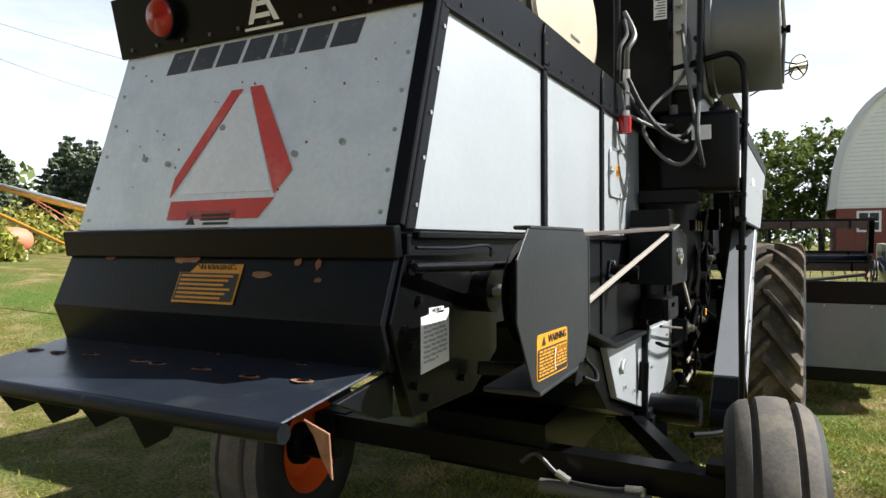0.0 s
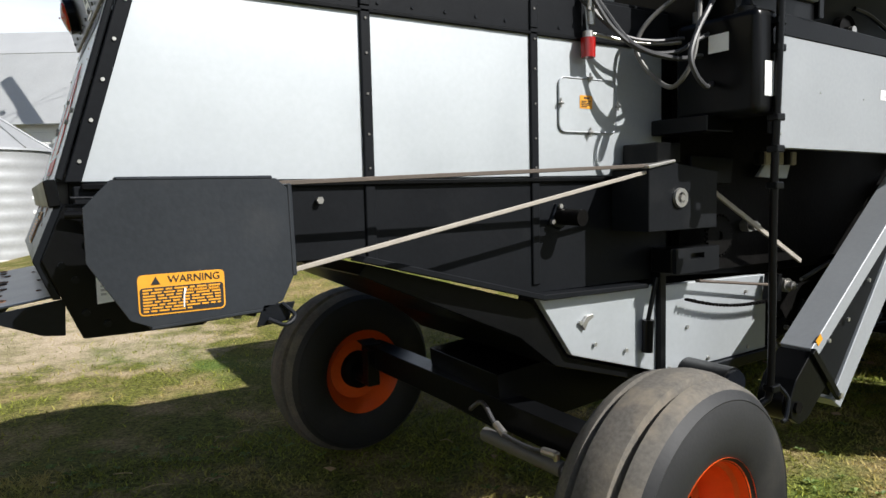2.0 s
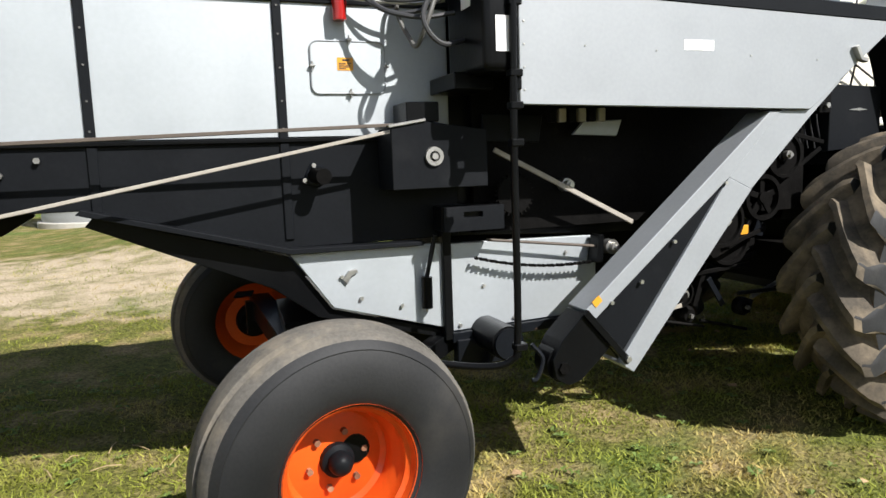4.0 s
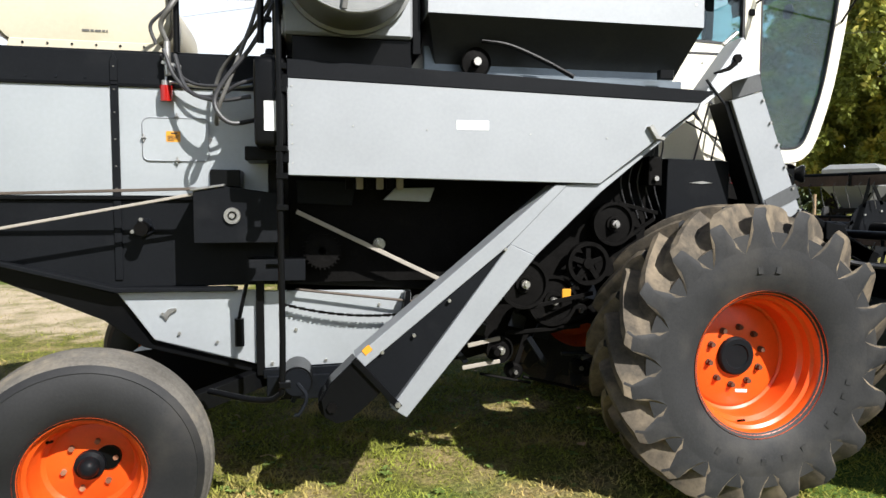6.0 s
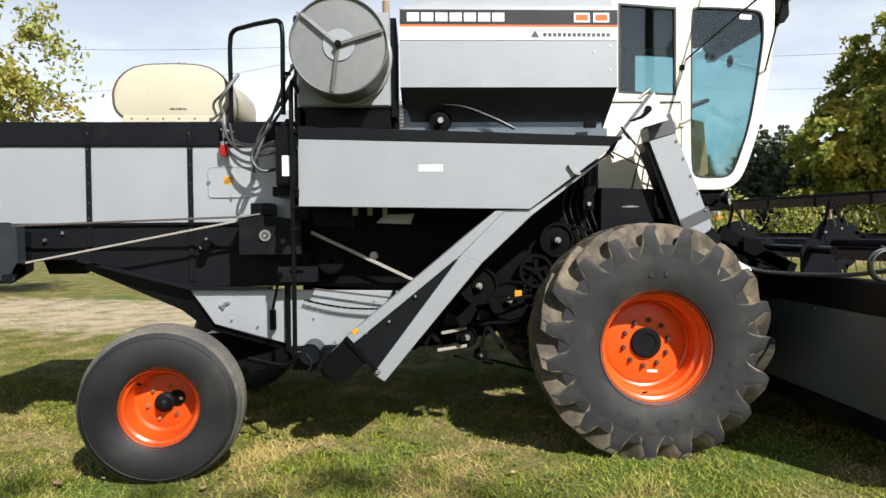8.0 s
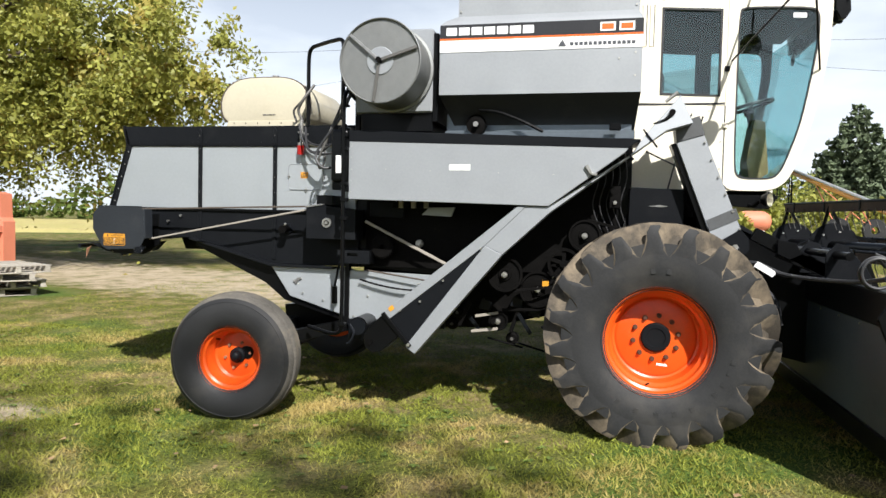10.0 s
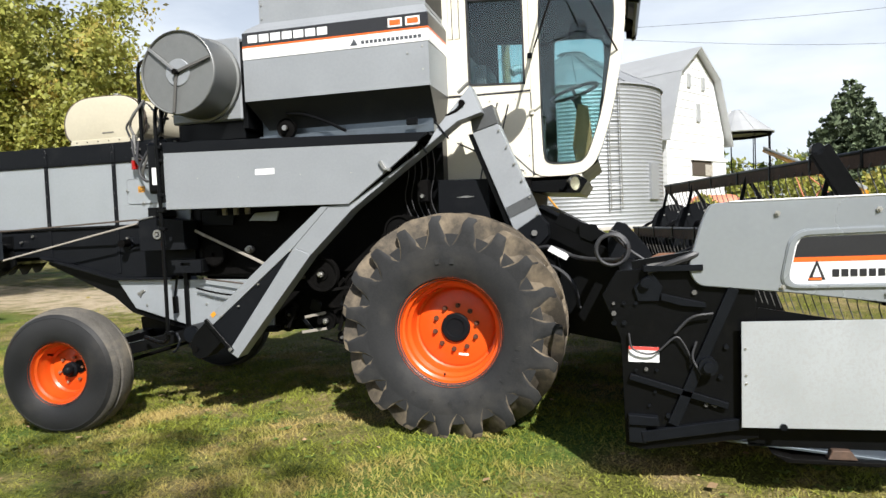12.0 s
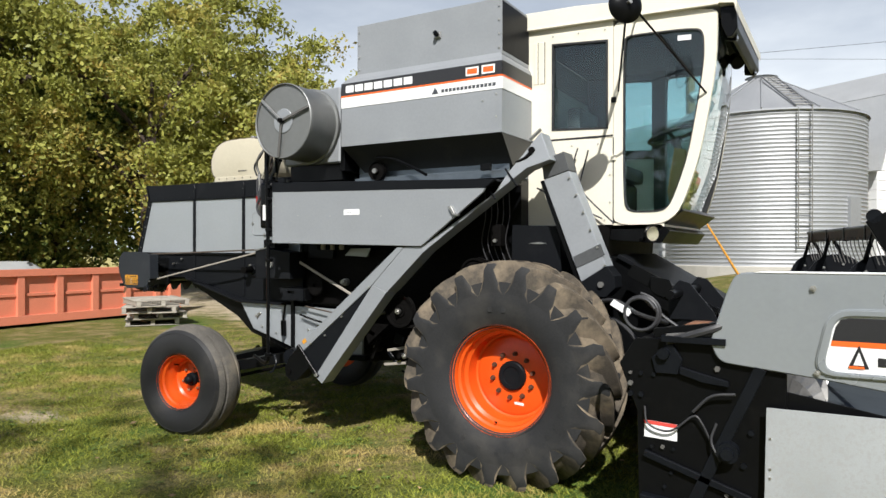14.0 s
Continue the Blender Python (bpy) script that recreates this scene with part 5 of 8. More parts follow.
def build_tank():
    x0, x1 = 2.185, 3.625
    y0, y1 = -0.36, 1.60
    tank = part("grain_tank", loft([[(x0 + a, y0 + b, z), (x1 - a * 0.3, y0 + b, z), (x1 - a * 0.3, y1 - b, z), (x0 + a, y1 - b, z)] for z, a, b in ((2.386, 0, 0), (2.895, 0, 0.005), (2.925, 0.03, 0.02), (2.965, 0.12, 0.05))]), SILVER, combine, "silver grain tank above a dark sloped base")
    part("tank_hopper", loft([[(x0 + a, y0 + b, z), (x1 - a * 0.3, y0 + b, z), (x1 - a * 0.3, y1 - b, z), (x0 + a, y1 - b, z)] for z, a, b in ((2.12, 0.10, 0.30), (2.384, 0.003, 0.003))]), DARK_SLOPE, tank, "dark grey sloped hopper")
    part("tank_extension", loft([[(2.31, -0.31, z), (3.60, -0.31, z), (3.60, 1.55, z), (2.31, 1.55, z)] for z in (2.955, 3.355)]), SILVER, combine, "grey tank extension box")
    part("extension_cover", box(3.596, 3.602, -0.30, 1.5, 2.98, 3.34), BLACK_SATIN, combine)
    y = y0 + 0.003
    part("tank_stripe", box(x0, x1, y - 0.004, y + 0.01, 2.795, 2.893, 0), DECAL_BLACK, combine, "black stripe")
    part("tank_stripe", box(x0, x1, y - 0.0045, y + 0.01, 2.781, 2.795, 0), DECAL_ORANGE, combine, "thin orange stripe")
    part("tank_stripe", box(x0, x1, y - 0.004, y + 0.01, 2.695, 2.781, 0), DECAL_WHITE, combine, "white stripe")
    fx = x1 - 0.001
    for z0, z1, m in ((2.795, 2.893, DECAL_BLACK), (2.781, 2.795, DECAL_ORANGE), (2.695, 2.781, DECAL_WHITE)):
        part("tank_stripe", box(fx - 0.01, fx + 0.005, y0 + 0.006, 0.2, z0, z1, 0), m, combine)
    block_letters(7, 2.225, 2.88, 2.816, 2.872, 0.0, lambda n, p, m: part(n, prism(p, y - 0.004, y - 0.006, w=0), m, combine, "white wordmark block"), DECAL_WHITE, 0.16)
    for a, b in ((3.335, 3.44), (3.465, 3.57)):
        ring = [(a, 2.812), (b, 2.812), (b, 2.874), (a, 2.874)]
        part("model_mark", prism(ring, y - 0.004, y - 0.0055, w=0), DECAL_WHITE, combine, "white model mark with an orange core")
        part("model_mark", prism([(a + 0.012, 2.824), (b - 0.012, 2.824), (b - 0.012, 2.862), (a + 0.012, 2.862)], y - 0.0055, y - 0.007, w=0), DECAL_ORANGE, combine)
    part("triangle_mark", prism([(3.045, 2.713), (3.105, 2.713), (3.075, 2.762)], y - 0.004, y - 0.006, w=0), GREY_LETTER, combine)
    block_letters(14, 3.125, 3.58, 2.718, 2.742, 0.0, lambda n, p, m: part(n, prism(p, y - 0.004, y - 0.0055, w=0), m, combine), GREY_LETTER, 0.25)
    for x, z in ((2.33, 3.30), (2.33, 3.2), (2.33, 3.1), (2.33, 3.0), (3.58, 3.0), (3.58, 3.1), (3.58, 3.2), (3.58, 3.3)):
        bolt_part((x, -0.31, z), (0, -1, 0), combine, 0.008, 0.006)
    knob = part("tank_latch", box(3.04, 3.10, -0.33, -0.31, 3.14, 3.19), BARE, combine, "bare latch on the tank box")
    part("latch_knob", rod((3.07, -0.33, 3.165), (3.07, -0.36, 3.175), 0.018, 14), BLACK, knob, "", True)
    for x, z in ((3.47, 2.62), (3.58, 2.66), (3.58, 2.50)):
        bolt_part((x, y0 + 0.005, z), (0, -1, 0), combine, 0.008, 0.006)
    # under the tank: deck, fan pulley and a lever
    # plate and wall take a darker grey that carries the tank's shade
    part("deck_plate", box(2.2, 3.6, -0.20, 1.1, 2.08, 2.14), SHEET_BLUE, combine, "deck plate greyed for the tank's shade")
    part("deck_wall", box(2.2, 3.58, -0.14, -0.12, 2.10, 2.28), SHEET_BLUE, combine, "deck wall with the tank's shade in its grey")
    for k in range(14):
        bolt_part((2.28 + 0.09 * k, -0.14, 2.225), (0, -1, 0), combine, 0.005, 0.004)
    pul = part("deck_pulley", lathe([(0.0, -0.02), (0.02, -0.02), (0.025, 0.0), (0.066, 0.004), (0.075, -0.01), (0.075, 0.03), (0.02, 0.03)], (2.45, -0.235, 2.185), 32), DARK_GREASE, combine, "dark pulley with a bright hub", True)
    part("pulley_nut", rod((2.45, -0.25, 2.185), (2.45, -0.275, 2.185), 0.02, 12), BARE, pul)
    part("lever", tube([(2.47, -0.26, 2.29), (2.62, -0.26, 2.27), (2.80, -0.27, 2.20), (2.95, -0.28, 2.125)], 0.012), BLACK, combine, "black control lever", True)
    part("hinge_block", box(3.42, 3.50, -0.30, -0.26, 2.13, 2.18), BLACK, combine)


build_tank()


def pane(name, bm, parent, label="tinted glass pane"):
    ob = part(name, bm, GLASS, parent, label)
    ob.visible_shadow = False
    return ob


def rounded(loop, passes=2):
    """Corner cutting: the same loop with softened corners."""
    for _ in range(passes):
        out = []
        for p, q in zip(loop, loop[1:] + loop[:1]):
            out += [(p[0] * 0.8 + q[0] * 0.2, p[1] * 0.8 + q[1] * 0.2), (p[0] * 0.2 + q[0] * 0.8, p[1] * 0.2 + q[1] * 0.8)]
        loop = out
    return loop


def build_cab():
    y0, y1 = 0.17, 1.58
    cab = part("cab", box(3.575, 4.62, y0 + 0.01, y1, 1.70, 1.75), CREAM, combine, "cream cab with tinted glass")
    glass = [(4.335, 1.90), (4.375, 1.82), (4.61, 1.82), (4.675, 1.88), (4.785, 2.20), (4.855, 2.60), (4.89, 2.85), (4.888, 3.02), (4.85, 3.075), (4.37, 3.095), (4.335, 3.06)]
    outer = [(4.265, 1.90), (4.265, 1.735), (4.62, 1.735), (4.735, 1.83), (4.855, 2.18), (4.93, 2.58), (4.965, 2.84), (4.972, 3.06), (4.97, 3.20), (4.265, 3.22), (4.265, 3.06)]
    glass, outer = rounded(glass), rounded(outer)
    seal = [(x + (4.61 - x) * 0.035, z + (2.5 - z) * 0.018) for x, z in glass]
    w1 = [(3.79, 2.455), (4.225, 2.435), (4.225, 3.085), (3.79, 3.115)]
    w1o = [(3.575, 2.40), (4.262, 2.37), (4.262, 3.22), (3.575, 3.24)]
    w1s = [(3.805, 2.47), (4.21, 2.45), (4.21, 3.07), (3.805, 3.10)]
    near_glass, near_outer, near_seal = glass, outer, seal
    back = lambda loop: [(x - 0.10 * max(0.0, (x - 4.3) / 0.67), z) for x, z in loop]
    for ya, yb in ((y0, y0 + 0.04), (y1 - 0.04, y1)):
        glass, outer, seal = (near_glass, near_outer, near_seal) if ya == y0 else (back(near_glass), back(near_outer), back(near_seal))
        door = part("door", ring_prism(outer, glass, ya, yb), CREAM, cab, "cream cab door frame")
        part("side_frame", ring_prism(w1o, w1, ya, yb), CREAM, cab, "cream side window frame")
        part("side_panel", prism([(3.575, 1.735), (4.262, 1.735), (4.262, 2.366), (3.575, 2.396)], ya, yb), CREAM, cab, "cream lower side panel")
        part("window_seal", ring_prism(glass, seal, ya - 0.004, yb - 0.01), DARK_GLASS_TRIM, cab, "black rubber seal")
        part("window_seal", ring_prism(w1, w1s, ya - 0.004, yb - 0.01), DARK_GLASS_TRIM, cab, "black rubber seal")
        pane("door_glass", prism(seal, (ya + yb) / 2 - 0.003, (ya + yb) / 2 + 0.003, w=0), cab)
        pane("side_glass", prism(w1s, (ya + yb) / 2 - 0.003, (ya + yb) / 2 + 0.003, w=0), cab)
    part("inner_lining", ring_prism(outer, glass, y1 - 0.062, y1 - 0.043), DARK_GLASS_TRIM, cab, "dark inner lining")
    part("inner_lining", ring_prism(w1o, w1, y1 - 0.062, y1 - 0.043), DARK_GLASS_TRIM, cab, "dark inner lining")
    front = [(4.735, 1.83), (4.855, 2.18), (4.93, 2.58), (4.965, 2.84), (4.972, 3.06)]
    bulge = bmesh.new()
    rings = []
    for k in range(9):
        f = k / 8
        y = y0 + 0.02 + (y1 - y0 - 0.04) * f
        out = 0.022 * math.sin(math.pi * f) - 0.10 * f
        rings.append([(x + out, y, z) for x, z in front] + [(x + out - 0.006, y, z) for x, z in front[::-1]])
    loft(rings, into=bulge)
    pane("windscreen", bulge, cab, "curved tinted windscreen")
    part("front_sill", prism([(4.50, 1.735), (4.62, 1.735), (4.745, 1.83), (4.72, 1.86), (4.60, 1.78)], y0 + 0.04, y1 - 0.04), BLACK, cab)
    part("back_wall", box(3.575, 3.61, y0 + 0.04, y1 - 0.04, 1.75, 3.24), CREAM, cab)
    roof = part("roof", prism([(3.565, 3.245), (4.98, 3.205), (5.075, 3.19), (5.09, 3.135), (5.095, 3.205), (4.98, 3.285), (4.0, 3.36), (3.565, 3.37)], y0 - 0.03, y1 + 0.03), CREAM, cab, "cream cab roof with a front visor")
    part("roof_lip", prism([(3.56, 3.235), (4.98, 3.195), (4.98, 3.212), (3.56, 3.252)], y0 - 0.036, y0), CREAM, cab)
    part("roof_lining", box(3.62, 4.95, y0 + 0.05, y1 - 0.05, 3.14, 3.20), DARK_GREASE, cab)
    visor = part("visor_box", prism([(4.985, 3.19), (5.085, 3.19), (5.095, 3.04), (5.06, 2.985), (5.03, 2.985), (4.995, 3.06)], y0 + 0.02, y0 + 0.06), BLACK, cab, "black visor side")
    part("visor_box", prism([(4.99, 3.19), (5.085, 3.19), (5.09, 3.05), (5.06, 3.0), (5.04, 3.0), (5.05, 3.09), (5.0, 3.12)], y0 + 0.06, y1 - 0.05), BLACK, cab)
    for yy in (y0 + 0.16, y1 - 0.16):
        lamp = part("work_lamp", lathe([(0.0, -0.05), (0.05, -0.045), (0.065, 0.03), (0.0, 0.03)], (5.04, yy, 3.05), 20, "x"), BLACK, cab, "black round work lamp", True)
        part("lens", rod((5.071, yy, 3.05), (5.078, yy, 3.05), 0.058, 20), LENS, lamp)
    part("low_lamp", rod((4.96, 1.03, 3.05), (5.0, 0.98, 3.00), 0.045, 18, r2=0.055), BLACK, cab, "black work lamp", True)
    part("skirt", prism([(4.25, 1.735), (4.60, 1.735), (4.66, 1.69), (4.60, 1.60), (4.30, 1.62), (3.98, 1.66), (3.98, 1.735)], y0 + 0.01, y1 - 0.01), BLACK, cab, "black cab skirt")
    # panel seams, vents, hinges, sticker and bolts
    part("seam", box(3.60, 4.262, y0 - 0.003, y0 + 0.004, 2.375, 2.392), DARK_GLASS_TRIM, cab)
    part("seam", box(4.258, 4.268, y0 - 0.003, y0 + 0.004, 1.74, 2.37), DARK_GLASS_TRIM, cab)
    for x in (3.645, 3.70):
        part("vent_slot", box(x, x + 0.03, y0 - 0.006, y0 + 0.002, 2.82, 3.14), CREAM, cab)
        part("vent_gap", box(x + 0.03, x + 0.036, y0 - 0.003, y0 + 0.002, 2.82, 3.14), DARK_GREASE, cab)
    for z in (2.62, 2.20):
        part("hinge", box(4.25, 4.285, y0 - 0.016, y0 + 0.002, z, z + 0.04), CREAM if z < 2.5 else BLACK, cab)
    for x, z in ((3.60, 3.1), (3.60, 2.7), (3.74, 2.36), (3.95, 2.33), (4.15, 2.33), (4.24, 2.1), (4.24, 1.9), (4.0, 1.77), (4.2, 1.77), (3.8, 3.17), (4.0, 3.165), (4.2, 3.16)):
        bolt_part((x, y0, z), (0, -1, 0), cab, 0.007, 0.005)
    part("seal_sticker", prism([(4.71, 3.005), (4.80, 3.0), (4.80, 3.035), (4.71, 3.04)], y0 + 0.012, y0 + 0.014, w=0), DECAL_WHITE, cab)
    # inside: seat, steering column, wheel, mirror and pillar
    part("cab_floor", box(3.62, 4.60, y0 + 0.05, y1 - 0.05, 1.75, 1.80), DARK_GREASE, cab)
    part("console", prism([(4.56, 1.80), (4.70, 1.90), (4.66, 2.32), (4.58, 2.34), (4.53, 2.0)], 0.70, 0.98), SEAT_VINYL, cab, "brown steering column cover")
    rim = bmesh.new()
    lathe([(0.195 + 0.015 * math.cos(a), 0.015 * math.sin(a)) for a in [k * math.pi / 4 for k in range(8)]], (0, 0, 0), 36, "z", True, into=rim)
    for k in range(3):
        a = 2 * math.pi * k / 3 + 0.5
        bar((0, 0, -0.04), (0.19 * math.cos(a), 0.19 * math.sin(a), 0), 0.026, 0.010, into=rim)
    lathe([(0.0, -0.02), (0.04, -0.025), (0.045, -0.06), (0.03, -0.08), (0.03, -0.20), (0.0, -0.20)], (0, 0, 0), 20, "z", into=rim)
    sw = part("steering_wheel", rim, DARK_GLASS_TRIM, cab, "black steering wheel on its column", True)
    sw.matrix_basis = pose(4.55, 0.84, 2.46, 0, -16, 0)
    # added dark sheet: the dim cab interior painted over the cream back wall
    part("rear_shade_sheet", box(3.612, 3.622, y0 + 0.05, y1 - 0.07, 1.80, 3.14), DARK_GLASS_TRIM, cab, "dark sheet for the shaded back wall")
    part("seat_base", box(3.85, 4.2, 0.62, 1.1, 1.80, 2.10, 0.03), DARK_GREASE, cab)
    part("seat_cushion", soften(box(3.80, 4.25, 0.60, 1.12, 2.10, 2.22, 0), 0.04, 2), DARK_GLASS_TRIM, cab, "dark seat cushion", True)
    part("seat_back", soften(box(3.74, 3.86, 0.62, 1.10, 2.2, 2.72, 0), 0.04, 2), DARK_GLASS_TRIM, cab, "dark seat back", True)
    part("pillar", box(4.24, 4.34, y1 - 0.10, y1 - 0.042, 1.8, 3.15), DARK_GLASS_TRIM, cab, "dark far pillar")
    part("inner_mirror", lathe([(0.0, 0.0), (0.05, 0.004), (0.05, 0.012), (0.0, 0.014)], (4.80, 0.55, 2.78), 20, "x"), DARK_GLASS_TRIM, cab, "", True)
    # outside lamp, mirror and stay wires
    head = part("head_lamp", lathe([(0.0, -0.04), (0.035, -0.035), (0.054, 0.0), (0.056, 0.015), (0.05, 0.02)], (0, 0, 0), 24, "x"), BLACK, combine, "round head lamp", True)
    head.matrix_basis = pose(4.56, 0.06, 1.665, 0, 0, -40)
    part("lens", rod((0.016, 0, 0), (0.021, 0, 0), 0.05, 24), LENS, head, "clear lamp glass")
    part("reflector", lathe([(0.0, -0.012), (0.025, -0.004), (0.044, 0.006), (0.05, 0.014)], (0, 0, 0), 24, "x"), CREAM, head, "bright reflector bowl", True)
    part("lamp_arm", tube([(4.52, 0.10, 1.66), (4.48, 0.16, 1.62), (4.42, 0.24, 1.66)], 0.014), BLACK, combine)
    mir = part("mirror", lathe([(0.0, -0.035), (0.05, -0.03), (0.09, -0.012), (0.108, 0.004), (0.108, 0.012), (0.10, 0.012)], (0, 0, 0), 32, "x"), BLACK, combine, "round black rear mirror", True)
    mir.matrix_basis = pose(4.59, -0.68, 3.01, 0, 0, 134)
    part("mirror_glass", rod((0.004, 0, 0), (0.009, 0, 0), 0.102, 32), MIRROR, mir, "round mirror glass")
    part("mirror_bolt", rod((-0.035, 0, 0), (-0.06, 0, 0), 0.012, 8), BARE, mir)
    for q in ((4.30, 0.17, 2.70), (4.90, 0.17, 2.62), (4.45, 0.14, 3.26)):
        part("mirror_stay", rod((4.605, -0.70, 3.03), q, 0.007, 8), BLACK, combine, "thin black stay")
    for xa, za, xb, zb in ((4.02, 2.30, 3.86, 1.70), (4.10, 2.28, 3.98, 1.72), (3.70, 2.02, 4.2, 1.78), (3.95, 2.1, 4.28, 1.75)):
        part("control_cable", tube([(xa, 0.10, za), ((xa + xb) / 2 - 0.01, 0.09, (za + zb) / 2), (xb, 0.11, zb)], 0.006), HOSE, combine)


build_cab()


def drive_details():
    """Pulleys, belts, shafts and chains behind the elevator."""
    def pulley(x, y, z, r, mat=DARK_GREASE, label="dark belt pulley", spokes=0):
        p = part("belt_pulley", lathe([(0.03, 0.02), (0.03, -0.02), (r * 0.35, -0.02), (r * 0.38, -0.008), (r * 0.85, -0.006), (r * 0.88, -0.022), (r, -0.022), (r * 0.93, 0.0), (r, 0.022), (r * 0.3, 0.022)], (x, y, z), 36), mat, combine, label, True)
        part("pulley_hub", rod((x, y - 0.02, z), (x, y - 0.05, z), 0.022, 12), BARE, p)
        part("pulley_nut", rod((x, y - 0.05, z), (x, y - 0.065, z), 0.012, 6), ZINC, p)
        return p
    pulley(3.27, -0.085, 1.37, 0.12)
    pulley(2.70, -0.26, 1.07, 0.13)
    pulley(2.93, -0.06, 0.95, 0.14)
    pulley(3.05, -0.02, 1.03, 0.10)
    pulley(2.63, -0.06, 0.69, 0.075)
    pulley(2.18, -0.11, 0.97, 0.035, BARE, "small bare idler")
    pulley(1.98, -0.04, 1.27, 0.03, BARE, "small bare idler")
    for a, b in (((3.30, -0.09, 1.485), (3.52, -0.12, 1.43)), ((3.29, -0.09, 1.25), (3.50, -0.12, 1.40)), ((2.72, -0.27, 0.945), (3.15, -0.10, 0.99)), ((2.93, -0.06, 0.81), (3.12, -0.07, 0.86)), ((2.45, -0.08, 0.72), (2.63, -0.08, 0.755)), ((2.42, -0.08, 0.60), (2.63, -0.08, 0.63)), ((1.56, -0.16, 1.44), (2.30, -0.12, 1.08)), ((2.66, -0.08, 0.78), (3.1, -0.05, 0.80)), ((3.02, -0.1, 1.0), (3.16, -0.08, 1.16))):
        part("drive_belt", bar(a, b, 0.012, 0.022), BELT if a[0] < 2.5 else DARK_GREASE, combine, "worn belt run")
    rnd = random.Random(77)
    for k in range(22):
        x, z, y = rnd.uniform(2.25, 3.15), rnd.uniform(0.50, 1.0), rnd.uniform(-0.16, 0.05)
        kind = k % 4
        if kind == 0:
            part("linkage_rod", rod((x, y, z), (x + rnd.uniform(0.15, 0.4), y + rnd.uniform(-0.05, 0.05), z + rnd.uniform(-0.1, 0.12)), rnd.uniform(0.008, 0.014), 8), rnd.choice((DARK_GREASE, HOSE_GREY, BLACK_WORN)), combine, "greasy linkage rod")
        elif kind == 1:
            part("linkage_plate", prism([(x, z), (x + 0.09, z - 0.02), (x + 0.11, z + 0.05), (x + 0.03, z + 0.08)], y, y + 0.01), BLACK_WORN, combine, "worn black linkage plate")
        elif kind == 2:
            part("bearing_collar", lathe([(0.014, 0.03), (0.014, -0.03), (0.034, -0.03), (0.05, -0.01), (0.05, 0.03)], (x, y, z), 20), DARK_GREASE, combine, "greasy bearing collar", True)
            bolt_part((x, y - 0.03, z), (0, -1, 0), combine, 0.012, 0.02, HOSE_GREY)
        else:
            part("idler_arm", bar((x, y, z), (x + rnd.uniform(-0.12, 0.12), y, z + rnd.uniform(0.08, 0.2)), 0.03, 0.012, (0, 1, 0)), rnd.choice((BLACK_WORN, DARK_GREASE)), combine, "worn idler arm")
    part("yellow_tag", box(2.965, 3.015, -0.125, -0.12, 0.97, 1.02), DECAL_YELLOW, combine, "small yellow tag")
    part("cross_shaft", rod((2.6, -0.14, 0.69), (2.6, 1.1, 0.69), 0.02), DARK_GREASE, combine)
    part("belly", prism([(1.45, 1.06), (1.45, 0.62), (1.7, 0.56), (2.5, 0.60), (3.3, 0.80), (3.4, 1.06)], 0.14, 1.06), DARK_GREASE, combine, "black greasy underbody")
    # flat near-black sheet stands in for the bay's shaded depth
    part("bay_shade_sheet", box(1.52, 3.5, -0.02, 0.03, 1.07, 2.1), DARK_GREASE, combine)
    part("bay_sheet", prism([(1.56, 1.60), (1.86, 1.59), (1.84, 1.47), (1.56, 1.48)], -0.05, -0.03), BLACK_SATIN, combine, "dark sheet behind the shield")
    part("bright_sheet", prism([(2.06, 1.56), (2.27, 1.565), (2.24, 1.49), (2.0, 1.50)], -0.08, -0.06), GALV, combine)
    for k in range(6):
        part("grille_tooth", box(1.80 + 0.05 * k, 1.835 + 0.05 * k, -0.22, -0.19, 1.55, 1.61), BELT if k % 2 else DARK_GREASE, combine)
    part("auger_tube", rod((1.555, -0.27, 0.615), (1.555, 1.1, 0.615), 0.075, 28), BLACK, combine, "black cross auger tube", True)
    part("auger_cap", rod((1.555, -0.285, 0.615), (1.555, -0.27, 0.615), 0.066, 24), BLACK_WORN, combine, "", True)
    part("sill_box", box(1.40, 1.72, -0.075, -0.02, 0.475, 0.60), BLACK_WORN, combine, "black box under the chute rail")
    part("sill_hanger", bar((1.57, -0.085, 0.60), (1.53, -0.10, 0.47), 0.02, 0.05, (0, 1, 0)), BLACK_WORN, combine, "bent hanger strap")
    part("front_axle", bar((3.77, -0.28, 0.72), (3.77, 1.5, 0.72), 0.24, 0.24), DARK_GREASE, combine, "heavy black front axle")
    part("final_drive", rod((3.77, -0.30, 0.70), (3.77, -0.05, 0.70), 0.20, 28), DARK_GREASE, combine, "", True)
    part("tyre_guard", prism([(3.58, 1.38), (3.97, 1.40), (3.965, 1.725), (3.585, 1.735)], -0.10, 0.10), BLACK_SATIN, combine, "black box above the drive tyre")
    part("guard_mark", prism([(3.72, 1.60), (3.80, 1.595), (3.86, 1.60), (3.80, 1.61)], -0.104, -0.10, w=0), BARE, combine)
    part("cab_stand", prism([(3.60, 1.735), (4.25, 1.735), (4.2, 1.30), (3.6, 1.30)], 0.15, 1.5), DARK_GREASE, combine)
    part("red_reservoir", rod((4.08, 0.05, 1.60), (4.08, 0.05, 1.66), 0.04, 16), RED_LENS, combine)
    for k in range(5):
        x = 3.34 + 0.05 * k
        part("hydraulic_line", tube([(x, -0.06, 2.0), (x + 0.02, -0.09, 1.8), (x - 0.02, -0.07, 1.6), (x + 0.05, -0.05, 1.4)], 0.0045), HOSE, combine)
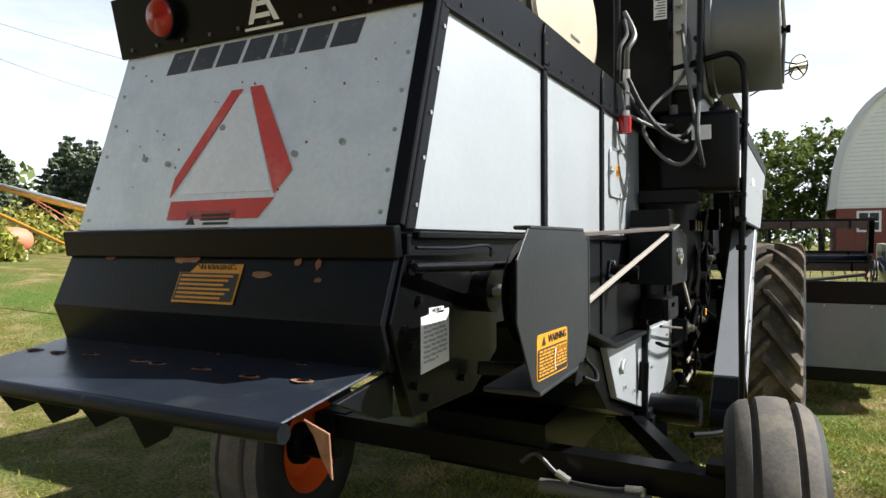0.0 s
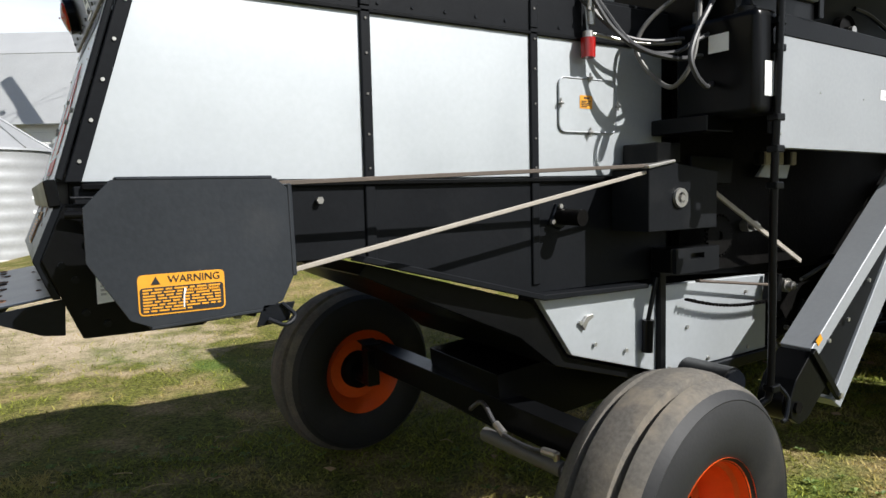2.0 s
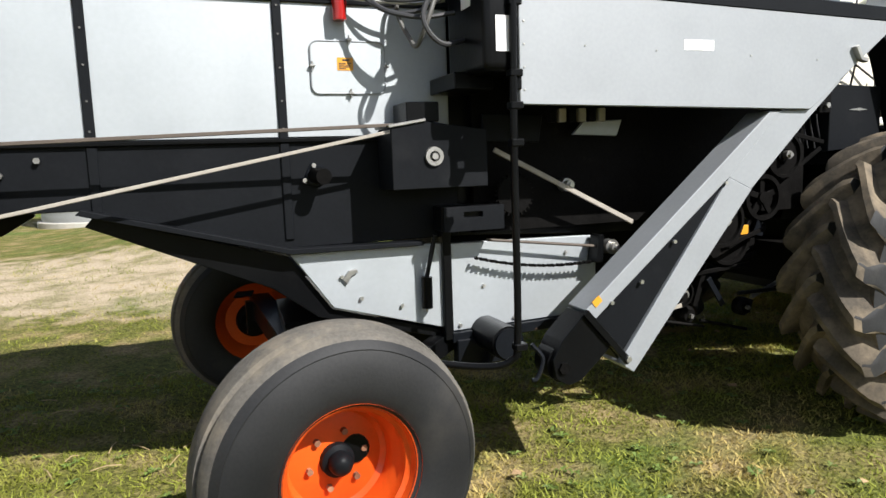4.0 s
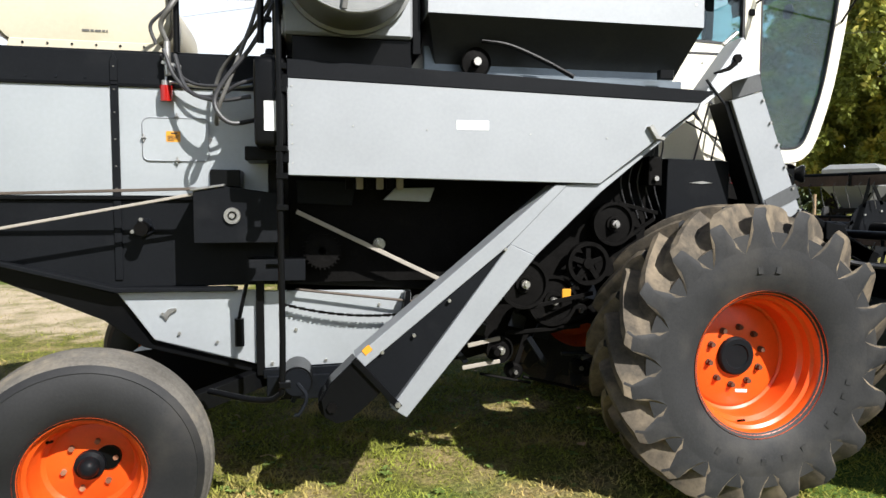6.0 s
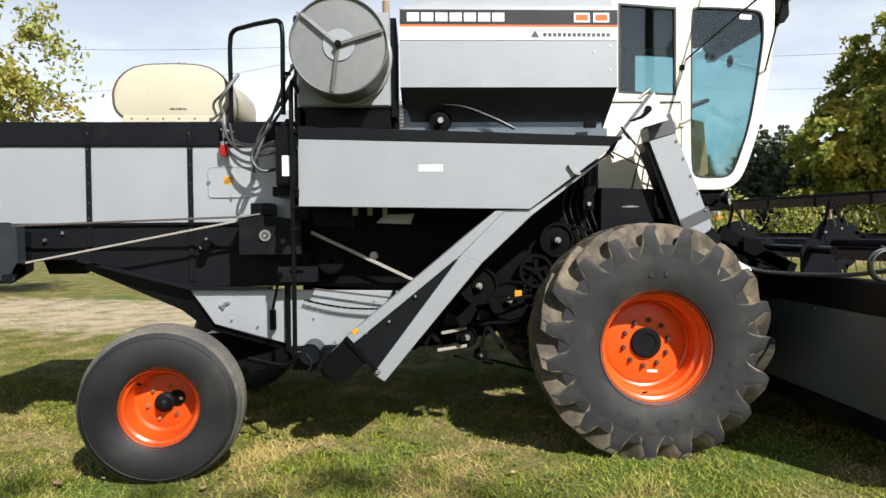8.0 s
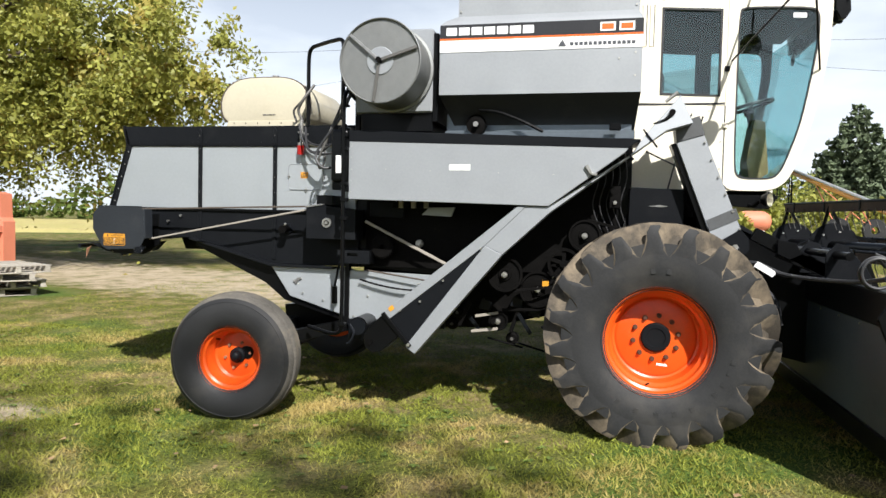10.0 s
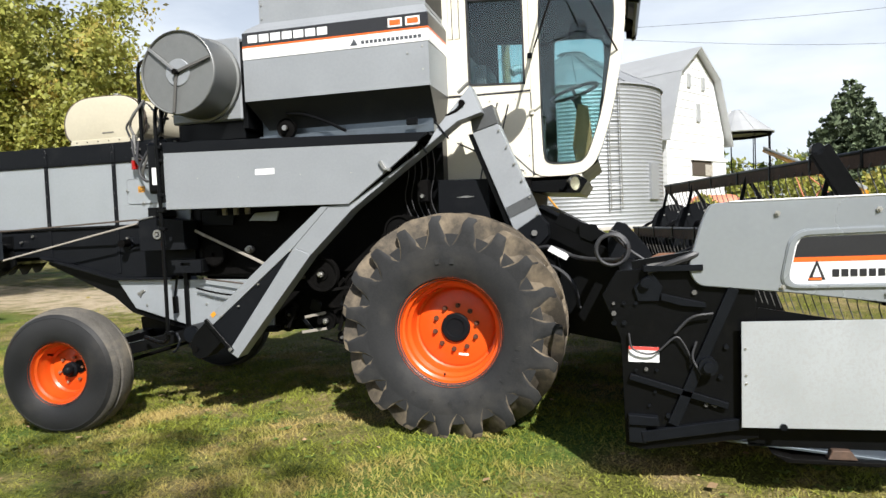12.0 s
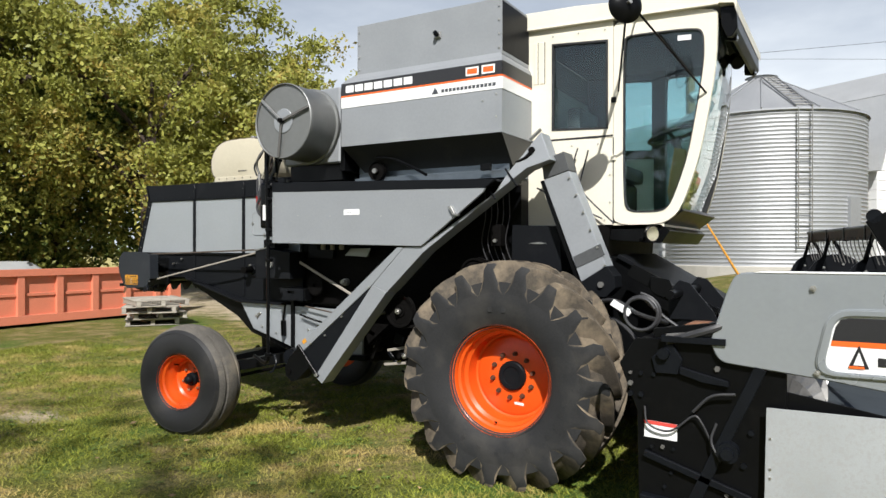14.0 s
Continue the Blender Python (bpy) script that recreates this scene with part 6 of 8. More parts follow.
    part("valve_block", box(3.44, 3.52, -0.16, -0.06, 1.58, 1.74), DARK_GREASE, combine)
    bolt_part((3.48, -0.16, 1.62), (0, -1, 0), combine, 0.015, 0.02, BARE)
    # second elevator down to the feeder
    ya, yb = -0.225, -0.06
    e = part("discharge_elevator", prism([(3.885, 2.045), (4.07, 2.10), (4.335, 1.445), (4.16, 1.335)], ya, yb), SILVER, combine, "silver discharge elevator")
    part("elevator_joint", prism([(3.87, 2.18), (4.035, 2.235), (4.072, 2.103), (3.888, 2.048)], ya - 0.006, yb), BAND_GREY, combine, "dark joint band")
    part("elevator_band", prism([(4.105, 1.505), (4.295, 1.595), (4.325, 1.52), (4.13, 1.43)], ya - 0.005, ya, w=0), BAND_GREY, combine, "dark band")
    part("elevator_foot", prism([(4.16, 1.335), (4.335, 1.445), (4.39, 1.38), (4.395, 1.30), (4.33, 1.235), (4.25, 1.235), (4.18, 1.28)], ya, yb), BLACK_SATIN, combine, "dark rounded elevator foot")
    # the leg's shaded rear side, put in as a black strip
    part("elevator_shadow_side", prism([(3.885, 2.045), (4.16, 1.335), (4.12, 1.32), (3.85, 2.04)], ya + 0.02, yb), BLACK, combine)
    for k in range(6):
        f = k / 5
        bolt_part((4.075 + 0.25 * f, ya - 0.002, 2.05 - 0.6 * f), (0, -1, 0), combine, 0.008, 0.012, BARE)
    bolt_part((4.30, ya, 1.32), (0, -1, 0), combine, 0.022, 0.02, BARE)
    # elevator head: tension slot
    hy = EY + 0.125
    part("tension_slot", prism([(3.715, 2.17), (3.785, 2.20), (3.825, 2.235), (3.845, 2.22), (3.805, 2.185), (3.735, 2.16)], hy - 0.016, hy + 0.02), DARK_GREASE, combine, "dark tension slot")
    bolt_part((3.84, hy + 0.01, 2.245), (0, -1, 0), combine, 0.024, 0.03, DARK_GREASE)
    part("tension_screw", rod((3.80, hy + 0.06, 2.33), (3.88, hy + 0.06, 2.395), 0.012), BARE, combine)
    part("head_seam", bar((3.65, EY + 0.095, 2.125), (3.745, EY + 0.075, 2.0), 0.012, 0.012, (0, 1, 0)), BLACK_SATIN, combine)
    part("head_seam", bar((3.545, EY + 0.062, 1.97), (3.59, EY + 0.055, 1.91), 0.012, 0.012, (0, 1, 0)), BLACK_SATIN, combine)
    for x, z in ((2.545, 1.262), (2.27, 1.02), (1.95, 0.785), (2.10, 0.86)):
        bolt_part((x, EY - 0.005, z), (0, -1, 0), combine, 0.009, 0.01)
    part("yellow_sticker", prism([(1.872, 0.772), (1.905, 0.798), (1.886, 0.823), (1.853, 0.797)], EY - 0.007, EY - 0.005, w=0), DECAL_YELLOW, combine, "small yellow sticker")
    bolt_part((1.715, EY - 0.008, 0.535), (0, -1, 0), combine, 0.026, 0.012, DARK_GREASE)
    part("boot_disc", rod((1.735, EY + 0.02, 0.545), (1.735, EY + 0.13, 0.545), 0.082, 24), BLACK, combine, "", True)
    bolt_part((2.02, EY - 0.02, 0.535), (0, -1, 0), combine, 0.014, 0.014, ZINC)
    part("hook", tube([(1.56, -0.47, 0.66), (1.60, -0.49, 0.60), (1.57, -0.5, 0.53), (1.545, -0.5, 0.52)], 0.009), BLACK_WORN, combine)
    # rear axle, bolster and steering gear
    part("rear_axle", bar((0.70, 1.48, 0.56), (0.78, -0.48, 0.50), 0.12, 0.12), BLACK, combine, "black rear axle beam")
    part("axle_plate", prism([(0.53, 1.20), (0.63, 1.20), (0.66, 1.36), (0.56, 1.36)], 0.655, 0.665, "z"), BLACK, combine)
    part("axle_post", bar((0.64, 1.36, 0.40), (0.64, 1.36, 0.60), 0.07, 0.07, (1, 0, 0)), BLACK, combine)
    part("axle_post", bar((0.80, -0.46, 0.36), (0.80, -0.46, 0.60), 0.10, 0.10, (1, 0, 0)), BLACK, combine)
    part("bolster", bar((0.72, 0.55, 0.56), (1.50, 0.50, 0.64), 0.62, 0.26), BLACK, combine, "black axle bolster")
    part("radius_arm", bar((0.86, -0.36, 0.48), (1.48, 0.1, 0.60), 0.07, 0.09), BLACK, combine)
    part("tie_rod", rod((0.95, -0.40, 0.40), (0.98, 1.2, 0.42), 0.016), DARK_GREASE, combine)
    cyl = part("steering_cylinder", rod((0.62, 0.24, 0.45), (0.64, -0.22, 0.445), 0.030, 16), HOSE_GREY, combine, "dusty steering cylinder", True)
    part("cylinder_rod", rod((0.64, -0.22, 0.445), (0.65, -0.31, 0.44), 0.016), BARE, cyl, "bright piston rod")
    part("rod_end", rod((0.65, -0.30, 0.44), (0.67, -0.46, 0.435), 0.022, 12), BLACK, cyl)
    part("axle_hose", tube([(0.60, 0.32, 0.54), (0.62, 0.26, 0.58), (0.62, 0.18, 0.52), (0.62, 0.12, 0.485), (0.62, -0.05, 0.48), (0.63, -0.14, 0.49)], 0.010), HOSE, combine, "", True)
    part("hose_fitting", rod((0.62, 0.165, 0.515), (0.62, 0.11, 0.487), 0.016, 10), BARE, combine)
    part("hose_fitting", rod((0.63, -0.12, 0.488), (0.635, -0.19, 0.492), 0.016, 10), BARE, combine)
    part("hose_elbow", rod((0.635, -0.19, 0.50), (0.635, -0.19, 0.45), 0.013, 10), BARE, combine)
    part("hub_spindle", rod((0.79, -0.50, 0.425), (0.79, -0.62, 0.425), 0.05, 16), BLACK, combine)
    part("hub_spindle", rod((0.66, 1.40, 0.425), (0.66, 1.62, 0.425), 0.05, 16), BLACK, combine)
    # feeder house down to the header
    part("feeder_house", prism([(3.9, 1.55), (4.30, 1.50), (5.0, 1.12), (5.0, 0.45), (4.5, 0.55), (3.9, 0.95)], 0.15, 1.15), BLACK, combine, "black feeder house")
    part("feeder_top", prism([(4.30, 1.50), (4.98, 1.13), (4.98, 1.15), (4.32, 1.525)], 0.12, 1.18), BLACK_SATIN, combine, "dark feeder house lid")


drive_details()

# ---------------------------------------------------------------- the header in front of the machine
HY0, HY1 = -1.44, 3.05
header = thing("grain_header", "black and silver grain header with a tined reel", "grain header")


def build_header():
    back = part("back_sheet", box(4.885, 4.90, HY0, HY1, 0.36, 0.94), SHEET_BLUE, header, "grey galvanised back sheet")
    for k in range(12):
        bolt_part((4.885, HY0 + 0.2 + 0.36 * k, 0.915), (-1, 0, 0), back, 0.008, 0.006)
    part("top_beam", box(4.865, 4.965, HY0, HY1, 0.94, 1.135, 0.008), BLACK, header, "black square top beam")
    part("lower_beam", box(4.87, 4.99, HY0, HY1, 0.24, 0.36, 0.006), BLACK, header, "black lower beam")
    part("floor_pan", prism([(4.90, 0.40), (5.2, 0.30), (6.15, 0.20), (6.15, 0.185), (5.2, 0.285), (4.90, 0.38)], HY0 + 0.02, HY1 - 0.02), SHEET_BLUE, header, "worn grey floor pan")
    part("cutter_bar", box(6.12, 6.20, HY0, HY1, 0.18, 0.215), DARK_GREASE, header, "dark cutter bar")
    part("auger_core", rod((5.36, HY0 + 0.06, 0.66), (5.36, HY1 - 0.06, 0.66), 0.15, 28), BLACK, header, "black cross auger", True)
    fl = bmesh.new()
    for sgn, ya, yb in ((1, HY0 + 0.08, 0.25), (-1, HY1 - 0.08, 1.05)):
        n = 90
        prev = None
        for k in range(n + 1):
            f = k / n
            a = sgn * f * 2 * math.pi * 3.2
            y = ya + (yb - ya) * f
            cur = [fl.verts.new((5.36 + r * math.cos(a), y, 0.66 + r * math.sin(a))) for r in (0.14, 0.265)]
            if prev:
                fl.faces.new((prev[0], prev[1], cur[1], cur[0]))
            prev = cur
    fobj = part("auger_flighting", fl, BARE, header, "bright worn flighting")
    mod = fobj.modifiers.new("thick", "SOLIDIFY")
    mod.thickness = 0.006
    # reel
    cx, cz, R = 5.54, 1.29, 0.40
    part("reel_tube", rod((cx, HY0 + 0.10, cz), (cx, HY1 - 0.10, cz), 0.055, 24), BLACK, header, "black reel tube", True)
    angles = [radians(a) for a in (97, 187, 277, 7)]
    for y in (HY0 + 0.14, -0.25, 0.95, 2.15, HY1 - 0.14):
        plate = part("reel_plate", rod((cx, y - 0.004, cz), (cx, y + 0.004, cz), 0.23, 36), BLACK_SATIN, header, "black bolted reel plate")
        for a in angles:
            for s_ in (-0.22, 0.22):
                p = Vector((cx + 0.2 * math.cos(a + s_ * 2), y, cz + 0.2 * math.sin(a + s_ * 2)))
                q = Vector((cx + R * math.cos(a), y, cz + R * math.sin(a)))
                part("reel_arm", bar(p, q, 0.03, 0.008, (0, 1, 0)), BLACK, plate)
        for k in range(6):
            a = k * math.pi / 3 + 0.2
            bolt_part((cx + 0.15 * math.cos(a), y - 0.004, cz + 0.15 * math.sin(a)), (0, -1, 0), plate, 0.010, 0.010)
    rnd = random.Random(8)
    tine_meshes = []
    for k in range(4):
        j, t = rnd.uniform(-0.014, 0.014), bmesh.new()
        tube([(-0.015, 0, -0.03), (-0.025, 0.01, -0.07), (-0.01, j, -0.14), (0.02, j, -0.235)], 0.0038, 5, 3, into=t)
        me = bpy.data.meshes.new("reel_tine")
        t.to_mesh(me)
        t.free()
        me.materials.append(HOSE_GREY)
        tine_meshes.append(me)
    for a in angles:
        bx, bz = cx + R * math.cos(a), cz + R * math.sin(a)
        slat = part("reel_bat", box(bx - 0.012, bx + 0.012, HY0 + 0.08, HY1 - 0.08, bz - 0.055, bz + 0.03, 0.002), RUST_BROWN, header, "brown weathered reel bat")
        part("bat_tube", rod((bx, HY0 + 0.05, bz + 0.035), (bx, HY1 - 0.05, bz + 0.035), 0.016, 10), BLACK, slat)
        y, k = HY0 + 0.14, 0
        while y < HY1 - 0.12:
            tine = new("reel_tine", tine_meshes[k % 4])
            tine.parent, tine.location = slat, (bx, y, bz)
            y, k = y + 0.105, k + 1
        for k in range(8):
            yy = HY0 + 0.3 + 0.56 * k
            part("bat_clamp", box(bx - 0.02, bx + 0.02, yy - 0.012, yy + 0.012, bz - 0.06, bz + 0.05), BLACK, slat)
    for y in (HY0 + 0.06, HY1 - 0.06):
        part("reel_support", bar((4.93, y, 1.14), (6.0, y, 1.30), 0.05, 0.08), BLACK, header, "black reel support arm")
    # the reel hangs askew: its near end stands further forward
    for ob in header.children_recursive:
        if ob.name.startswith("reel_tine"):
            ob.location.x += 0.24 * (2.6 - ob.location.y)
        elif ob.name.startswith(("reel_tube", "reel_plate", "reel_arm", "reel_bat", "bat_")) or (ob.parent and ob.parent.name.startswith("reel_plate")):
            for vert in ob.data.vertices:
                vert.co.x += 0.24 * (2.6 - vert.co.y)
    part("reel_bracket", bar((5.83, -1.30, 1.70), (6.0, -1.30, 1.40), 0.05, 0.095, (1, 0, 0)), BLACK, header, "black slanted reel bracket")
    part("bracket_cap", rod((5.82, -1.325, 1.70), (5.82, -1.275, 1.70), 0.03, 16), BLACK_WORN, header)
    part("far_end_sheet", prism([(4.87, 0.24), (4.87, 1.14), (5.3, 1.30), (6.3, 1.1), (6.6, 0.3), (6.2, 0.2)], HY1, HY1 + 0.02), BLACK, header, "black far end sheet")
    part("end_sheet", prism([(4.87, 0.24), (4.86, 0.79), (4.775, 1.01), (4.85, 1.135), (5.27, 1.155), (5.50, 1.02), (5.50, 0.30), (4.96, 0.22)], HY0 - 0.005, HY0 + 0.02), BLACK, header, "black header end sheet")
    part("inner_end_sheet", prism([(5.45, 0.95), (6.9, 0.70), (6.9, 0.25), (5.45, 0.25)], HY0 + 0.02, HY0 + 0.03), BLACK, header)


RUST_BROWN = make_mat("rusty_brown_bat", (0.085, 0.052, 0.036), 0.75, 0.0, 0.3, 8.0, 60, 0.1, (0.15, 0.085, 0.055), 0.52, 6.0, 0.2)
build_header()


def divider():
    y = -1.475
    pts = [(5.19, 1.17), (5.262, 1.40), (5.30, 1.487), (6.95, 1.492), (7.0, 0.85), (6.18, 0.975), (5.64, 1.045), (5.23, 1.085)]
    cover = part("divider_cover", prism(fillet(pts, 0.075, 6), y, y + 0.06, w=0.010), SILVER_GLOSS, header, "glossy silver divider cover with a stripe")
    cover.location.z = -0.03
    part("cover_edge", prism([(5.37, 1.488), (5.42, 1.494), (6.92, 1.498), (6.92, 1.490), (5.42, 1.485)], y - 0.004, y + 0.06), DECAL_WHITE, cover)
    # raised ridge round the sticker field
    ridge_o = fillet([(5.595, 1.062), (5.655, 1.345), (6.96, 1.358), (6.96, 1.058)], 0.085, 6)
    ridge_i = fillet([(5.636, 1.085), (5.682, 1.312), (6.94, 1.328), (6.94, 1.085)], 0.06, 6)
    ridge = ring_prism(ridge_o, ridge_i, y - 0.014, y + 0.004)
    bmesh.ops.bevel(ridge, geom=[ed for ed in ridge.edges if all(v.co.y < y - 0.01 for v in ed.verts)], offset=0.009, segments=2, affect="EDGES", clamp_overlap=True)
    part("cover_ridge", ridge, SILVER_GLOSS, cover, "smooth raised border", True)
    part("sticker_field", prism(ridge_i, y - 0.002, y + 0.001, w=0), DECAL_WHITE, cover, "white sticker field")
    part("sticker_stripe", prism([(5.668, 1.212), (5.682, 1.272), (5.70, 1.300), (5.73, 1.308), (6.93, 1.318), (6.93, 1.215)], y - 0.0035, y - 0.002, w=0), DECAL_BLACK, cover, "black stripe")
    part("sticker_stripe", prism([(5.663, 1.19), (5.668, 1.212), (6.93, 1.215), (6.93, 1.193)], y - 0.0035, y - 0.002, w=0), DECAL_ORANGE, cover, "orange stripe")
    part("triangle_mark", prism([(5.725, 1.105), (5.80, 1.105), (5.765, 1.20)], y - 0.005, y - 0.0035, w=0), DECAL_BLACK, cover, "orange and black triangle mark")
    part("triangle_core", prism([(5.745, 1.118), (5.782, 1.118), (5.764, 1.172)], y - 0.0065, y - 0.005, w=0), DECAL_WHITE, cover)
    part("triangle_core", prism([(5.728, 1.104), (5.785, 1.104), (5.782, 1.114), (5.73, 1.114)], y - 0.008, y - 0.0065, w=0), DECAL_ORANGE, cover)
    block_letters(14, 5.825, 6.36, 1.118, 1.153, 0.0, lambda n, p, m: part(n, prism(p, y - 0.0035, y - 0.005, w=0), m, cover), DECAL_BLACK, 0.24)
    for x, z in ((5.60, 1.425), (6.03, 1.425), (5.615, 1.072), (6.06, 1.035), (6.5, 1.43)):
        bolt_part((x, y, z), (0, -1, 0), cover, 0.014, 0.010)
        bolt_part((x, y - 0.010, z), (0, -1, 0), cover, 0.006, 0.010)
    panel = part("lower_shield", prism([(5.415, 0.365), (5.425, 0.88), (7.0, 0.90), (7.0, 0.385)], -1.50, -1.494, w=0.001), SPANGLE, header, "spangled galvanised lower shield")
    part("shield_hook", rod((5.60, -1.515, 0.375), (5.60, -1.49, 0.375), 0.016, 12), BLACK_WORN, panel)
    for x, z in ((5.44, 0.62), (5.44, 0.58), (5.44, 0.75), (6.1, 0.42), (6.15, 0.42)):
        bolt_part((x, -1.50, z), (0, -1, 0), panel, 0.006, 0.005)
    part("skid", prism([(5.55, 0.235), (5.62, 0.19), (6.1, 0.185), (6.25, 0.24), (6.1, 0.205), (5.65, 0.21)], -1.47, -1.33), DARK_GREASE, header, "worn dark steel skid")
    part("skid_bracket", prism([(5.80, 0.21), (5.93, 0.21), (5.90, 0.255), (5.82, 0.255)], -1.46, -1.40), RUST_BROWN, header)


SILVER_GLOSS = make_mat("glossy_silver_gelcoat", (0.33, 0.355, 0.375), 0.28, 0.45, 0.04, 2.5, 40, 0.01, (0.28, 0.305, 0.325), 0.52, 2.0, 0.3)
divider()


def header_end_fittings():
    y = HY0 - 0.005
    for a, b, w_, d_ in (((5.40, 1.04), (5.10, 0.36), 0.02, 0.05), ((4.90, 0.60), (5.36, 0.46), 0.02, 0.03), ((4.95, 0.295), (5.42, 0.375), 0.03, 0.055), ((4.98, 1.145), (5.26, 1.145), 0.05, 0.03)):
        part("end_strut", bar((a[0], y - 0.02, a[1]), (b[0], y - 0.02, b[1]), w_, d_), BLACK_WORN, header, "black strut")
    part("end_step", prism([(4.885, 0.41), (5.03, 0.40), (5.035, 0.355), (4.885, 0.36)], y - 0.05, y), BLACK_WORN, header, "worn black foot bracket")
    part("end_step", prism([(4.885, 0.355), (4.97, 0.355), (4.97, 0.26), (4.885, 0.265)], y - 0.03, y), BLACK_WORN, header)
    part("danger_label", prism([(4.895, 0.672), (5.045, 0.668), (5.045, 0.745), (4.895, 0.752)], y, y - 0.002, w=0), DECAL_WHITE, header, "white label with a red strip")
    part("danger_strip", prism([(4.895, 0.735), (5.045, 0.728), (5.045, 0.745), (4.895, 0.752)], y - 0.002, y - 0.0035, w=0), DECAL_RED, header)
    plate = part("drive_plate", prism([(4.93, 1.05), (5.02, 1.13), (5.07, 1.05), (5.05, 0.98), (4.95, 0.98)], y - 0.02, y), BLACK_WORN, header)
    part("pivot_cap", rod((4.99, y - 0.02, 1.075), (4.99, y - 0.05, 1.075), 0.026, 16), BLACK_WORN, header, "worn pivot cap", True)
    rnd = random.Random(21)
    for x, z in ((4.83, 0.97), (4.83, 0.92), (4.83, 0.87), (4.88, 0.97), (4.94, 0.97), (4.88, 0.87), (4.93, 0.63), (4.98, 0.635), (5.03, 0.63), (5.12, 0.44), (5.08, 0.40), (5.26, 0.46), (5.30, 0.46), (4.99, 0.45), (5.22, 1.02), (5.33, 0.60), (4.95, 0.31), (5.02, 0.52), (5.36, 0.75)):
        bolt_part((x, y, z), (0, -1, 0), header, rnd.choice((0.008, 0.010, 0.013)), 0.014, rnd.choice((BLACK_WORN, BLACK_WORN, BLACK_WORN, HOSE_GREY)))
    m = part("valve_motor", rod((5.27, y, 0.66), (5.27, y - 0.06, 0.66), 0.045, 20), BLACK_WORN, header, "black hydraulic motor", True)
    part("motor_cap", rod((5.27, y - 0.06, 0.66), (5.27, y - 0.085, 0.66), 0.026, 14), BLACK_WORN, m)
    part("link_bar", prism([(5.06, 1.02), (5.18, 0.99), (5.27, 0.97), (5.27, 0.945), (5.16, 0.955), (5.06, 0.985)], y - 0.03, y - 0.01), BLACK_WORN, header, "worn black link bar")
    for pts, r, mat in (
        ([(4.90, y - 0.02, 0.82), (4.92, y - 0.03, 0.74), (5.02, y - 0.03, 0.72), (5.12, y - 0.03, 0.80), (5.16, y - 0.03, 0.77), (5.20, y - 0.02, 0.68)], 0.005, HOSE),
        ([(5.12, y - 0.03, 0.82), (5.2, y - 0.04, 0.90), (5.3, y - 0.04, 0.92)], 0.007, HOSE),
        ([(5.22, y - 0.03, 0.78), (5.20, y - 0.04, 0.70), (5.24, y - 0.05, 0.62)], 0.006, HOSE),
        ([(5.0, y - 0.02, 1.13), (5.2, y - 0.03, 1.20), (5.33, y + 0.05, 1.25), (5.5, y + 0.1, 1.33)], 0.018, HOSE),
        ([(5.0, y - 0.01, 1.15), (5.2, y + 0.0, 1.18), (5.4, y + 0.06, 1.24)], 0.016, HOSE_GREY),
    ):
        part("hose", tube(pts, r), mat, header, "hydraulic hose", True)
    coil = bmesh.new()
    turns = []
    for k in range(23):
        a = 2 * math.pi * k / 10 + 0.4
        turns.append((4.83 + (0.078 + 0.0006 * k) * math.cos(a), -1.28 + 0.0022 * k, 1.235 + (0.078 + 0.0006 * k) * math.sin(a)))
    tube(turns + [(5.0, -1.20, 1.17), (5.12, -1.22, 1.185), (5.3, -1.25, 1.26)], 0.0085, 8, 3, into=coil)
    part("hose_coil", coil, HOSE, header, "coiled dark hydraulic hose", True)
    for y2 in (-0.50, 0.10):
        part("beam_gusset", prism([(4.80, 1.14), (5.08, 1.14), (5.05, 1.20), (4.92, 1.36), (4.86, 1.375), (4.80, 1.30)], y2, y2 + 0.018), BLACK_SATIN, header, "black gusset plate on the beam")
    part("beam_pipe", rod((4.86, -0.75, 1.30), (4.86, 0.45, 1.30), 0.026, 14), BLACK, header, "", True)
    part("rusty_disc", lathe([(0.0, 0.02), (0.05, 0.025), (0.11, 0.0), (0.115, 0.004), (0.05, 0.035), (0.0, 0.03)], (5.12, -1.20, 1.17), 28, "z"), RUST, header, "rusty steel disc", True)
    for pts in ([(4.45, 1.42), (4.75, 1.30), (4.95, 1.16)], [(4.62, 1.30), (4.85, 1.22), (5.0, 1.14)]):
        part("lift_link", bar((pts[0][0], -0.05, pts[0][1]), (pts[-1][0], -0.05, pts[-1][1]), 0.05, 0.09), BLACK, header, "black lift link")
    part("pivot_plate", prism([(4.60, 1.38), (4.72, 1.36), (4.76, 1.28), (4.68, 1.24), (4.60, 1.28)], -0.12, -0.10), BLACK, header)
    part("reflector", prism([(4.40, 1.20), (4.52, 1.13), (4.545, 1.165), (4.425, 1.235)], -0.36, -0.35, w=0), DECAL_WHITE, header, "white reflector")
    part("reflector_arm", bar((4.45, -0.33, 1.17), (4.45, -0.05, 1.0), 0.02, 0.04), BLACK, header)
    for pts in ([(4.2, -0.18, 1.1), (4.4, -0.28, 1.1), (4.55, -0.3, 0.98), (4.6, -0.3, 0.8)], [(4.25, -0.2, 1.2), (4.42, -0.3, 1.22), (4.6, -0.4, 1.15), (4.85, -0.8, 1.15), (4.9, -1.2, 1.2)]):
        part("hose", tube(pts, 0.014), HOSE, header, "", True)


header_end_fittings()

# ---------------------------------------------------------------- buildings and yard things


def ground_at(x, y):
    return float(ground_height(np.array(float(x)), np.array(float(y))))


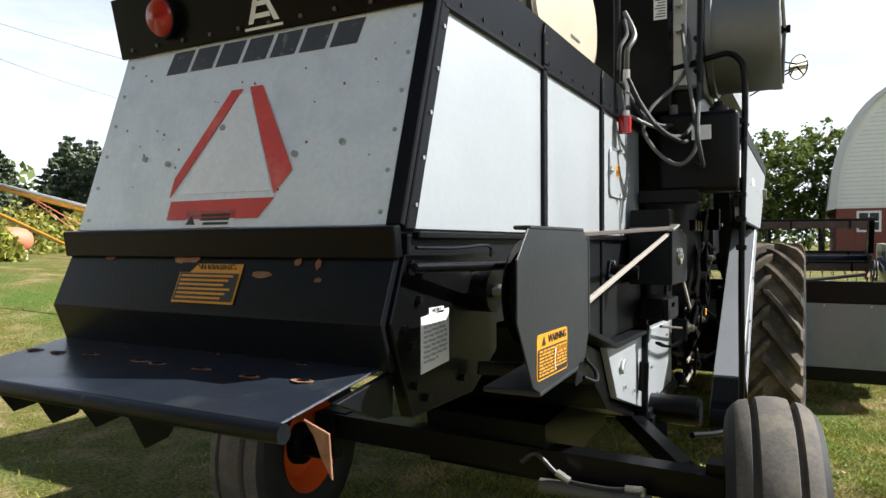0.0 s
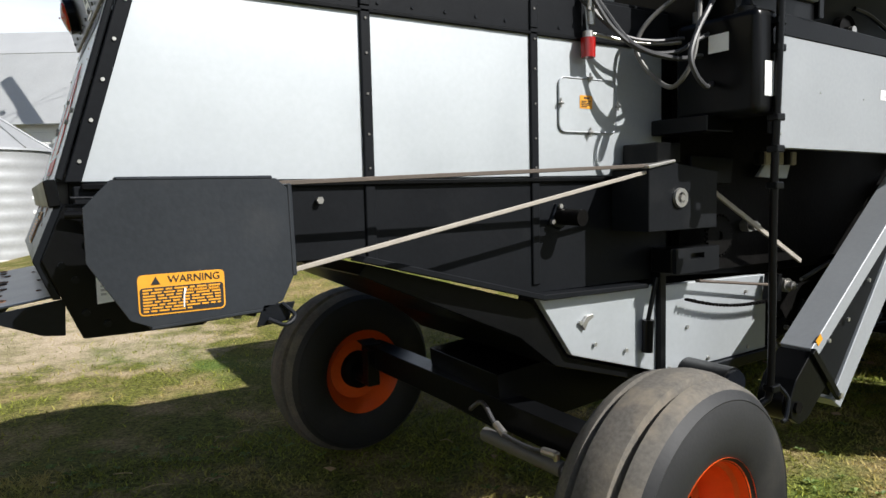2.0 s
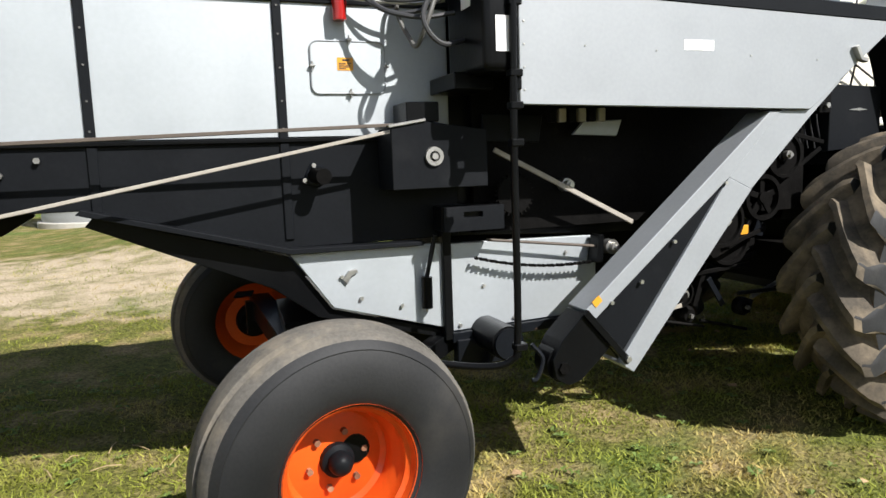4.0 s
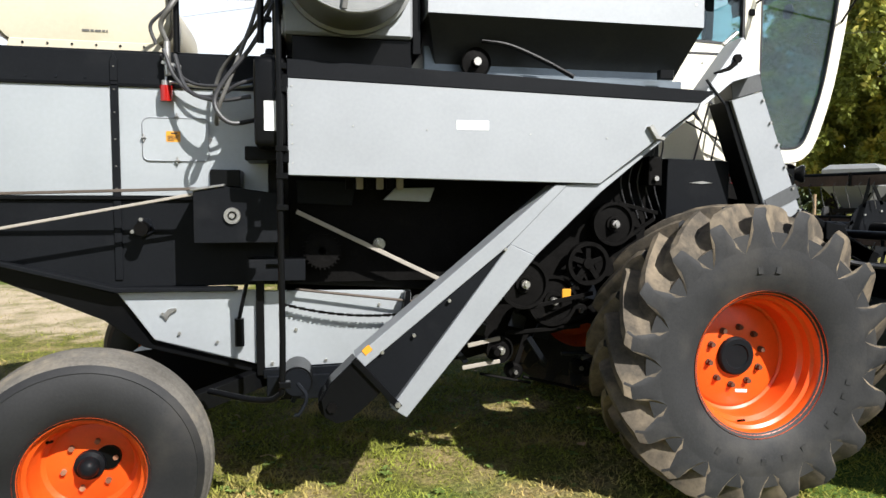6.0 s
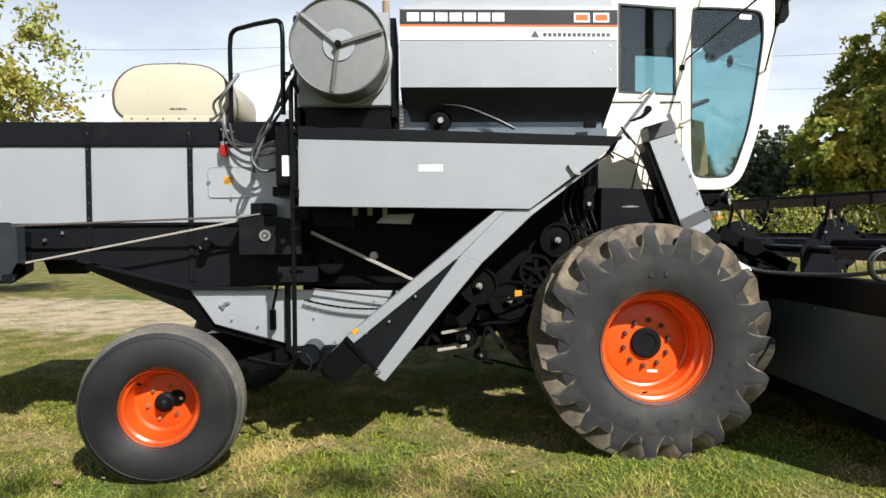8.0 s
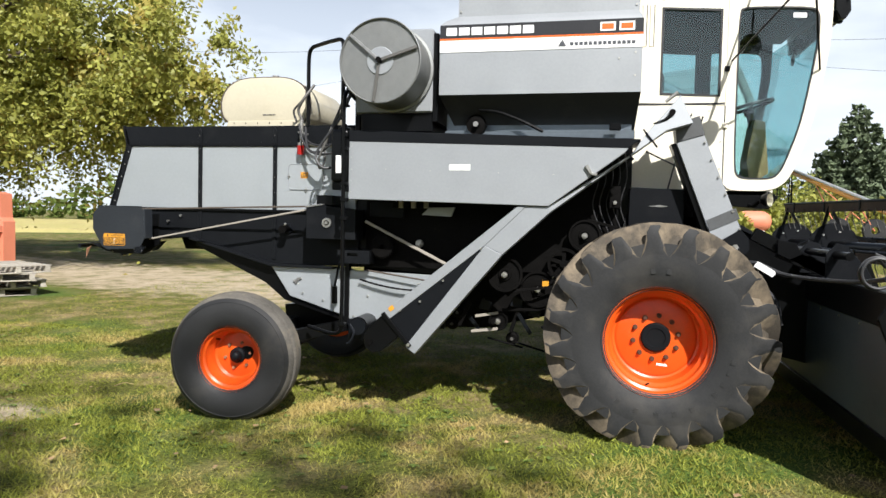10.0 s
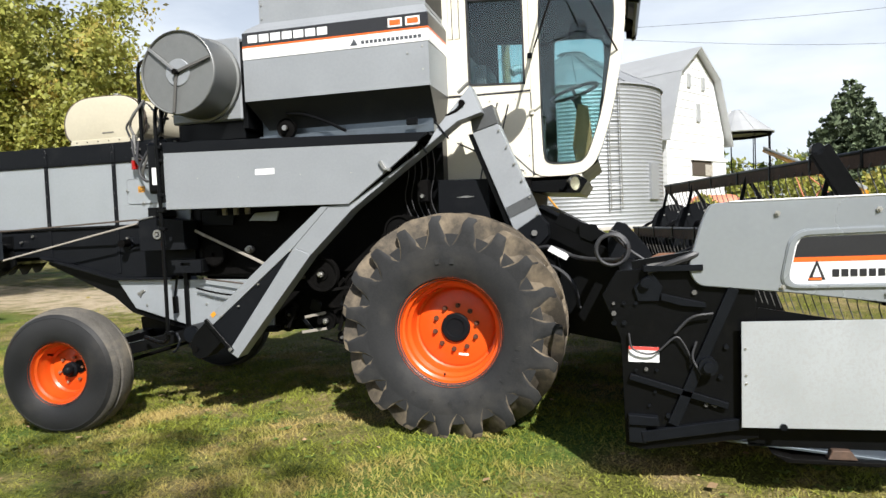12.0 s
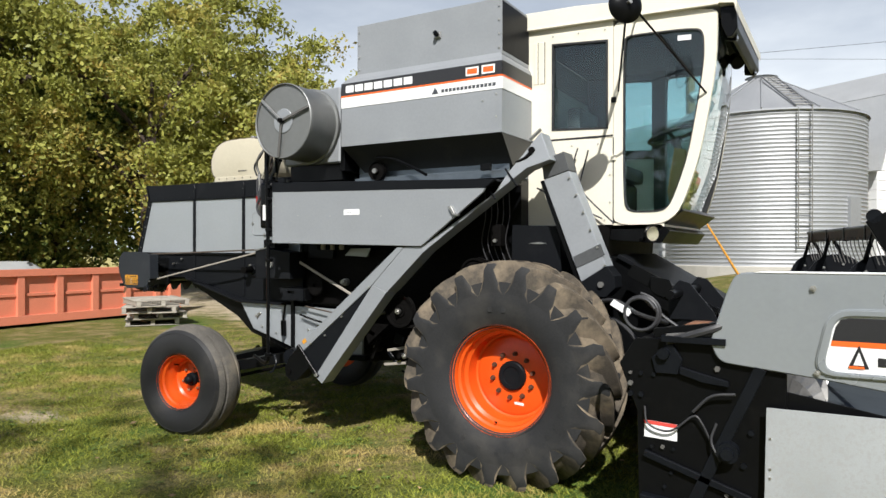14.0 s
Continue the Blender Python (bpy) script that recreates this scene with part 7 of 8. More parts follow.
def grain_bin(centre, r, wall_h, peak_h, mat, label, pitch=0.1, ladder=True):
    x, y = centre
    base = ground_at(x, y) + (0.10 if ladder else 0.0)
    t = thing("grain_bin", label, "grain bin", at=(x, y, base))
    prof, z = [], 0.0
    while z < wall_h:
        prof += [(r, z), (r + 0.004, z + pitch * 0.25), (r + 0.019, z + pitch * 0.5), (r + 0.004, z + pitch * 0.75)]
        z += pitch
    part("wall", lathe(prof + [(r, wall_h)], (0, 0, 0), 72, "z"), mat, t, "corrugated steel ring wall", True)
    part("base_ring", lathe([(r + 0.12, -0.7), (r + 0.12, 0.04), (r + 0.10, 0.06), (r - 0.05, 0.06)], (0, 0, 0), 48, "z"), CONCRETE, t, "pale concrete footing")
    roof = part("roof", lathe([(r + 0.07, wall_h - 0.03), (r + 0.02, wall_h + 0.03), (0.35, peak_h - 0.02)], (0, 0, 0), 48, "z"), mat, t, "sheet steel cone roof")
    for k in range(12):
        a = 2 * math.pi * k / 12 + 0.1
        part("roof_rib", rod((math.cos(a) * (r + 0.03), math.sin(a) * (r + 0.03), wall_h + 0.04), (math.cos(a) * 0.35, math.sin(a) * 0.35, peak_h + 0.01), 0.02, 6), mat, roof)
    part("roof_cap", lathe([(0.36, peak_h - 0.06), (0.36, peak_h + 0.07), (0.42, peak_h + 0.08), (0.0, peak_h + 0.16)], (0, 0, 0), 24, "z"), mat, t, "round roof cap")
    if ladder:
        a = radians(-63)
        c = Vector((math.cos(a), math.sin(a), 0))
        s = Vector((-c.y, c.x, 0))
        lad = part("ladder", rod(c * (r + 0.12) - s * 0.16 + Vector((0, 0, 0.5)), c * (r + 0.12) - s * 0.16 + Vector((0, 0, wall_h)), 0.018, 6), BARE, t, "steel ladder")
        part("ladder_rail", rod(c * (r + 0.12) + s * 0.16 + Vector((0, 0, 0.5)), c * (r + 0.12) + s * 0.16 + Vector((0, 0, wall_h)), 0.018, 6), BARE, lad)
        for k in range(int((wall_h - 0.6) / 0.26)):
            z = 0.6 + 0.26 * k
            part("rung", rod(c * (r + 0.12) - s * 0.16 + Vector((0, 0, z)), c * (r + 0.12) + s * 0.16 + Vector((0, 0, z)), 0.012, 6), BARE, lad)
        rung_dir = Vector((math.cos(a), math.sin(a), 0))
        eave, peak = rung_dir * (r + 0.05) + Vector((0, 0, wall_h + 0.05)), rung_dir * 0.45 + Vector((0, 0, peak_h + 0.02))
        rl = part("roof_ladder", rod(eave - s * 0.19, peak - s * 0.19, 0.02, 6), BARE, t, "steel roof ladder")
        part("ladder_rail", rod(eave + s * 0.19, peak + s * 0.19, 0.02, 6), BARE, rl)
        for k in range(11):
            p = eave + (peak - eave) * (k + 0.5) / 11
            part("rung", rod(p - s * 0.19, p + s * 0.19, 0.016, 6), BARE, rl)
        a = radians(-30)
        c = Vector((math.cos(a), math.sin(a), 0))
        s = Vector((-c.y, c.x, 0))
        door = bmesh.new()
        ring = lambda k, z: [c * (r + k) + s * 0.22 * d + Vector((0, 0, z)) for d in (-1, 1)]
        loft([ring(-0.02, 0.75) + ring(0.07, 0.75)[::-1], ring(-0.02, 1.75) + ring(0.07, 1.75)[::-1]], into=door)
        part("bin_door", door, BIN_LIGHT, t, "steel bin hatch")
        a = radians(-135)
        c = Vector((math.cos(a) * r * 0.7, math.sin(a) * r * 0.7, wall_h + (peak_h - wall_h) * 0.28))
        part("roof_vent", tube([c, c + Vector((0, 0, 0.35)), c + Vector((-0.2, -0.1, 0.42)), c + Vector((-0.35, -0.2, 0.32))], 0.14, 12), BIN_LIGHT, t, "curved roof vent", True)
    return t


grain_bin((3.70, 15.95), 2.5, 3.85, 5.1, BIN_LIGHT, "light corrugated steel grain bin with a ladder")
grain_bin((-1.6, 18.0), 1.6, 2.6, 3.5, BIN_LIGHT, "small ringed steel grain bin beside the barn", 0.3, False)


DOOR_SHADE = make_mat("barn_inside_shade", (0.07, 0.055, 0.04), 0.9, 0.0, 0.2, 3.0, 30, 0.05)
DOOR_B, DOOR_Z = (1.65, 3.05), (2.66, 3.16)


def build_barn():
    """A white gambrel barn with a tin roof; A is its near corner, u runs along its side, v along its gable."""
    A, u, v = Vector((6.45, 17.6, 0)), Vector((-0.85, 0.53, 0)).normalized(), Vector((0.53, 0.85, 0)).normalized()
    L, W = 13.0, 4.1
    z0 = ground_at(6.4, 18) - 0.3
    ze, zb, zr = 4.05, 5.9, 6.75
    barn = thing("barn", "white gambrel barn with a grey tin roof", "barn")
    P = lambda a, b, z: A + u * a + v * b + Vector((0, 0, z))
    sec = [(0, z0), (W, z0), (W, ze), (W - 0.75, zb), (W / 2, zr), (0.75, zb), (0, ze)]
    part("wall", loft([[P(a, b, z) for b, z in sec] for a in (0.0, L)]), SIDING, barn, "white board walls")
    # roof skins with an overhang
    for (b0, za), (b1, zc) in (((-0.22, ze - 0.35), (0.70, zb + 0.04)), ((0.66, zb + 0.0), (W / 2, zr + 0.09)), ((W / 2, zr + 0.09), (W - 0.66, zb)), ((W - 0.70, zb + 0.04), (W + 0.22, ze - 0.35))):
        d = Vector((b1 - b0, zc - za)).normalized()
        n = Vector((-d.y, d.x)) * 0.05
        part("roof", loft([[P(a, b0, za), P(a, b1, zc), P(a, b1 + n.x, zc + n.y), P(a, b0 + n.x, za + n.y)] for a in (-0.25, L + 0.25)]), TIN_ROOF, barn, "grey tin roof slope")
    for k in range(22):
        z = z0 + 0.3 + 0.27 * k
        inset = 0.0 if z < ze else 0.75 * (z - ze) / (zb - ze) if z < zb else 0.75 + (W / 2 - 0.75) * (z - zb) / (zr - zb)
        if z < zr - 0.15:
            part("board_joint", bar(P(-0.008, inset + 0.03, z), P(-0.008, W - inset - 0.03, z), 0.016, 0.012), WHITE, barn)
        if z < ze:
            part("board_joint", bar(P(0.02, -0.004, z), P(L - 0.02, -0.004, z), 0.006, 0.006), TIN_ROOF, barn)
    slab_of = lambda b0, b1, za, zc, k0, k1: loft([[P(k, b, z) for b, z in ((b0, za), (b1, za), (b1, zc), (b0, zc))] for k in (k0, k1)])
    # no opening is cut: a dark slab on the wall paints the shade inside
    part("doorway", slab_of(DOOR_B[0], DOOR_B[1], DOOR_Z[0], DOOR_Z[1], -0.012, -0.03), DOOR_SHADE, barn, "dark slab for the shaded loft doorway")
    part("door_lining", slab_of(DOOR_B[1] - 0.5, DOOR_B[1], DOOR_Z[0], DOOR_Z[1] - 0.12, -0.03, -0.04), WOOD, barn, "bare wood inside the doorway")
    part("door_head", slab_of(DOOR_B[0] - 0.1, DOOR_B[1] + 1.15, DOOR_Z[1], DOOR_Z[1] + 0.09, -0.012, -0.09), WHITE, barn, "white door track")
    part("door_board", slab_of(DOOR_B[1] + 0.02, DOOR_B[1] + 1.05, DOOR_Z[0] - 0.1, DOOR_Z[1], -0.02, -0.06), WHITE, barn, "white sliding door")
    for b, z, w_, h in ((1.55, 5.75, 0.2, 0.45), (2.55, 5.75, 0.2, 0.45), (2.15, 4.75, 0.26, 0.6)):
        part("window", loft([[P(k, b + sx * w_ / 2, z + sz * h / 2) for sx, sz in ((-1, -1), (1, -1), (1, 1), (-1, 1))] for k in (-0.01, -0.05)]), TIN_ROOF, barn, "small gable louvre")
    # lean-to wall and white door on the long side
    part("side_door", loft([[P(b, k, z) for b, z in ((5.4, z0 + 0.2), (7.3, z0 + 0.2), (7.3, z0 + 2.4), (5.4, z0 + 2.4))] for k in (-0.01, -0.06)]), WHITE, barn, "white side door")
    part("door_trim", loft([[P(b, k, z) for b, z in ((5.3, z0 + 2.4), (7.4, z0 + 2.4), (7.4, z0 + 2.52), (5.3, z0 + 2.52))] for k in (-0.01, -0.08)]), TIN_ROOF, barn)


build_barn()


def wire_band(r, z0, z1):
    """Thin upright wires round a crib."""
    bm = bmesh.new()
    for k in range(48):
        a = 2 * math.pi * k / 48
        rod((r * math.cos(a), r * math.sin(a), z0), (r * math.cos(a), r * math.sin(a), z1), 0.006, 4, into=bm)
    return bm


def wire_crib():
    x, y = 9.6, 24.5
    z = ground_at(x, y)
    t = thing("wire_crib", "round wire crib with a pale cone roof", "corn crib", at=(x, y, z))
    for k in range(9):
        a = 2 * math.pi * k / 9 + 0.2
        part("post", rod((1.25 * math.cos(a), 1.25 * math.sin(a), 0), (1.25 * math.cos(a), 1.25 * math.sin(a), 4.52 - z), 0.022, 6), DARK_GREASE, t)
    roof = part("roof", lathe([(1.36, 4.44 - z), (1.38, 4.48 - z), (0.24, 5.40 - z), (0.0, 5.45 - z)], (0, 0, 0), 28, "z"), TIN_ROOF, t, "pale cone roof")
    for k in range(10):
        a = 2 * math.pi * k / 10
        part("roof_seam", rod((1.38 * math.cos(a), 1.38 * math.sin(a), 4.49 - z), (0.24 * math.cos(a), 0.24 * math.sin(a), 5.41 - z), 0.015, 5), TIN_ROOF, roof)
    part("eave_ring", lathe([(1.24, 4.36 - z), (1.27, 4.36 - z), (1.27, 4.46 - z), (1.24, 4.46 - z)], (0, 0, 0), 28, "z", True), DARK_GREASE, t, "dark steel eave ring")
    for zz in (0.4, 1.0, 1.5, 2.0):
        part("hoop", lathe([(1.26 + 0.012 * math.cos(a), zz + 0.012 * math.sin(a)) for a in (0, 2.1, 4.2)], (0, 0, 0), 28, "z", True), DARK_GREASE, t)
    part("wire_mesh", wire_band(1.25, 0.0, 2.0), DARK_GREASE, t, "welded wire mesh wall")


wire_crib()


def grain_auger():
    t = thing("grain_auger", "yellow and grey portable grain auger on an orange carriage", "grain auger")
    a, b = Vector((10.7, 25.0, 3.8)), Vector((11.0, 14.5, 1.75))
    part("auger_tube", rod(a, b, 0.075, 14), DECAL_YELLOW, t, "yellow auger tube", True)
    off = Vector((0, 0, 0.12))
    part("upper_tube", rod(a + off, b + off, 0.05, 12), TIN_ROOF, t, "grey tube", True)
    c = a + (b - a) * 0.72
    gz = ground_at(c.x, c.y)
    for s in (-0.6, 0.6):
        part("carriage_leg", rod(c + Vector((0, 0, -0.1)), (c.x + s, c.y + s * 0.5, gz + 0.35), 0.022, 8), SALMON, t, "orange carriage leg")
        part("carriage_leg", rod(a + (b - a) * 0.35, (c.x + s, c.y + s * 0.5, gz + 0.35), 0.018, 8), SALMON, t)
        part("wheel", lathe([(0.12, -0.09), (0.33, -0.09), (0.36, 0.0), (0.33, 0.09), (0.12, 0.09)], (c.x + s, c.y + s * 0.5, gz + 0.36), 24, "y", True), RUBBER, t, "", True)


grain_auger()


def stay_wire():
    t = thing("stay_wire", "steel stay wire with a yellow plastic guard", "stay wire", at=(5.07, 5.6, ground_at(5.07, 5.6)))
    d = Vector((-3.52, 8.3, 4.0))
    part("wire", rod((0, 0, -0.05), d, 0.006, 6), BARE, t)
    part("guard", rod((0, 0, 0.02), d * 0.54, 0.02, 10), DECAL_YELLOW, t, "yellow plastic guard", True)
    part("anchor", rod((0.02, -0.05, -0.2), (-0.01, 0.02, 0.06), 0.03, 10), RUST, t)


stay_wire()


def utility_trailer():
    x, y = 0.87, 17.0
    z = ground_at(x, y)
    t = thing("utility_trailer", "white utility trailer with a slatted side rail", "trailer", at=(x, y, z))
    part("deck", box(-3.6, 1.3, -0.2, 1.5, 0.55, 0.65), WHITE, t, "white deck")
    for zz in (0.68, 1.02):
        part("side_rail", box(-3.6, 0.7, -0.24, -0.19, zz, zz + 0.07), WHITE, t, "white side rail")
    for k in range(16):
        xx = -3.55 + 0.28 * k
        part("rail_post", box(xx, xx + 0.07, -0.23, -0.20, 0.55, 1.08), WHITE, t)
    part("fender", prism([(-0.55, 0.45), (-0.45, 0.74), (-0.2, 0.84), (0.2, 0.84), (0.45, 0.74), (0.55, 0.45), (0.48, 0.45), (0.40, 0.68), (0.18, 0.77), (-0.18, 0.77), (-0.40, 0.68), (-0.48, 0.45)], -0.42, -0.12), WHITE, t, "white fender")
    wh = part("wheel", lathe([(0.19, -0.10), (0.30, -0.11), (0.34, -0.06), (0.345, 0.06), (0.30, 0.10), (0.19, 0.10)], (0, -0.28, 0.345), 32, "y", True), RUBBER, t, "black tyre", True)
    part("rim", lathe([(0.0, -0.06), (0.09, -0.07), (0.10, -0.05), (0.19, -0.06), (0.20, -0.10)], (0, -0.28, 0.345), 28), BARE, wh, "silver spoked rim", True)
    part("tongue_box", box(0.7, 1.5, -0.2, 0.5, 0.55, 0.95, 0.03), WHITE, t)


utility_trailer()


def utility_pole():
    x, y = 1.45, 18.6
    z = ground_at(x, y)
    t = thing("utility_pole", "weathered wooden utility pole with wires", "utility pole", at=(x, y, z))
    part("pole", rod((0, 0, -0.3), (-0.12, 0, 8.6), 0.16, 16, r2=0.12), POLE_WOOD, t, "weathered wooden pole", True)
    part("meter_box", box(-0.30, -0.16, -0.2, 0.05, 1.0, 1.9), TIN_ROOF, t, "grey meter box")
    part("conduit", rod((-0.2, -0.08, 1.9), (-0.22, -0.05, 7.0), 0.03, 8), HOSE_GREY, t)
    for dz, dx in ((7.0, 0.05), (7.3, -0.3), (6.7, 0.02)):
        part("insulator", rod((dx - 0.1, -0.18, dz), (dx - 0.1, -0.18, dz + 0.14), 0.05, 10), HOSE_GREY, t)
    part("loop_wire", tube([(-0.1, -0.18, 7.1), (-0.5, -0.2, 6.6), (-0.42, -0.2, 6.2), (-0.15, -0.18, 6.5), (-0.05, -0.18, 6.9)], 0.012), HOSE, t)
    for q in ((-22, -4, 7.2), (-20, 2, 6.3), (26, 8, 7.6), (24, -2, 7.1)):
        mid = Vector((q[0] / 2, q[1] / 2, min(7.0, q[2]) - 0.5))
        part("wire", tube([(-0.1, -0.1, 7.1), mid, q], 0.006, 5, 8), HOSE, t, "thin overhead wire")


utility_pole()


def gothic_barn():
    x, yc = 55.0, -8.4
    t = thing("gothic_barn", "white arched barn on a red brick storey", "barn", at=(x, yc, 0))
    hw, zb = 6.1, 3.9
    part("brick_storey", box(0, 22, -hw, hw, -0.3, zb, 0), BRICK_RED, t, "red brick storey")
    arch = []
    for k in range(13):
        f = k / 12
        arch.append((hw * math.cos(f * math.pi / 2) ** 0.85 + 0.3 * (1 - f) * 0, zb + 9.0 * math.sin(f * math.pi / 2) ** 0.95))
    pts = arch + [(-a, z) for a, z in arch[-2::-1]]
    part("gable", prism(pts, 0.05, 22, "x", 0), SIDING, t, "white board gable")
    out = [(a * 1.06 + math.copysign(0.12, a) * (abs(a) > 0.01), z + 0.15) for a, z in pts]
    out[0], out[-1] = (hw + 0.6, zb - 0.15), (-hw - 0.6, zb - 0.15)
    bm = bmesh.new()
    loft([[(xx, a, z) for a, z in out] + [(xx, a, z) for a, z in pts[::-1]] for xx in (-0.35, 22.3)], into=bm)
    part("roof", bm, TIN_ROOF, t, "pale arched roof")
    for k in range(26):
        z = zb + 0.1 + 0.3 * k
        half = hw * max(0.0, 1 - ((z - zb) / 9.0) ** 1.9) ** 0.55
        part("board_joint", box(0.02, 0.05, -half * 0.98, half * 0.98, z, z + 0.03, 0), TIN_ROOF, t)
    for yy in (4.1, 1.2, -2.0):
        w = part("window", box(-0.08, 0.05, yy - 0.75, yy + 0.75, 2.2, 3.7, 0), WHITE, t, "white window frame")
        part("pane", box(-0.10, -0.06, yy - 0.6, yy + 0.6, 2.35, 3.55, 0), DARK_GLASS_TRIM, w)
        part("glazing_bar", box(-0.12, -0.09, yy - 0.04, yy + 0.04, 2.35, 3.55, 0), WHITE, w)
        part("glazing_bar", box(-0.12, -0.09, yy - 0.6, yy + 0.6, 2.9, 2.98, 0), WHITE, w)
    part("gutter_pipe", box(-0.15, 0.0, 2.4, 2.6, 0, zb, 0), WHITE, t)
    part("loft_door", box(-0.1, 0.05, 0.2, 1.4, 7.4, 9.0, 0), TIN_ROOF, t)


gothic_barn()


def container_and_pallets():
    t = thing("roll_off_container", "faded orange roll-off container with ribs", "container")
    x0, x1, y0, y1, z1 = -10.6, -8.4, -3.0, 6.4, 1.02
    part("side_wall", box(x1 - 0.06, x1, y0, y1, 0.12, z1), SALMON, t, "faded orange side")
    part("side_wall", box(x0, x0 + 0.06, y0, y1, 0.12, z1), SALMON, t)
    part("end_wall", box(x0, x1, y1 - 0.06, y1, 0.12, z1), SALMON, t)
    part("end_wall", box(x0, x1, y0, y0 + 0.06, 0.12, z1), SALMON, t)
    part("floor", box(x0, x1, y0, y1, 0.06, 0.14), SALMON, t)
    part("top_rail", box(x1 - 0.05, x1 + 0.09, y0, y1, z1 - 0.02, z1 + 0.12), SALMON, t, "orange top rail")
    part("bottom_rail", box(x1 - 0.02, x1 + 0.08, y0, y1, 0.05, 0.22), SALMON, t)
    for k in range(12):
        y = y0 + 0.25 + 0.78 * k
        part("rib", box(x1 - 0.01, x1 + 0.07, y - 0.07, y + 0.07, 0.22, z1 - 0.02), SALMON, t, "orange upright rib")
    part("stiffener", box(x1 - 0.01, x1 + 0.03, y0, y1, 0.60, 0.66), SALMON, t)
    # raised corner post and gate at the yard end
    part("corner_post", prism([(x1 - 0.75, 0.1), (x1 + 0.1, 0.1), (x1 + 0.1, 1.22), (x1 + 0.04, 1.30), (x1 + 0.02, 1.78), (x1 - 0.14, 1.82), (x1 - 0.18, 1.55), (x1 - 0.38, 1.36), (x1 - 0.40, 1.15), (x1 - 0.75, 1.10)], y1 - 0.25, y1 + 0.05), SALMON, t, "tall orange corner plate")
    part("label", prism([(x1 - 0.66, 0.72), (x1 - 0.30, 0.72), (x1 - 0.30, 0.98), (x1 - 0.66, 0.98)], y1 - 0.26, y1 - 0.255, w=0), DECAL_WHITE, t, "white sticker")
    stack_c = Vector((-6.8, 4.65, 0))
    for k in range(4):
        p = thing("pallet", "weathered grey wooden pallet on the grass", "pallet", "stacked pallets", at=stack_c + Vector((0.09 * k - 0.12, 0.10 * (k % 2) - 0.08 * k, 0.135 * k + ground_at(-6.8, 4.65) + 0.01)))
        p.rotation_euler = (0, 0, radians((-37, -30, -41, -24)[k]))
        for j in range(3):
            part("stringer", box(-0.66, 0.66, -0.5 + 0.46 * j, -0.42 + 0.46 * j, 0.016, 0.112, 0.003), WOOD, p)
        for j in range(7):
            x = -0.66 + 0.203 * j
            part("deck_board", box(x, x + 0.10, -0.52, 0.52, 0.112, 0.130, 0.002), WOOD, p)
        for j in range(4):
            x = -0.66 + 0.405 * j
            part("bottom_board", box(x, x + 0.10, -0.52, 0.52, 0.0, 0.016, 0.002), WOOD, p)
    b = thing("covered_boat", "pale ribbed aluminium cover on a low trailer", "boat")
    part("hull", loft([[(-14.0 + 0.5 * k, y, z) for y, z in ((0.0 + s, 0.85), (1.0 + s, 0.88 + h), (5.2 - s, 0.86 + h), (5.95 - s, 0.8), (5.2 - s, 0.6), (0.6 + s, 0.6))] for k, s, h in ((0, 0.6, 0.05), (1, 0.1, 0.36), (3, 0.1, 0.36), (4, 0.5, 0.05))]), TIN_ROOF, b, "ribbed pale cover")
    part("trailer_frame", box(-14.0, -12.0, 0.0, 6.0, 0.40, 0.61), DARK_GREASE, b)
    part("trailer_wheel", lathe([(0.1, -0.1), (0.3, -0.1), (0.33, 0), (0.3, 0.1), (0.1, 0.1)], (-12.0, 2.5, 0.33), 20, "x", True), RUBBER, b)


container_and_pallets()


def gravity_wagon(x, y, turn, mat, label, lower=None):
    z = ground_at(x, y)
    t = thing("gravity_wagon", label, "farm wagon", "parked wagons", at=(x, y, z))
    t.rotation_euler = (0, 0, radians(turn))
    part("hopper", loft([[(-a, -b, h), (a, -b, h), (a, b, h), (-a, b, h)] for a, b, h in ((0.45, 0.35, 0.7), (1.35, 1.05, 1.65), (1.35, 1.05, 2.35), (1.1, 0.8, 2.55))]), mat, t, "sloped hopper body")
    if lower:
        part("lower_panel", loft([[(-a, -b, h), (a, -b, h), (a, b, h), (-a, b, h)] for a, b, h in ((0.50, 0.40, 0.72), (1.20, 0.95, 1.45), (1.18, 0.93, 1.46))]), lower, t, "green sloped panel")
    part("frame", box(-1.7, 1.7, -0.5, 0.5, 0.55, 0.75), DARK_GREASE, t)
    for sx in (-1.2, 1.2):
        for sy in (-0.85, 0.85):
            part("wheel", lathe([(0.15, -0.11), (0.38, -0.11), (0.42, 0), (0.38, 0.11), (0.15, 0.11)], (sx, sy, 0.42), 20, "y", True), RUBBER, t)
            part("leg", bar((sx, sy * 0.5, 0.7), (sx * 0.8, sy * 1.1, 1.9), 0.06, 0.06), DARK_GREASE, t)


GREY_WAGON = make_mat("grey_wagon_paint", (0.22, 0.225, 0.225), 0.55, 0.1, 0.12, 2.0, 20, 0.03)
GREEN_WAGON = make_mat("green_wagon_paint", (0.10, 0.22, 0.10), 0.5, 0.0, 0.12, 2.0, 20, 0.03)
gravity_wagon(24.5, 21.5, 35, GREY_WAGON, "grey gravity wagon parked on the lawn")
gravity_wagon(27.1, 21.7, 30, GREY_WAGON, "grey gravity wagon parked on the lawn")
gravity_wagon(25.1, 17.0, 30, WHITE, "white gravity wagon with a green lower body", GREEN_WAGON)


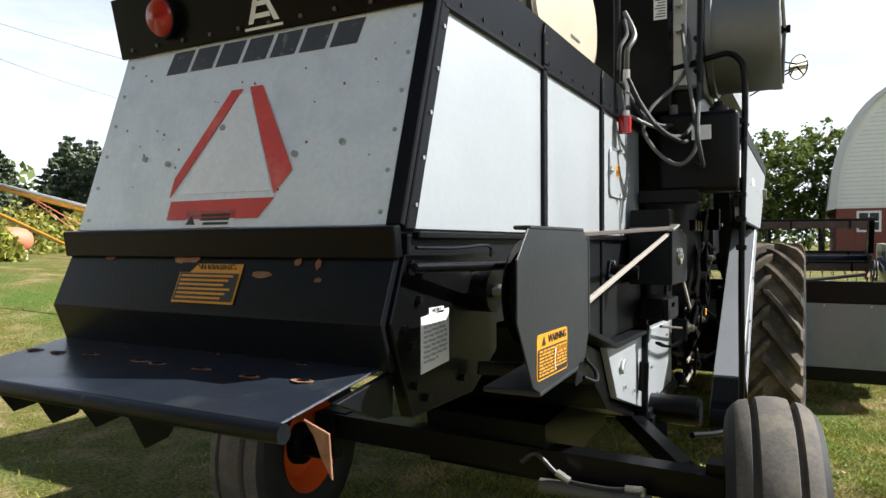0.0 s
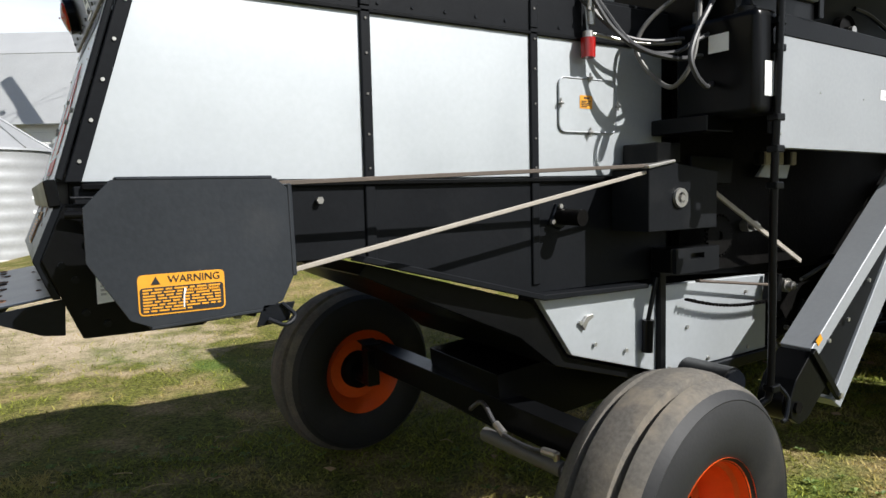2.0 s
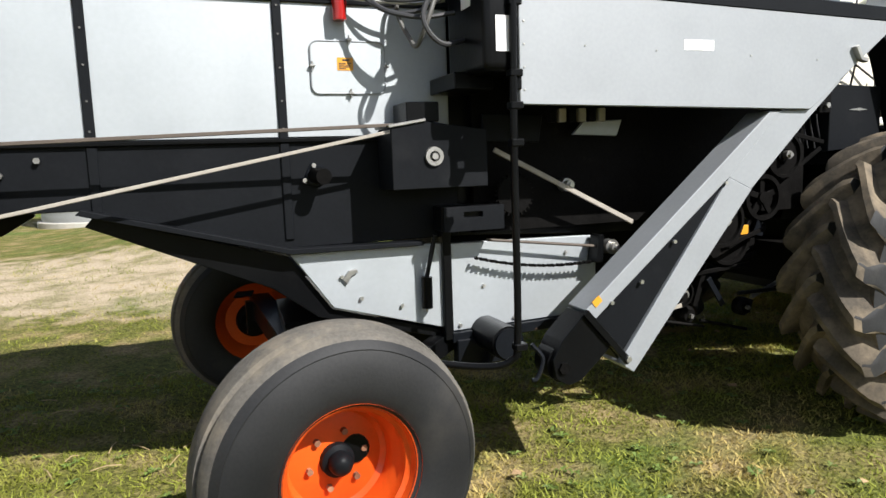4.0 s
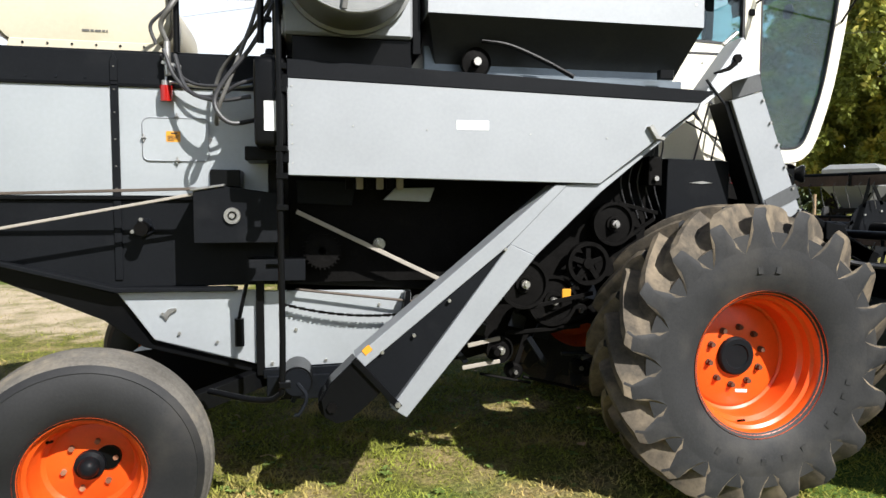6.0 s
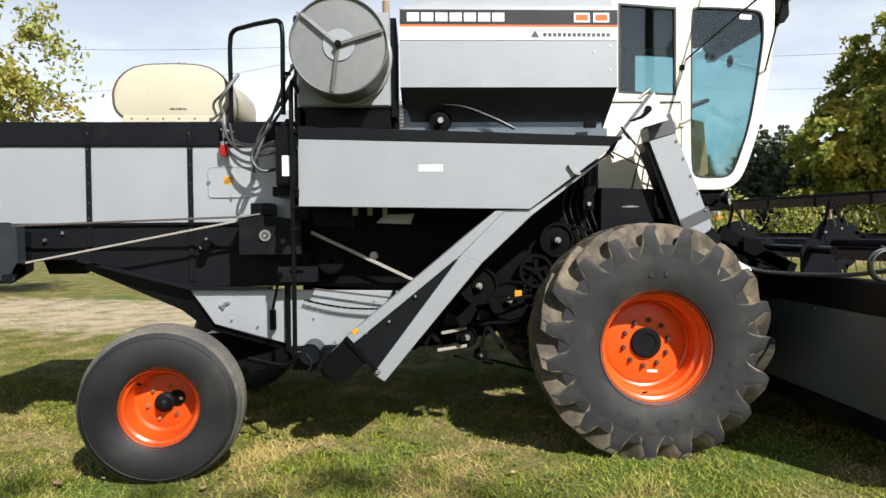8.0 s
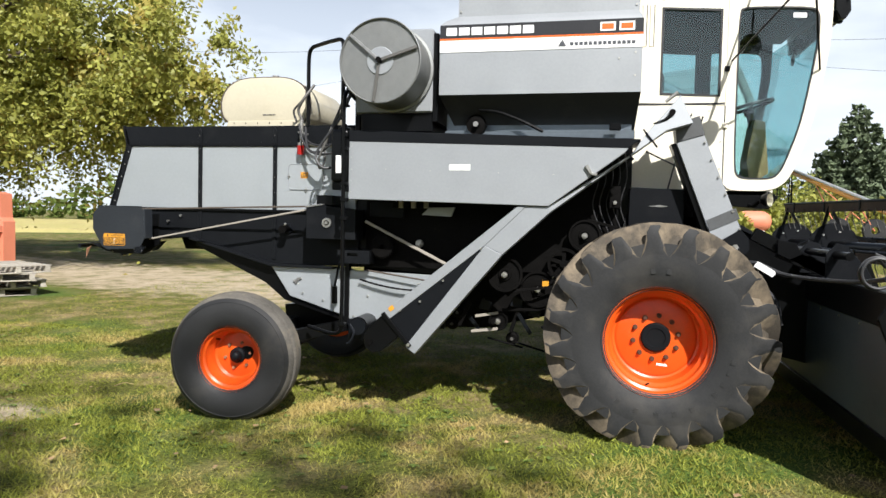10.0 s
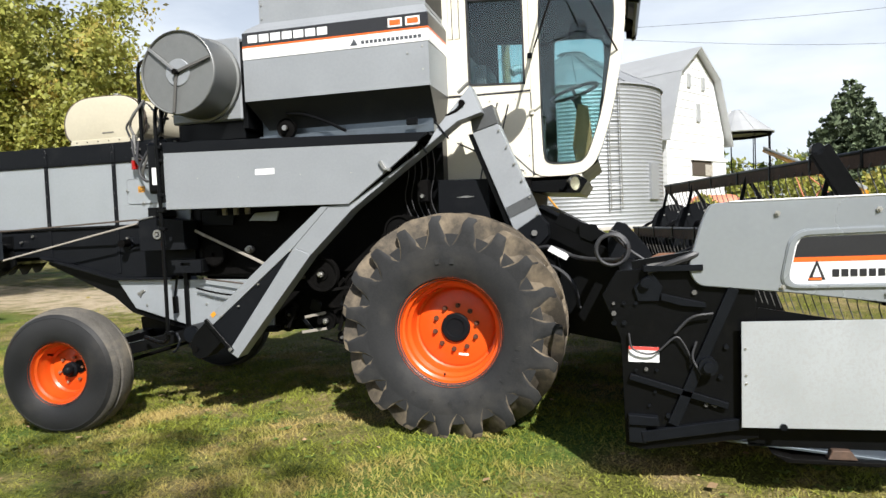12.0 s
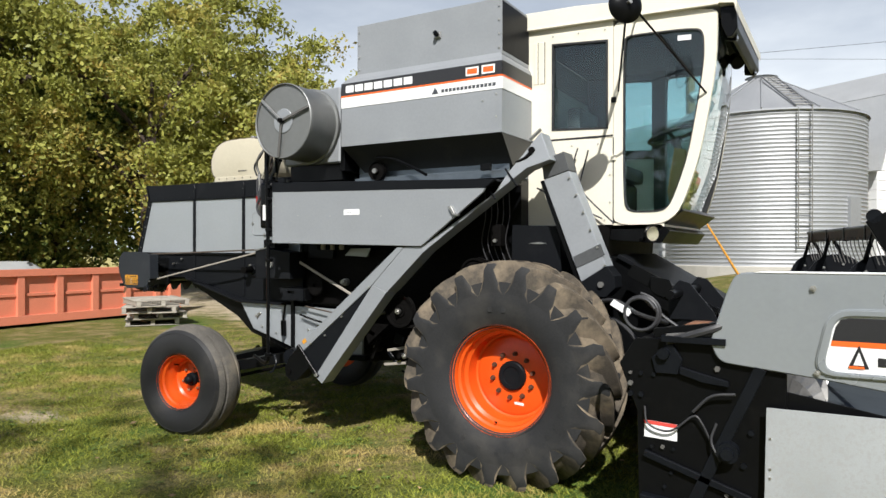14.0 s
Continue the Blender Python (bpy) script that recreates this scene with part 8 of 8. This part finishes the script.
def propane_tank():
    x, y = 7.75, 17.2
    z = ground_at(x, y)
    t = thing("propane_tank", "orange steel tank lying on blocks by the barn", "tank", at=(x, y, z))
    rings = []
    for xx, r in ((-0.75, 0.05), (-0.70, 0.2), (-0.58, 0.29), (-0.45, 0.32), (0.45, 0.32), (0.58, 0.29), (0.70, 0.2), (0.75, 0.05)):
        rings.append([(xx, r * math.cos(2 * math.pi * k / 20), 0.55 + r * math.sin(2 * math.pi * k / 20)) for k in range(20)])
    part("shell", loft(rings), SALMON, t, "faded orange shell", True)
    for xx in (-0.45, 0.4):
        part("block", box(xx, xx + 0.12, -0.25, 0.25, -0.05, 0.28), CONCRETE, t)


propane_tank()


def fence_post(x, y, h=1.2):
    t = thing("fence_post", "weathered round fence post", "fence post", "fence posts", at=(x, y, ground_at(x, y)))
    part("post", rod((0, 0, -0.1), (0, 0, h), 0.07, 10), POLE_WOOD, t, "", True)
    return t


for k in range(7):
    fence_post(13.0 + 3.2 * k, 25.0 - 1.1 * k)

# ---------------------------------------------------------------- trees


def leaf_cloud(name, centres, size, mat, parent, label, seed, droop=0.0):
    """Many small leaves, one four-cornered blade at each centre."""
    rng = np.random.default_rng(seed)
    n = len(centres)
    a = rng.normal(size=(n, 3))
    a[:, 2] -= droop
    a /= np.linalg.norm(a, axis=1, keepdims=True)
    b = np.cross(a, rng.normal(size=(n, 3)))
    b /= np.linalg.norm(b, axis=1, keepdims=True)
    s = size * rng.uniform(0.6, 1.3, (n, 1))
    corners = np.stack([centres - a * s * 0.6, centres + b * s * 0.32, centres + a * s * 0.6, centres - b * s * 0.32], 1).reshape(-1, 3)
    me = bpy.data.meshes.new(name)
    me.vertices.add(4 * n)
    me.vertices.foreach_set("co", corners.ravel())
    me.loops.add(4 * n)
    me.loops.foreach_set("vertex_index", np.arange(4 * n))
    me.polygons.add(n)
    me.polygons.foreach_set("loop_start", np.arange(0, 4 * n, 4))
    me.update()
    me.materials.append(mat)
    ob = new(name, me)
    ob.parent = parent
    if label:
        ob["label"] = label
    return ob


def broadleaf(x, y, height, spread, low, seed, mat=None, leaves=9000, size=0.2, label="leafy tree with yellowing summer leaves", limb=None):
    rng = np.random.default_rng(seed)
    z = ground_at(x, y)
    t = thing("tree", label, "tree", at=(x, y, z))
    trunk = bmesh.new()
    th = low + (height - low) * 0.35
    tube([(0, 0, -0.2), (0.08, 0.05, th * 0.5), (0.02, -0.06, th)], 0.045 * spread + 0.06, 10, 4, into=trunk)
    for k in range(9):
        a = 2 * math.pi * k / 9 + rng.uniform(-0.3, 0.3)
        e = rng.uniform(0.15, 1.2)
        length = spread * rng.uniform(0.45, 0.72)
        p0 = Vector((0, 0, th * rng.uniform(0.55, 1.0)))
        p2 = p0 + Vector((math.cos(a) * length * math.cos(e), math.sin(a) * length * math.cos(e), length * math.sin(e) * 1.1))
        p1 = (p0 + p2) / 2 + Vector((0, 0, 0.15 * length))
        tube([p0, p1, p2], 0.03 + 0.007 * spread, 6, 4, into=trunk)
    if limb:
        tube([(0, 0, th * 0.7), (limb[0] * 0.5, limb[1] * 0.5, (th + limb[2]) * 0.52), limb], 0.07, 8, 5, into=trunk)
    part("trunk", trunk, BARK, t, "rough grey-brown trunk and limbs", True)
    mid = (height + low) / 2
    half = (height - low) / 2
    boughs = []
    while len(boughs) < 170:
        d = rng.normal(size=3)
        d /= np.linalg.norm(d)
        r = rng.uniform(0.30, 1.0) ** 0.7
        p = np.array([d[0] * spread * r, d[1] * spread * r, mid + d[2] * half * r])
        if p[2] > low - 0.2:
            boughs.append((p, d))
    if limb:
        # one long low limb that hangs out over the yard
        tip = np.array(limb)
        for _ in range(46):
            s = rng.uniform(0.45, 1.0)
            off = rng.normal(size=3) * np.array([0.75, 0.75, 0.62])
            boughs.append((np.array([tip[0] * s, tip[1] * s, th * 0.8 + (tip[2] - th * 0.8) * s]) + off, off / np.linalg.norm(off)))
    per = leaves // (len(boughs) * 9)
    pts = []
    for p, d in boughs:
        # each bough carries a fan of drooping twigs set with leaves
        for _ in range(9):
            out = d + rng.normal(size=3) * 0.75
            out[2] = out[2] * 0.5 + 0.1
            out /= np.linalg.norm(out)
            reach = spread * rng.uniform(0.12, 0.30)
            s = rng.uniform(0.0, 1.0, (per, 1))
            q = p + out * s * reach - np.array([0, 0, 1.0]) * s ** 2 * reach * rng.uniform(0.2, 1.1)
            pts.append(q + rng.normal(size=(per, 3)) * (0.035 + 0.012 * spread) * (0.5 + s))
    leaf_cloud("crown", np.concatenate(pts), size, mat or LEAF, t, "uneven crown of small leaves", seed + 1)
    return t


def conifer(x, y, height, spread, seed, label="dark green spruce tree"):
    rng = np.random.default_rng(seed)
    z = ground_at(x, y)
    t = thing("spruce", label, "tree", at=(x, y, z))
    part("trunk", rod((0, 0, -0.2), (0, 0, height * 0.97), 0.16, 8, r2=0.02), BARK, t)
    pts = []
    zz = height * 0.06
    while zz < height * 0.98:
        f = 1 - zz / height
        R = spread * f ** 0.8
        n = max(5, int(11 * f + 5))
        for k in range(n):
            a = 2 * math.pi * (k + rng.uniform(-0.3, 0.3)) / n
            L = R * rng.uniform(0.75, 1.1)
            m = max(6, int(60 * L / 2))
            s = rng.uniform(0.15, 1, m) ** 0.7
            w = (rng.uniform(-1, 1, m)) * 0.22 * L * (1 - s * 0.6)
            px = np.cos(a) * s * L - np.sin(a) * w
            py = np.sin(a) * s * L + np.cos(a) * w
            pz = zz - 0.20 * L * s + 0.12 * L * s ** 3 + rng.normal(size=m) * 0.05
            pts.append(np.stack([px, py, pz], -1))
        zz += height * 0.045
    leaf_cloud("crown", np.concatenate(pts), 0.34, NEEDLE, t, "drooping tiers of needles", seed + 1, 0.4)
    return t


broadleaf(-13.4, 9.3, 9.8, 5.9, 2.6, 41, leaves=130000, size=0.125, limb=(6.9, 0.2, 5.0))
broadleaf(-15.6, 5.0, 10.5, 4.6, 1.8, 42, leaves=80000, size=0.135)
broadleaf(-17.5, 12.8, 11.0, 4.8, 3.6, 43, leaves=36000, size=0.16)
broadleaf(-20.5, 2.5, 11.5, 5.2, 1.2, 44, leaves=30000, size=0.18)
broadleaf(-17.0, 8.4, 8.5, 3.6, 0.8, 45, LEAF_DARK, 24000, 0.18)
broadleaf(-19.5, 7.5, 9.0, 4.6, 0.5, 46, LEAF_DARK, 20000, 0.2)
for i, (x, y, h, s) in enumerate(((27.0, 31.0, 8.0, 3.4), (33, 27, 17.0, 5.4), (38, 22.5, 17.5, 5.8), (44, 20.0, 18.0, 6.0), (50, 16.5, 18.0, 6.2), (34, 34, 16, 5.5))):
    broadleaf(x, y, h, s * 1.1, 2.2, 60 + i, TREE_GREEN, 90000, 0.30, "tall broad tree at the lawn's edge")
for i, (x, y, h, s) in enumerate(((17.8, 43.5, 10.5, 3.6), (22, 47, 9.5, 3.2), (25.5, 44, 11.0, 3.8), (28.5, 46, 11.5, 3.8), (31.5, 44.5, 10.5, 3.6), (35.5, 46, 11.0, 3.6), (40, 45, 10, 3.4))):
    conifer(x + 1.6, y, h * 0.74, s * 1.3, 80 + i)
for i, (x, y, h, s) in enumerate(((62, 2.5, 11, 4.0), (66, -1.5, 12, 4.4), (70, 6.5, 10, 4.5), (60, 9, 8, 3.5))):
    broadleaf(x, y, h, s, 2.0, 100 + i, LEAF_DARK, 7000, 0.36, "broad tree beyond the far barn")


# the wood across the yard, mirrored in the cab's glass
for i, (x, y, h, s) in enumerate(((-6.0, -46.0, 10.5, 5.0), (3.5, -48.0, 11.5, 5.4), (13.0, -50.0, 10.0, 5.0), (23.0, -49.0, 12.0, 5.6))):
    broadleaf(x, y, h, s, 0.8, 140 + i, LEAF_DARK, 12000, 0.4, "broad tree across the yard")
# the tree whose shade falls on the lawn beside the machine
broadleaf(11.0, -20.3, 20.5, 2.3, 15.5, 120, LEAF, 2000, 0.20, "tall tree that shades the lawn")


def crop_field():
    """A ripe field beyond the yard's tree, a low stand with a soft top."""
    rng = np.random.default_rng(9)
    bm = bmesh.new()
    rows = []
    for i in range(31):
        r = 52.0 + 2.0 * i
        row = []
        for j in range(60):
            a = radians(-62 + 0.72 * j)
            x, y = 3.7 + r * math.sin(a), -5.3 + r * math.cos(a)
            row.append(bm.verts.new((x, y, ground_at(x, y) + (-0.1 if i == 0 else 0.22 + rng.uniform(-0.05, 0.05)))))
        rows.append(row)
    for i in range(30):
        for j in range(59):
            bm.faces.new((rows[i][j], rows[i][j + 1], rows[i + 1][j + 1], rows[i + 1][j]))
    return tagged(part("crop_field", bm, RIPE_CROP), "ripe pale yellow crop field beyond the yard", "field", kind="structure")


RIPE_CROP = make_mat("ripe_crop", (0.42, 0.36, 0.15), 0.9, 0.0, 0.3, 0.3, 6, 0.1, (0.34, 0.33, 0.11), 0.5, 0.15, 0.3, 0.1)
crop_field()


def far_woods():
    """The wooded rim of the farm, as clumps of leaves round the horizon."""
    rng = np.random.default_rng(7)
    pts = []
    for k in range(190):
        a = 2 * math.pi * k / 190 + rng.uniform(-0.01, 0.01)
        d = 125 + 18 * math.sin(a * 3.0 + 1) + rng.uniform(-8, 8)
        h = 6.5 + 3.0 * math.sin(a * 7) + rng.uniform(-1.5, 2.5)
        x, y = d * math.cos(a), d * math.sin(a)
        z = ground_at(x, y)
        q = rng.normal(size=(150, 3))
        q /= np.linalg.norm(q, axis=1, keepdims=True)
        pts.append(np.array([x, y, z + h * 0.5]) + q * np.array([3.8, 3.8, h * 0.55]) * rng.uniform(0.6, 1.05, (150, 1)))
    ob = leaf_cloud("far_woods", np.concatenate(pts), 1.3, LEAF_DARK, None, "", 8)
    return tagged(ob, "distant wooded rim of the farm", "woods", kind="stuff")


far_woods()


def bush_row():
    rng = np.random.default_rng(17)
    pts = []
    for x, y, r, h in ((-16.0, 7.6, 1.8, 2.8), (-18.0, 6.0, 2.0, 3.0), (-19.5, 3.5, 2.0, 2.8), (9.5, 22.5, 1.0, 1.4), (12, 23.5, 1.3, 1.8), (14.5, 24, 1.2, 1.6), (7.4, 16.6, 0.5, 0.8), (17, 27, 1.4, 2.0), (21, 28, 1.5, 2.2), (25, 29, 1.6, 2.0), (13, 31, 1.6, 2.6), (10.5, 30, 1.5, 2.4)):
        z = ground_at(x, y)
        q = rng.normal(size=(900, 3))
        q /= np.linalg.norm(q, axis=1, keepdims=True)
        q[:, 2] = np.abs(q[:, 2])
        pts.append(np.array([x, y, z]) + q * np.array([r, r, h]) * rng.uniform(0.5, 1.05, (900, 1)))
    return tagged(leaf_cloud("bushes", np.concatenate(pts), 0.2, LEAF, None, "", 18), "weedy bushes along the yard's edge", "bush", kind="stuff")


bush_row()

# ---------------------------------------------------------------- grass and litter


def grass():
    """Short tufts over the near yard, thinning with distance from it."""
    rng = np.random.default_rng(3)
    n = 430000
    x = rng.uniform(-5.5, 9.0, n)
    y = np.where(rng.random(n) < 0.72, rng.uniform(-3.4, 2.2, n), rng.uniform(-3.6, 9.5, n))
    bare = dirt_weight(x, y)
    patch = 0.5 + 0.3 * np.sin(x * 1.9 + np.sin(y * 1.3) * 1.7) * np.cos(y * 2.3 + np.sin(x * 0.9)) + 0.3 * np.sin(x * 5.3 + 2.2 * np.sin(y * 3.1)) * np.cos(y * 6.1 + 1.8 * np.sin(x * 2.7))
    patch = np.clip(patch, 0, 1)
    keep = (rng.random(n) > bare * 1.05) & (rng.random(n) < 0.25 + 0.75 * patch)
    x, y = x[keep], y[keep]
    n = len(x)
    z = ground_height(x, y) - 0.004
    h = rng.uniform(0.012, 0.042, n) * (0.55 + 0.8 * patch[keep])
    a = rng.uniform(0, 2 * math.pi, n)
    w = rng.uniform(0.003, 0.0075, n)
    lean = rng.normal(size=(n, 2)) * h[:, None] * 0.9
    root = np.stack([x, y, z], -1)
    side = np.stack([np.cos(a) * w, np.sin(a) * w, 0 * a], -1)
    tip = root + np.stack([lean[:, 0], lean[:, 1], h], -1)
    co = np.stack([root - side, root + side, tip], 1).reshape(-1, 3)
    me = bpy.data.meshes.new("grass")
    me.vertices.add(3 * n)
    me.vertices.foreach_set("co", co.ravel())
    me.loops.add(3 * n)
    me.loops.foreach_set("vertex_index", np.arange(3 * n))
    me.polygons.add(n)
    me.polygons.foreach_set("loop_start", np.arange(0, 3 * n, 3))
    me.update()
    me.materials.append(GRASS_BLADE)
    return tagged(new("grass", me), "short mown grass with dry yellow patches", "grass", kind="stuff")


grass()


def weeds():
    """Low rosettes of broad leaves among the grass."""
    rng = np.random.default_rng(31)
    verts, faces = [], []
    for _ in range(2000):
        x, y = rng.uniform(-3.5, 7.5), rng.uniform(-3.2, 2.4)
        if 0.5 + 0.5 * math.sin(x * 1.3 + 1.1 * math.sin(y * 1.9)) * math.cos(y * 1.6 + x * 0.4) < rng.uniform(0.2, 0.9):
            continue
        z, n = ground_at(x, y) + 0.012, int(rng.integers(4, 8))
        for k in range(n):
            a, l = 2 * math.pi * k / n + rng.uniform(-0.4, 0.4), rng.uniform(0.018, 0.045)
            d, w = np.array([math.cos(a), math.sin(a), 0.0]), np.array([-math.sin(a), math.cos(a), 0.0]) * l * rng.uniform(0.18, 0.32)
            o, up = np.array([x, y, z]), np.array([0, 0, 1.0])
            base = len(verts)
            verts += [tuple(o), tuple(o + d * l * 0.55 + w + up * l * 0.35), tuple(o + d * l + up * l * 0.2), tuple(o + d * l * 0.55 - w + up * l * 0.35)]
            faces += [(base, base + 1, base + 2, base + 3)]
    me = bpy.data.meshes.new("weeds")
    me.from_pydata(verts, [], faces)
    me.materials.append(WEED)
    return tagged(new("weeds", me), "broad-leaved lawn weeds among the grass", "weeds", kind="stuff")


weeds()


def litter():
    rnd = random.Random(12)
    b = bmesh.new()
    for _ in range(46):
        x, y = rnd.uniform(-0.6, 1.6), rnd.uniform(-0.2, 2.4)
        a, l = rnd.uniform(0, 6.3), rnd.uniform(0.04, 0.16)
        z = ground_at(x, y) + 0.02
        tube([(x, y, z), (x + l * 0.5 * math.cos(a), y + l * 0.5 * math.sin(a), z + rnd.uniform(0, 0.02)), (x + l * math.cos(a), y + l * math.sin(a), z)], 0.003, 5, 3, into=b)
    tagged(part("straw", b, STRAW, None), "scattered dry straw on the grass", "straw", kind="stuff")
    b = bmesh.new()
    for _ in range(70):
        x, y = rnd.uniform(-1.5, 6.0), rnd.uniform(-3.0, 2.4)
        z, r, a = ground_at(x, y) + 0.028, rnd.uniform(0.012, 0.035), rnd.uniform(0, 6.3)
        vs = [b.verts.new((x + r * math.cos(a + k) * (1 if k % 2 else 0.5), y + r * math.sin(a + k), z + rnd.uniform(0, 0.015))) for k in (0, 1.5, 3.1, 4.6)]
        b.faces.new(vs)
    tagged(part("fallen_leaves", b, DRY_LEAF, None), "dry fallen leaves on the grass", "leaves", kind="stuff")


DRY_LEAF = make_mat("dry_leaf", (0.36, 0.24, 0.13), 0.8, 0.0, 0.2, 20, 80, 0.0, None, 0, 3, 0.1, 0.3, per_island=0.4)
litter()
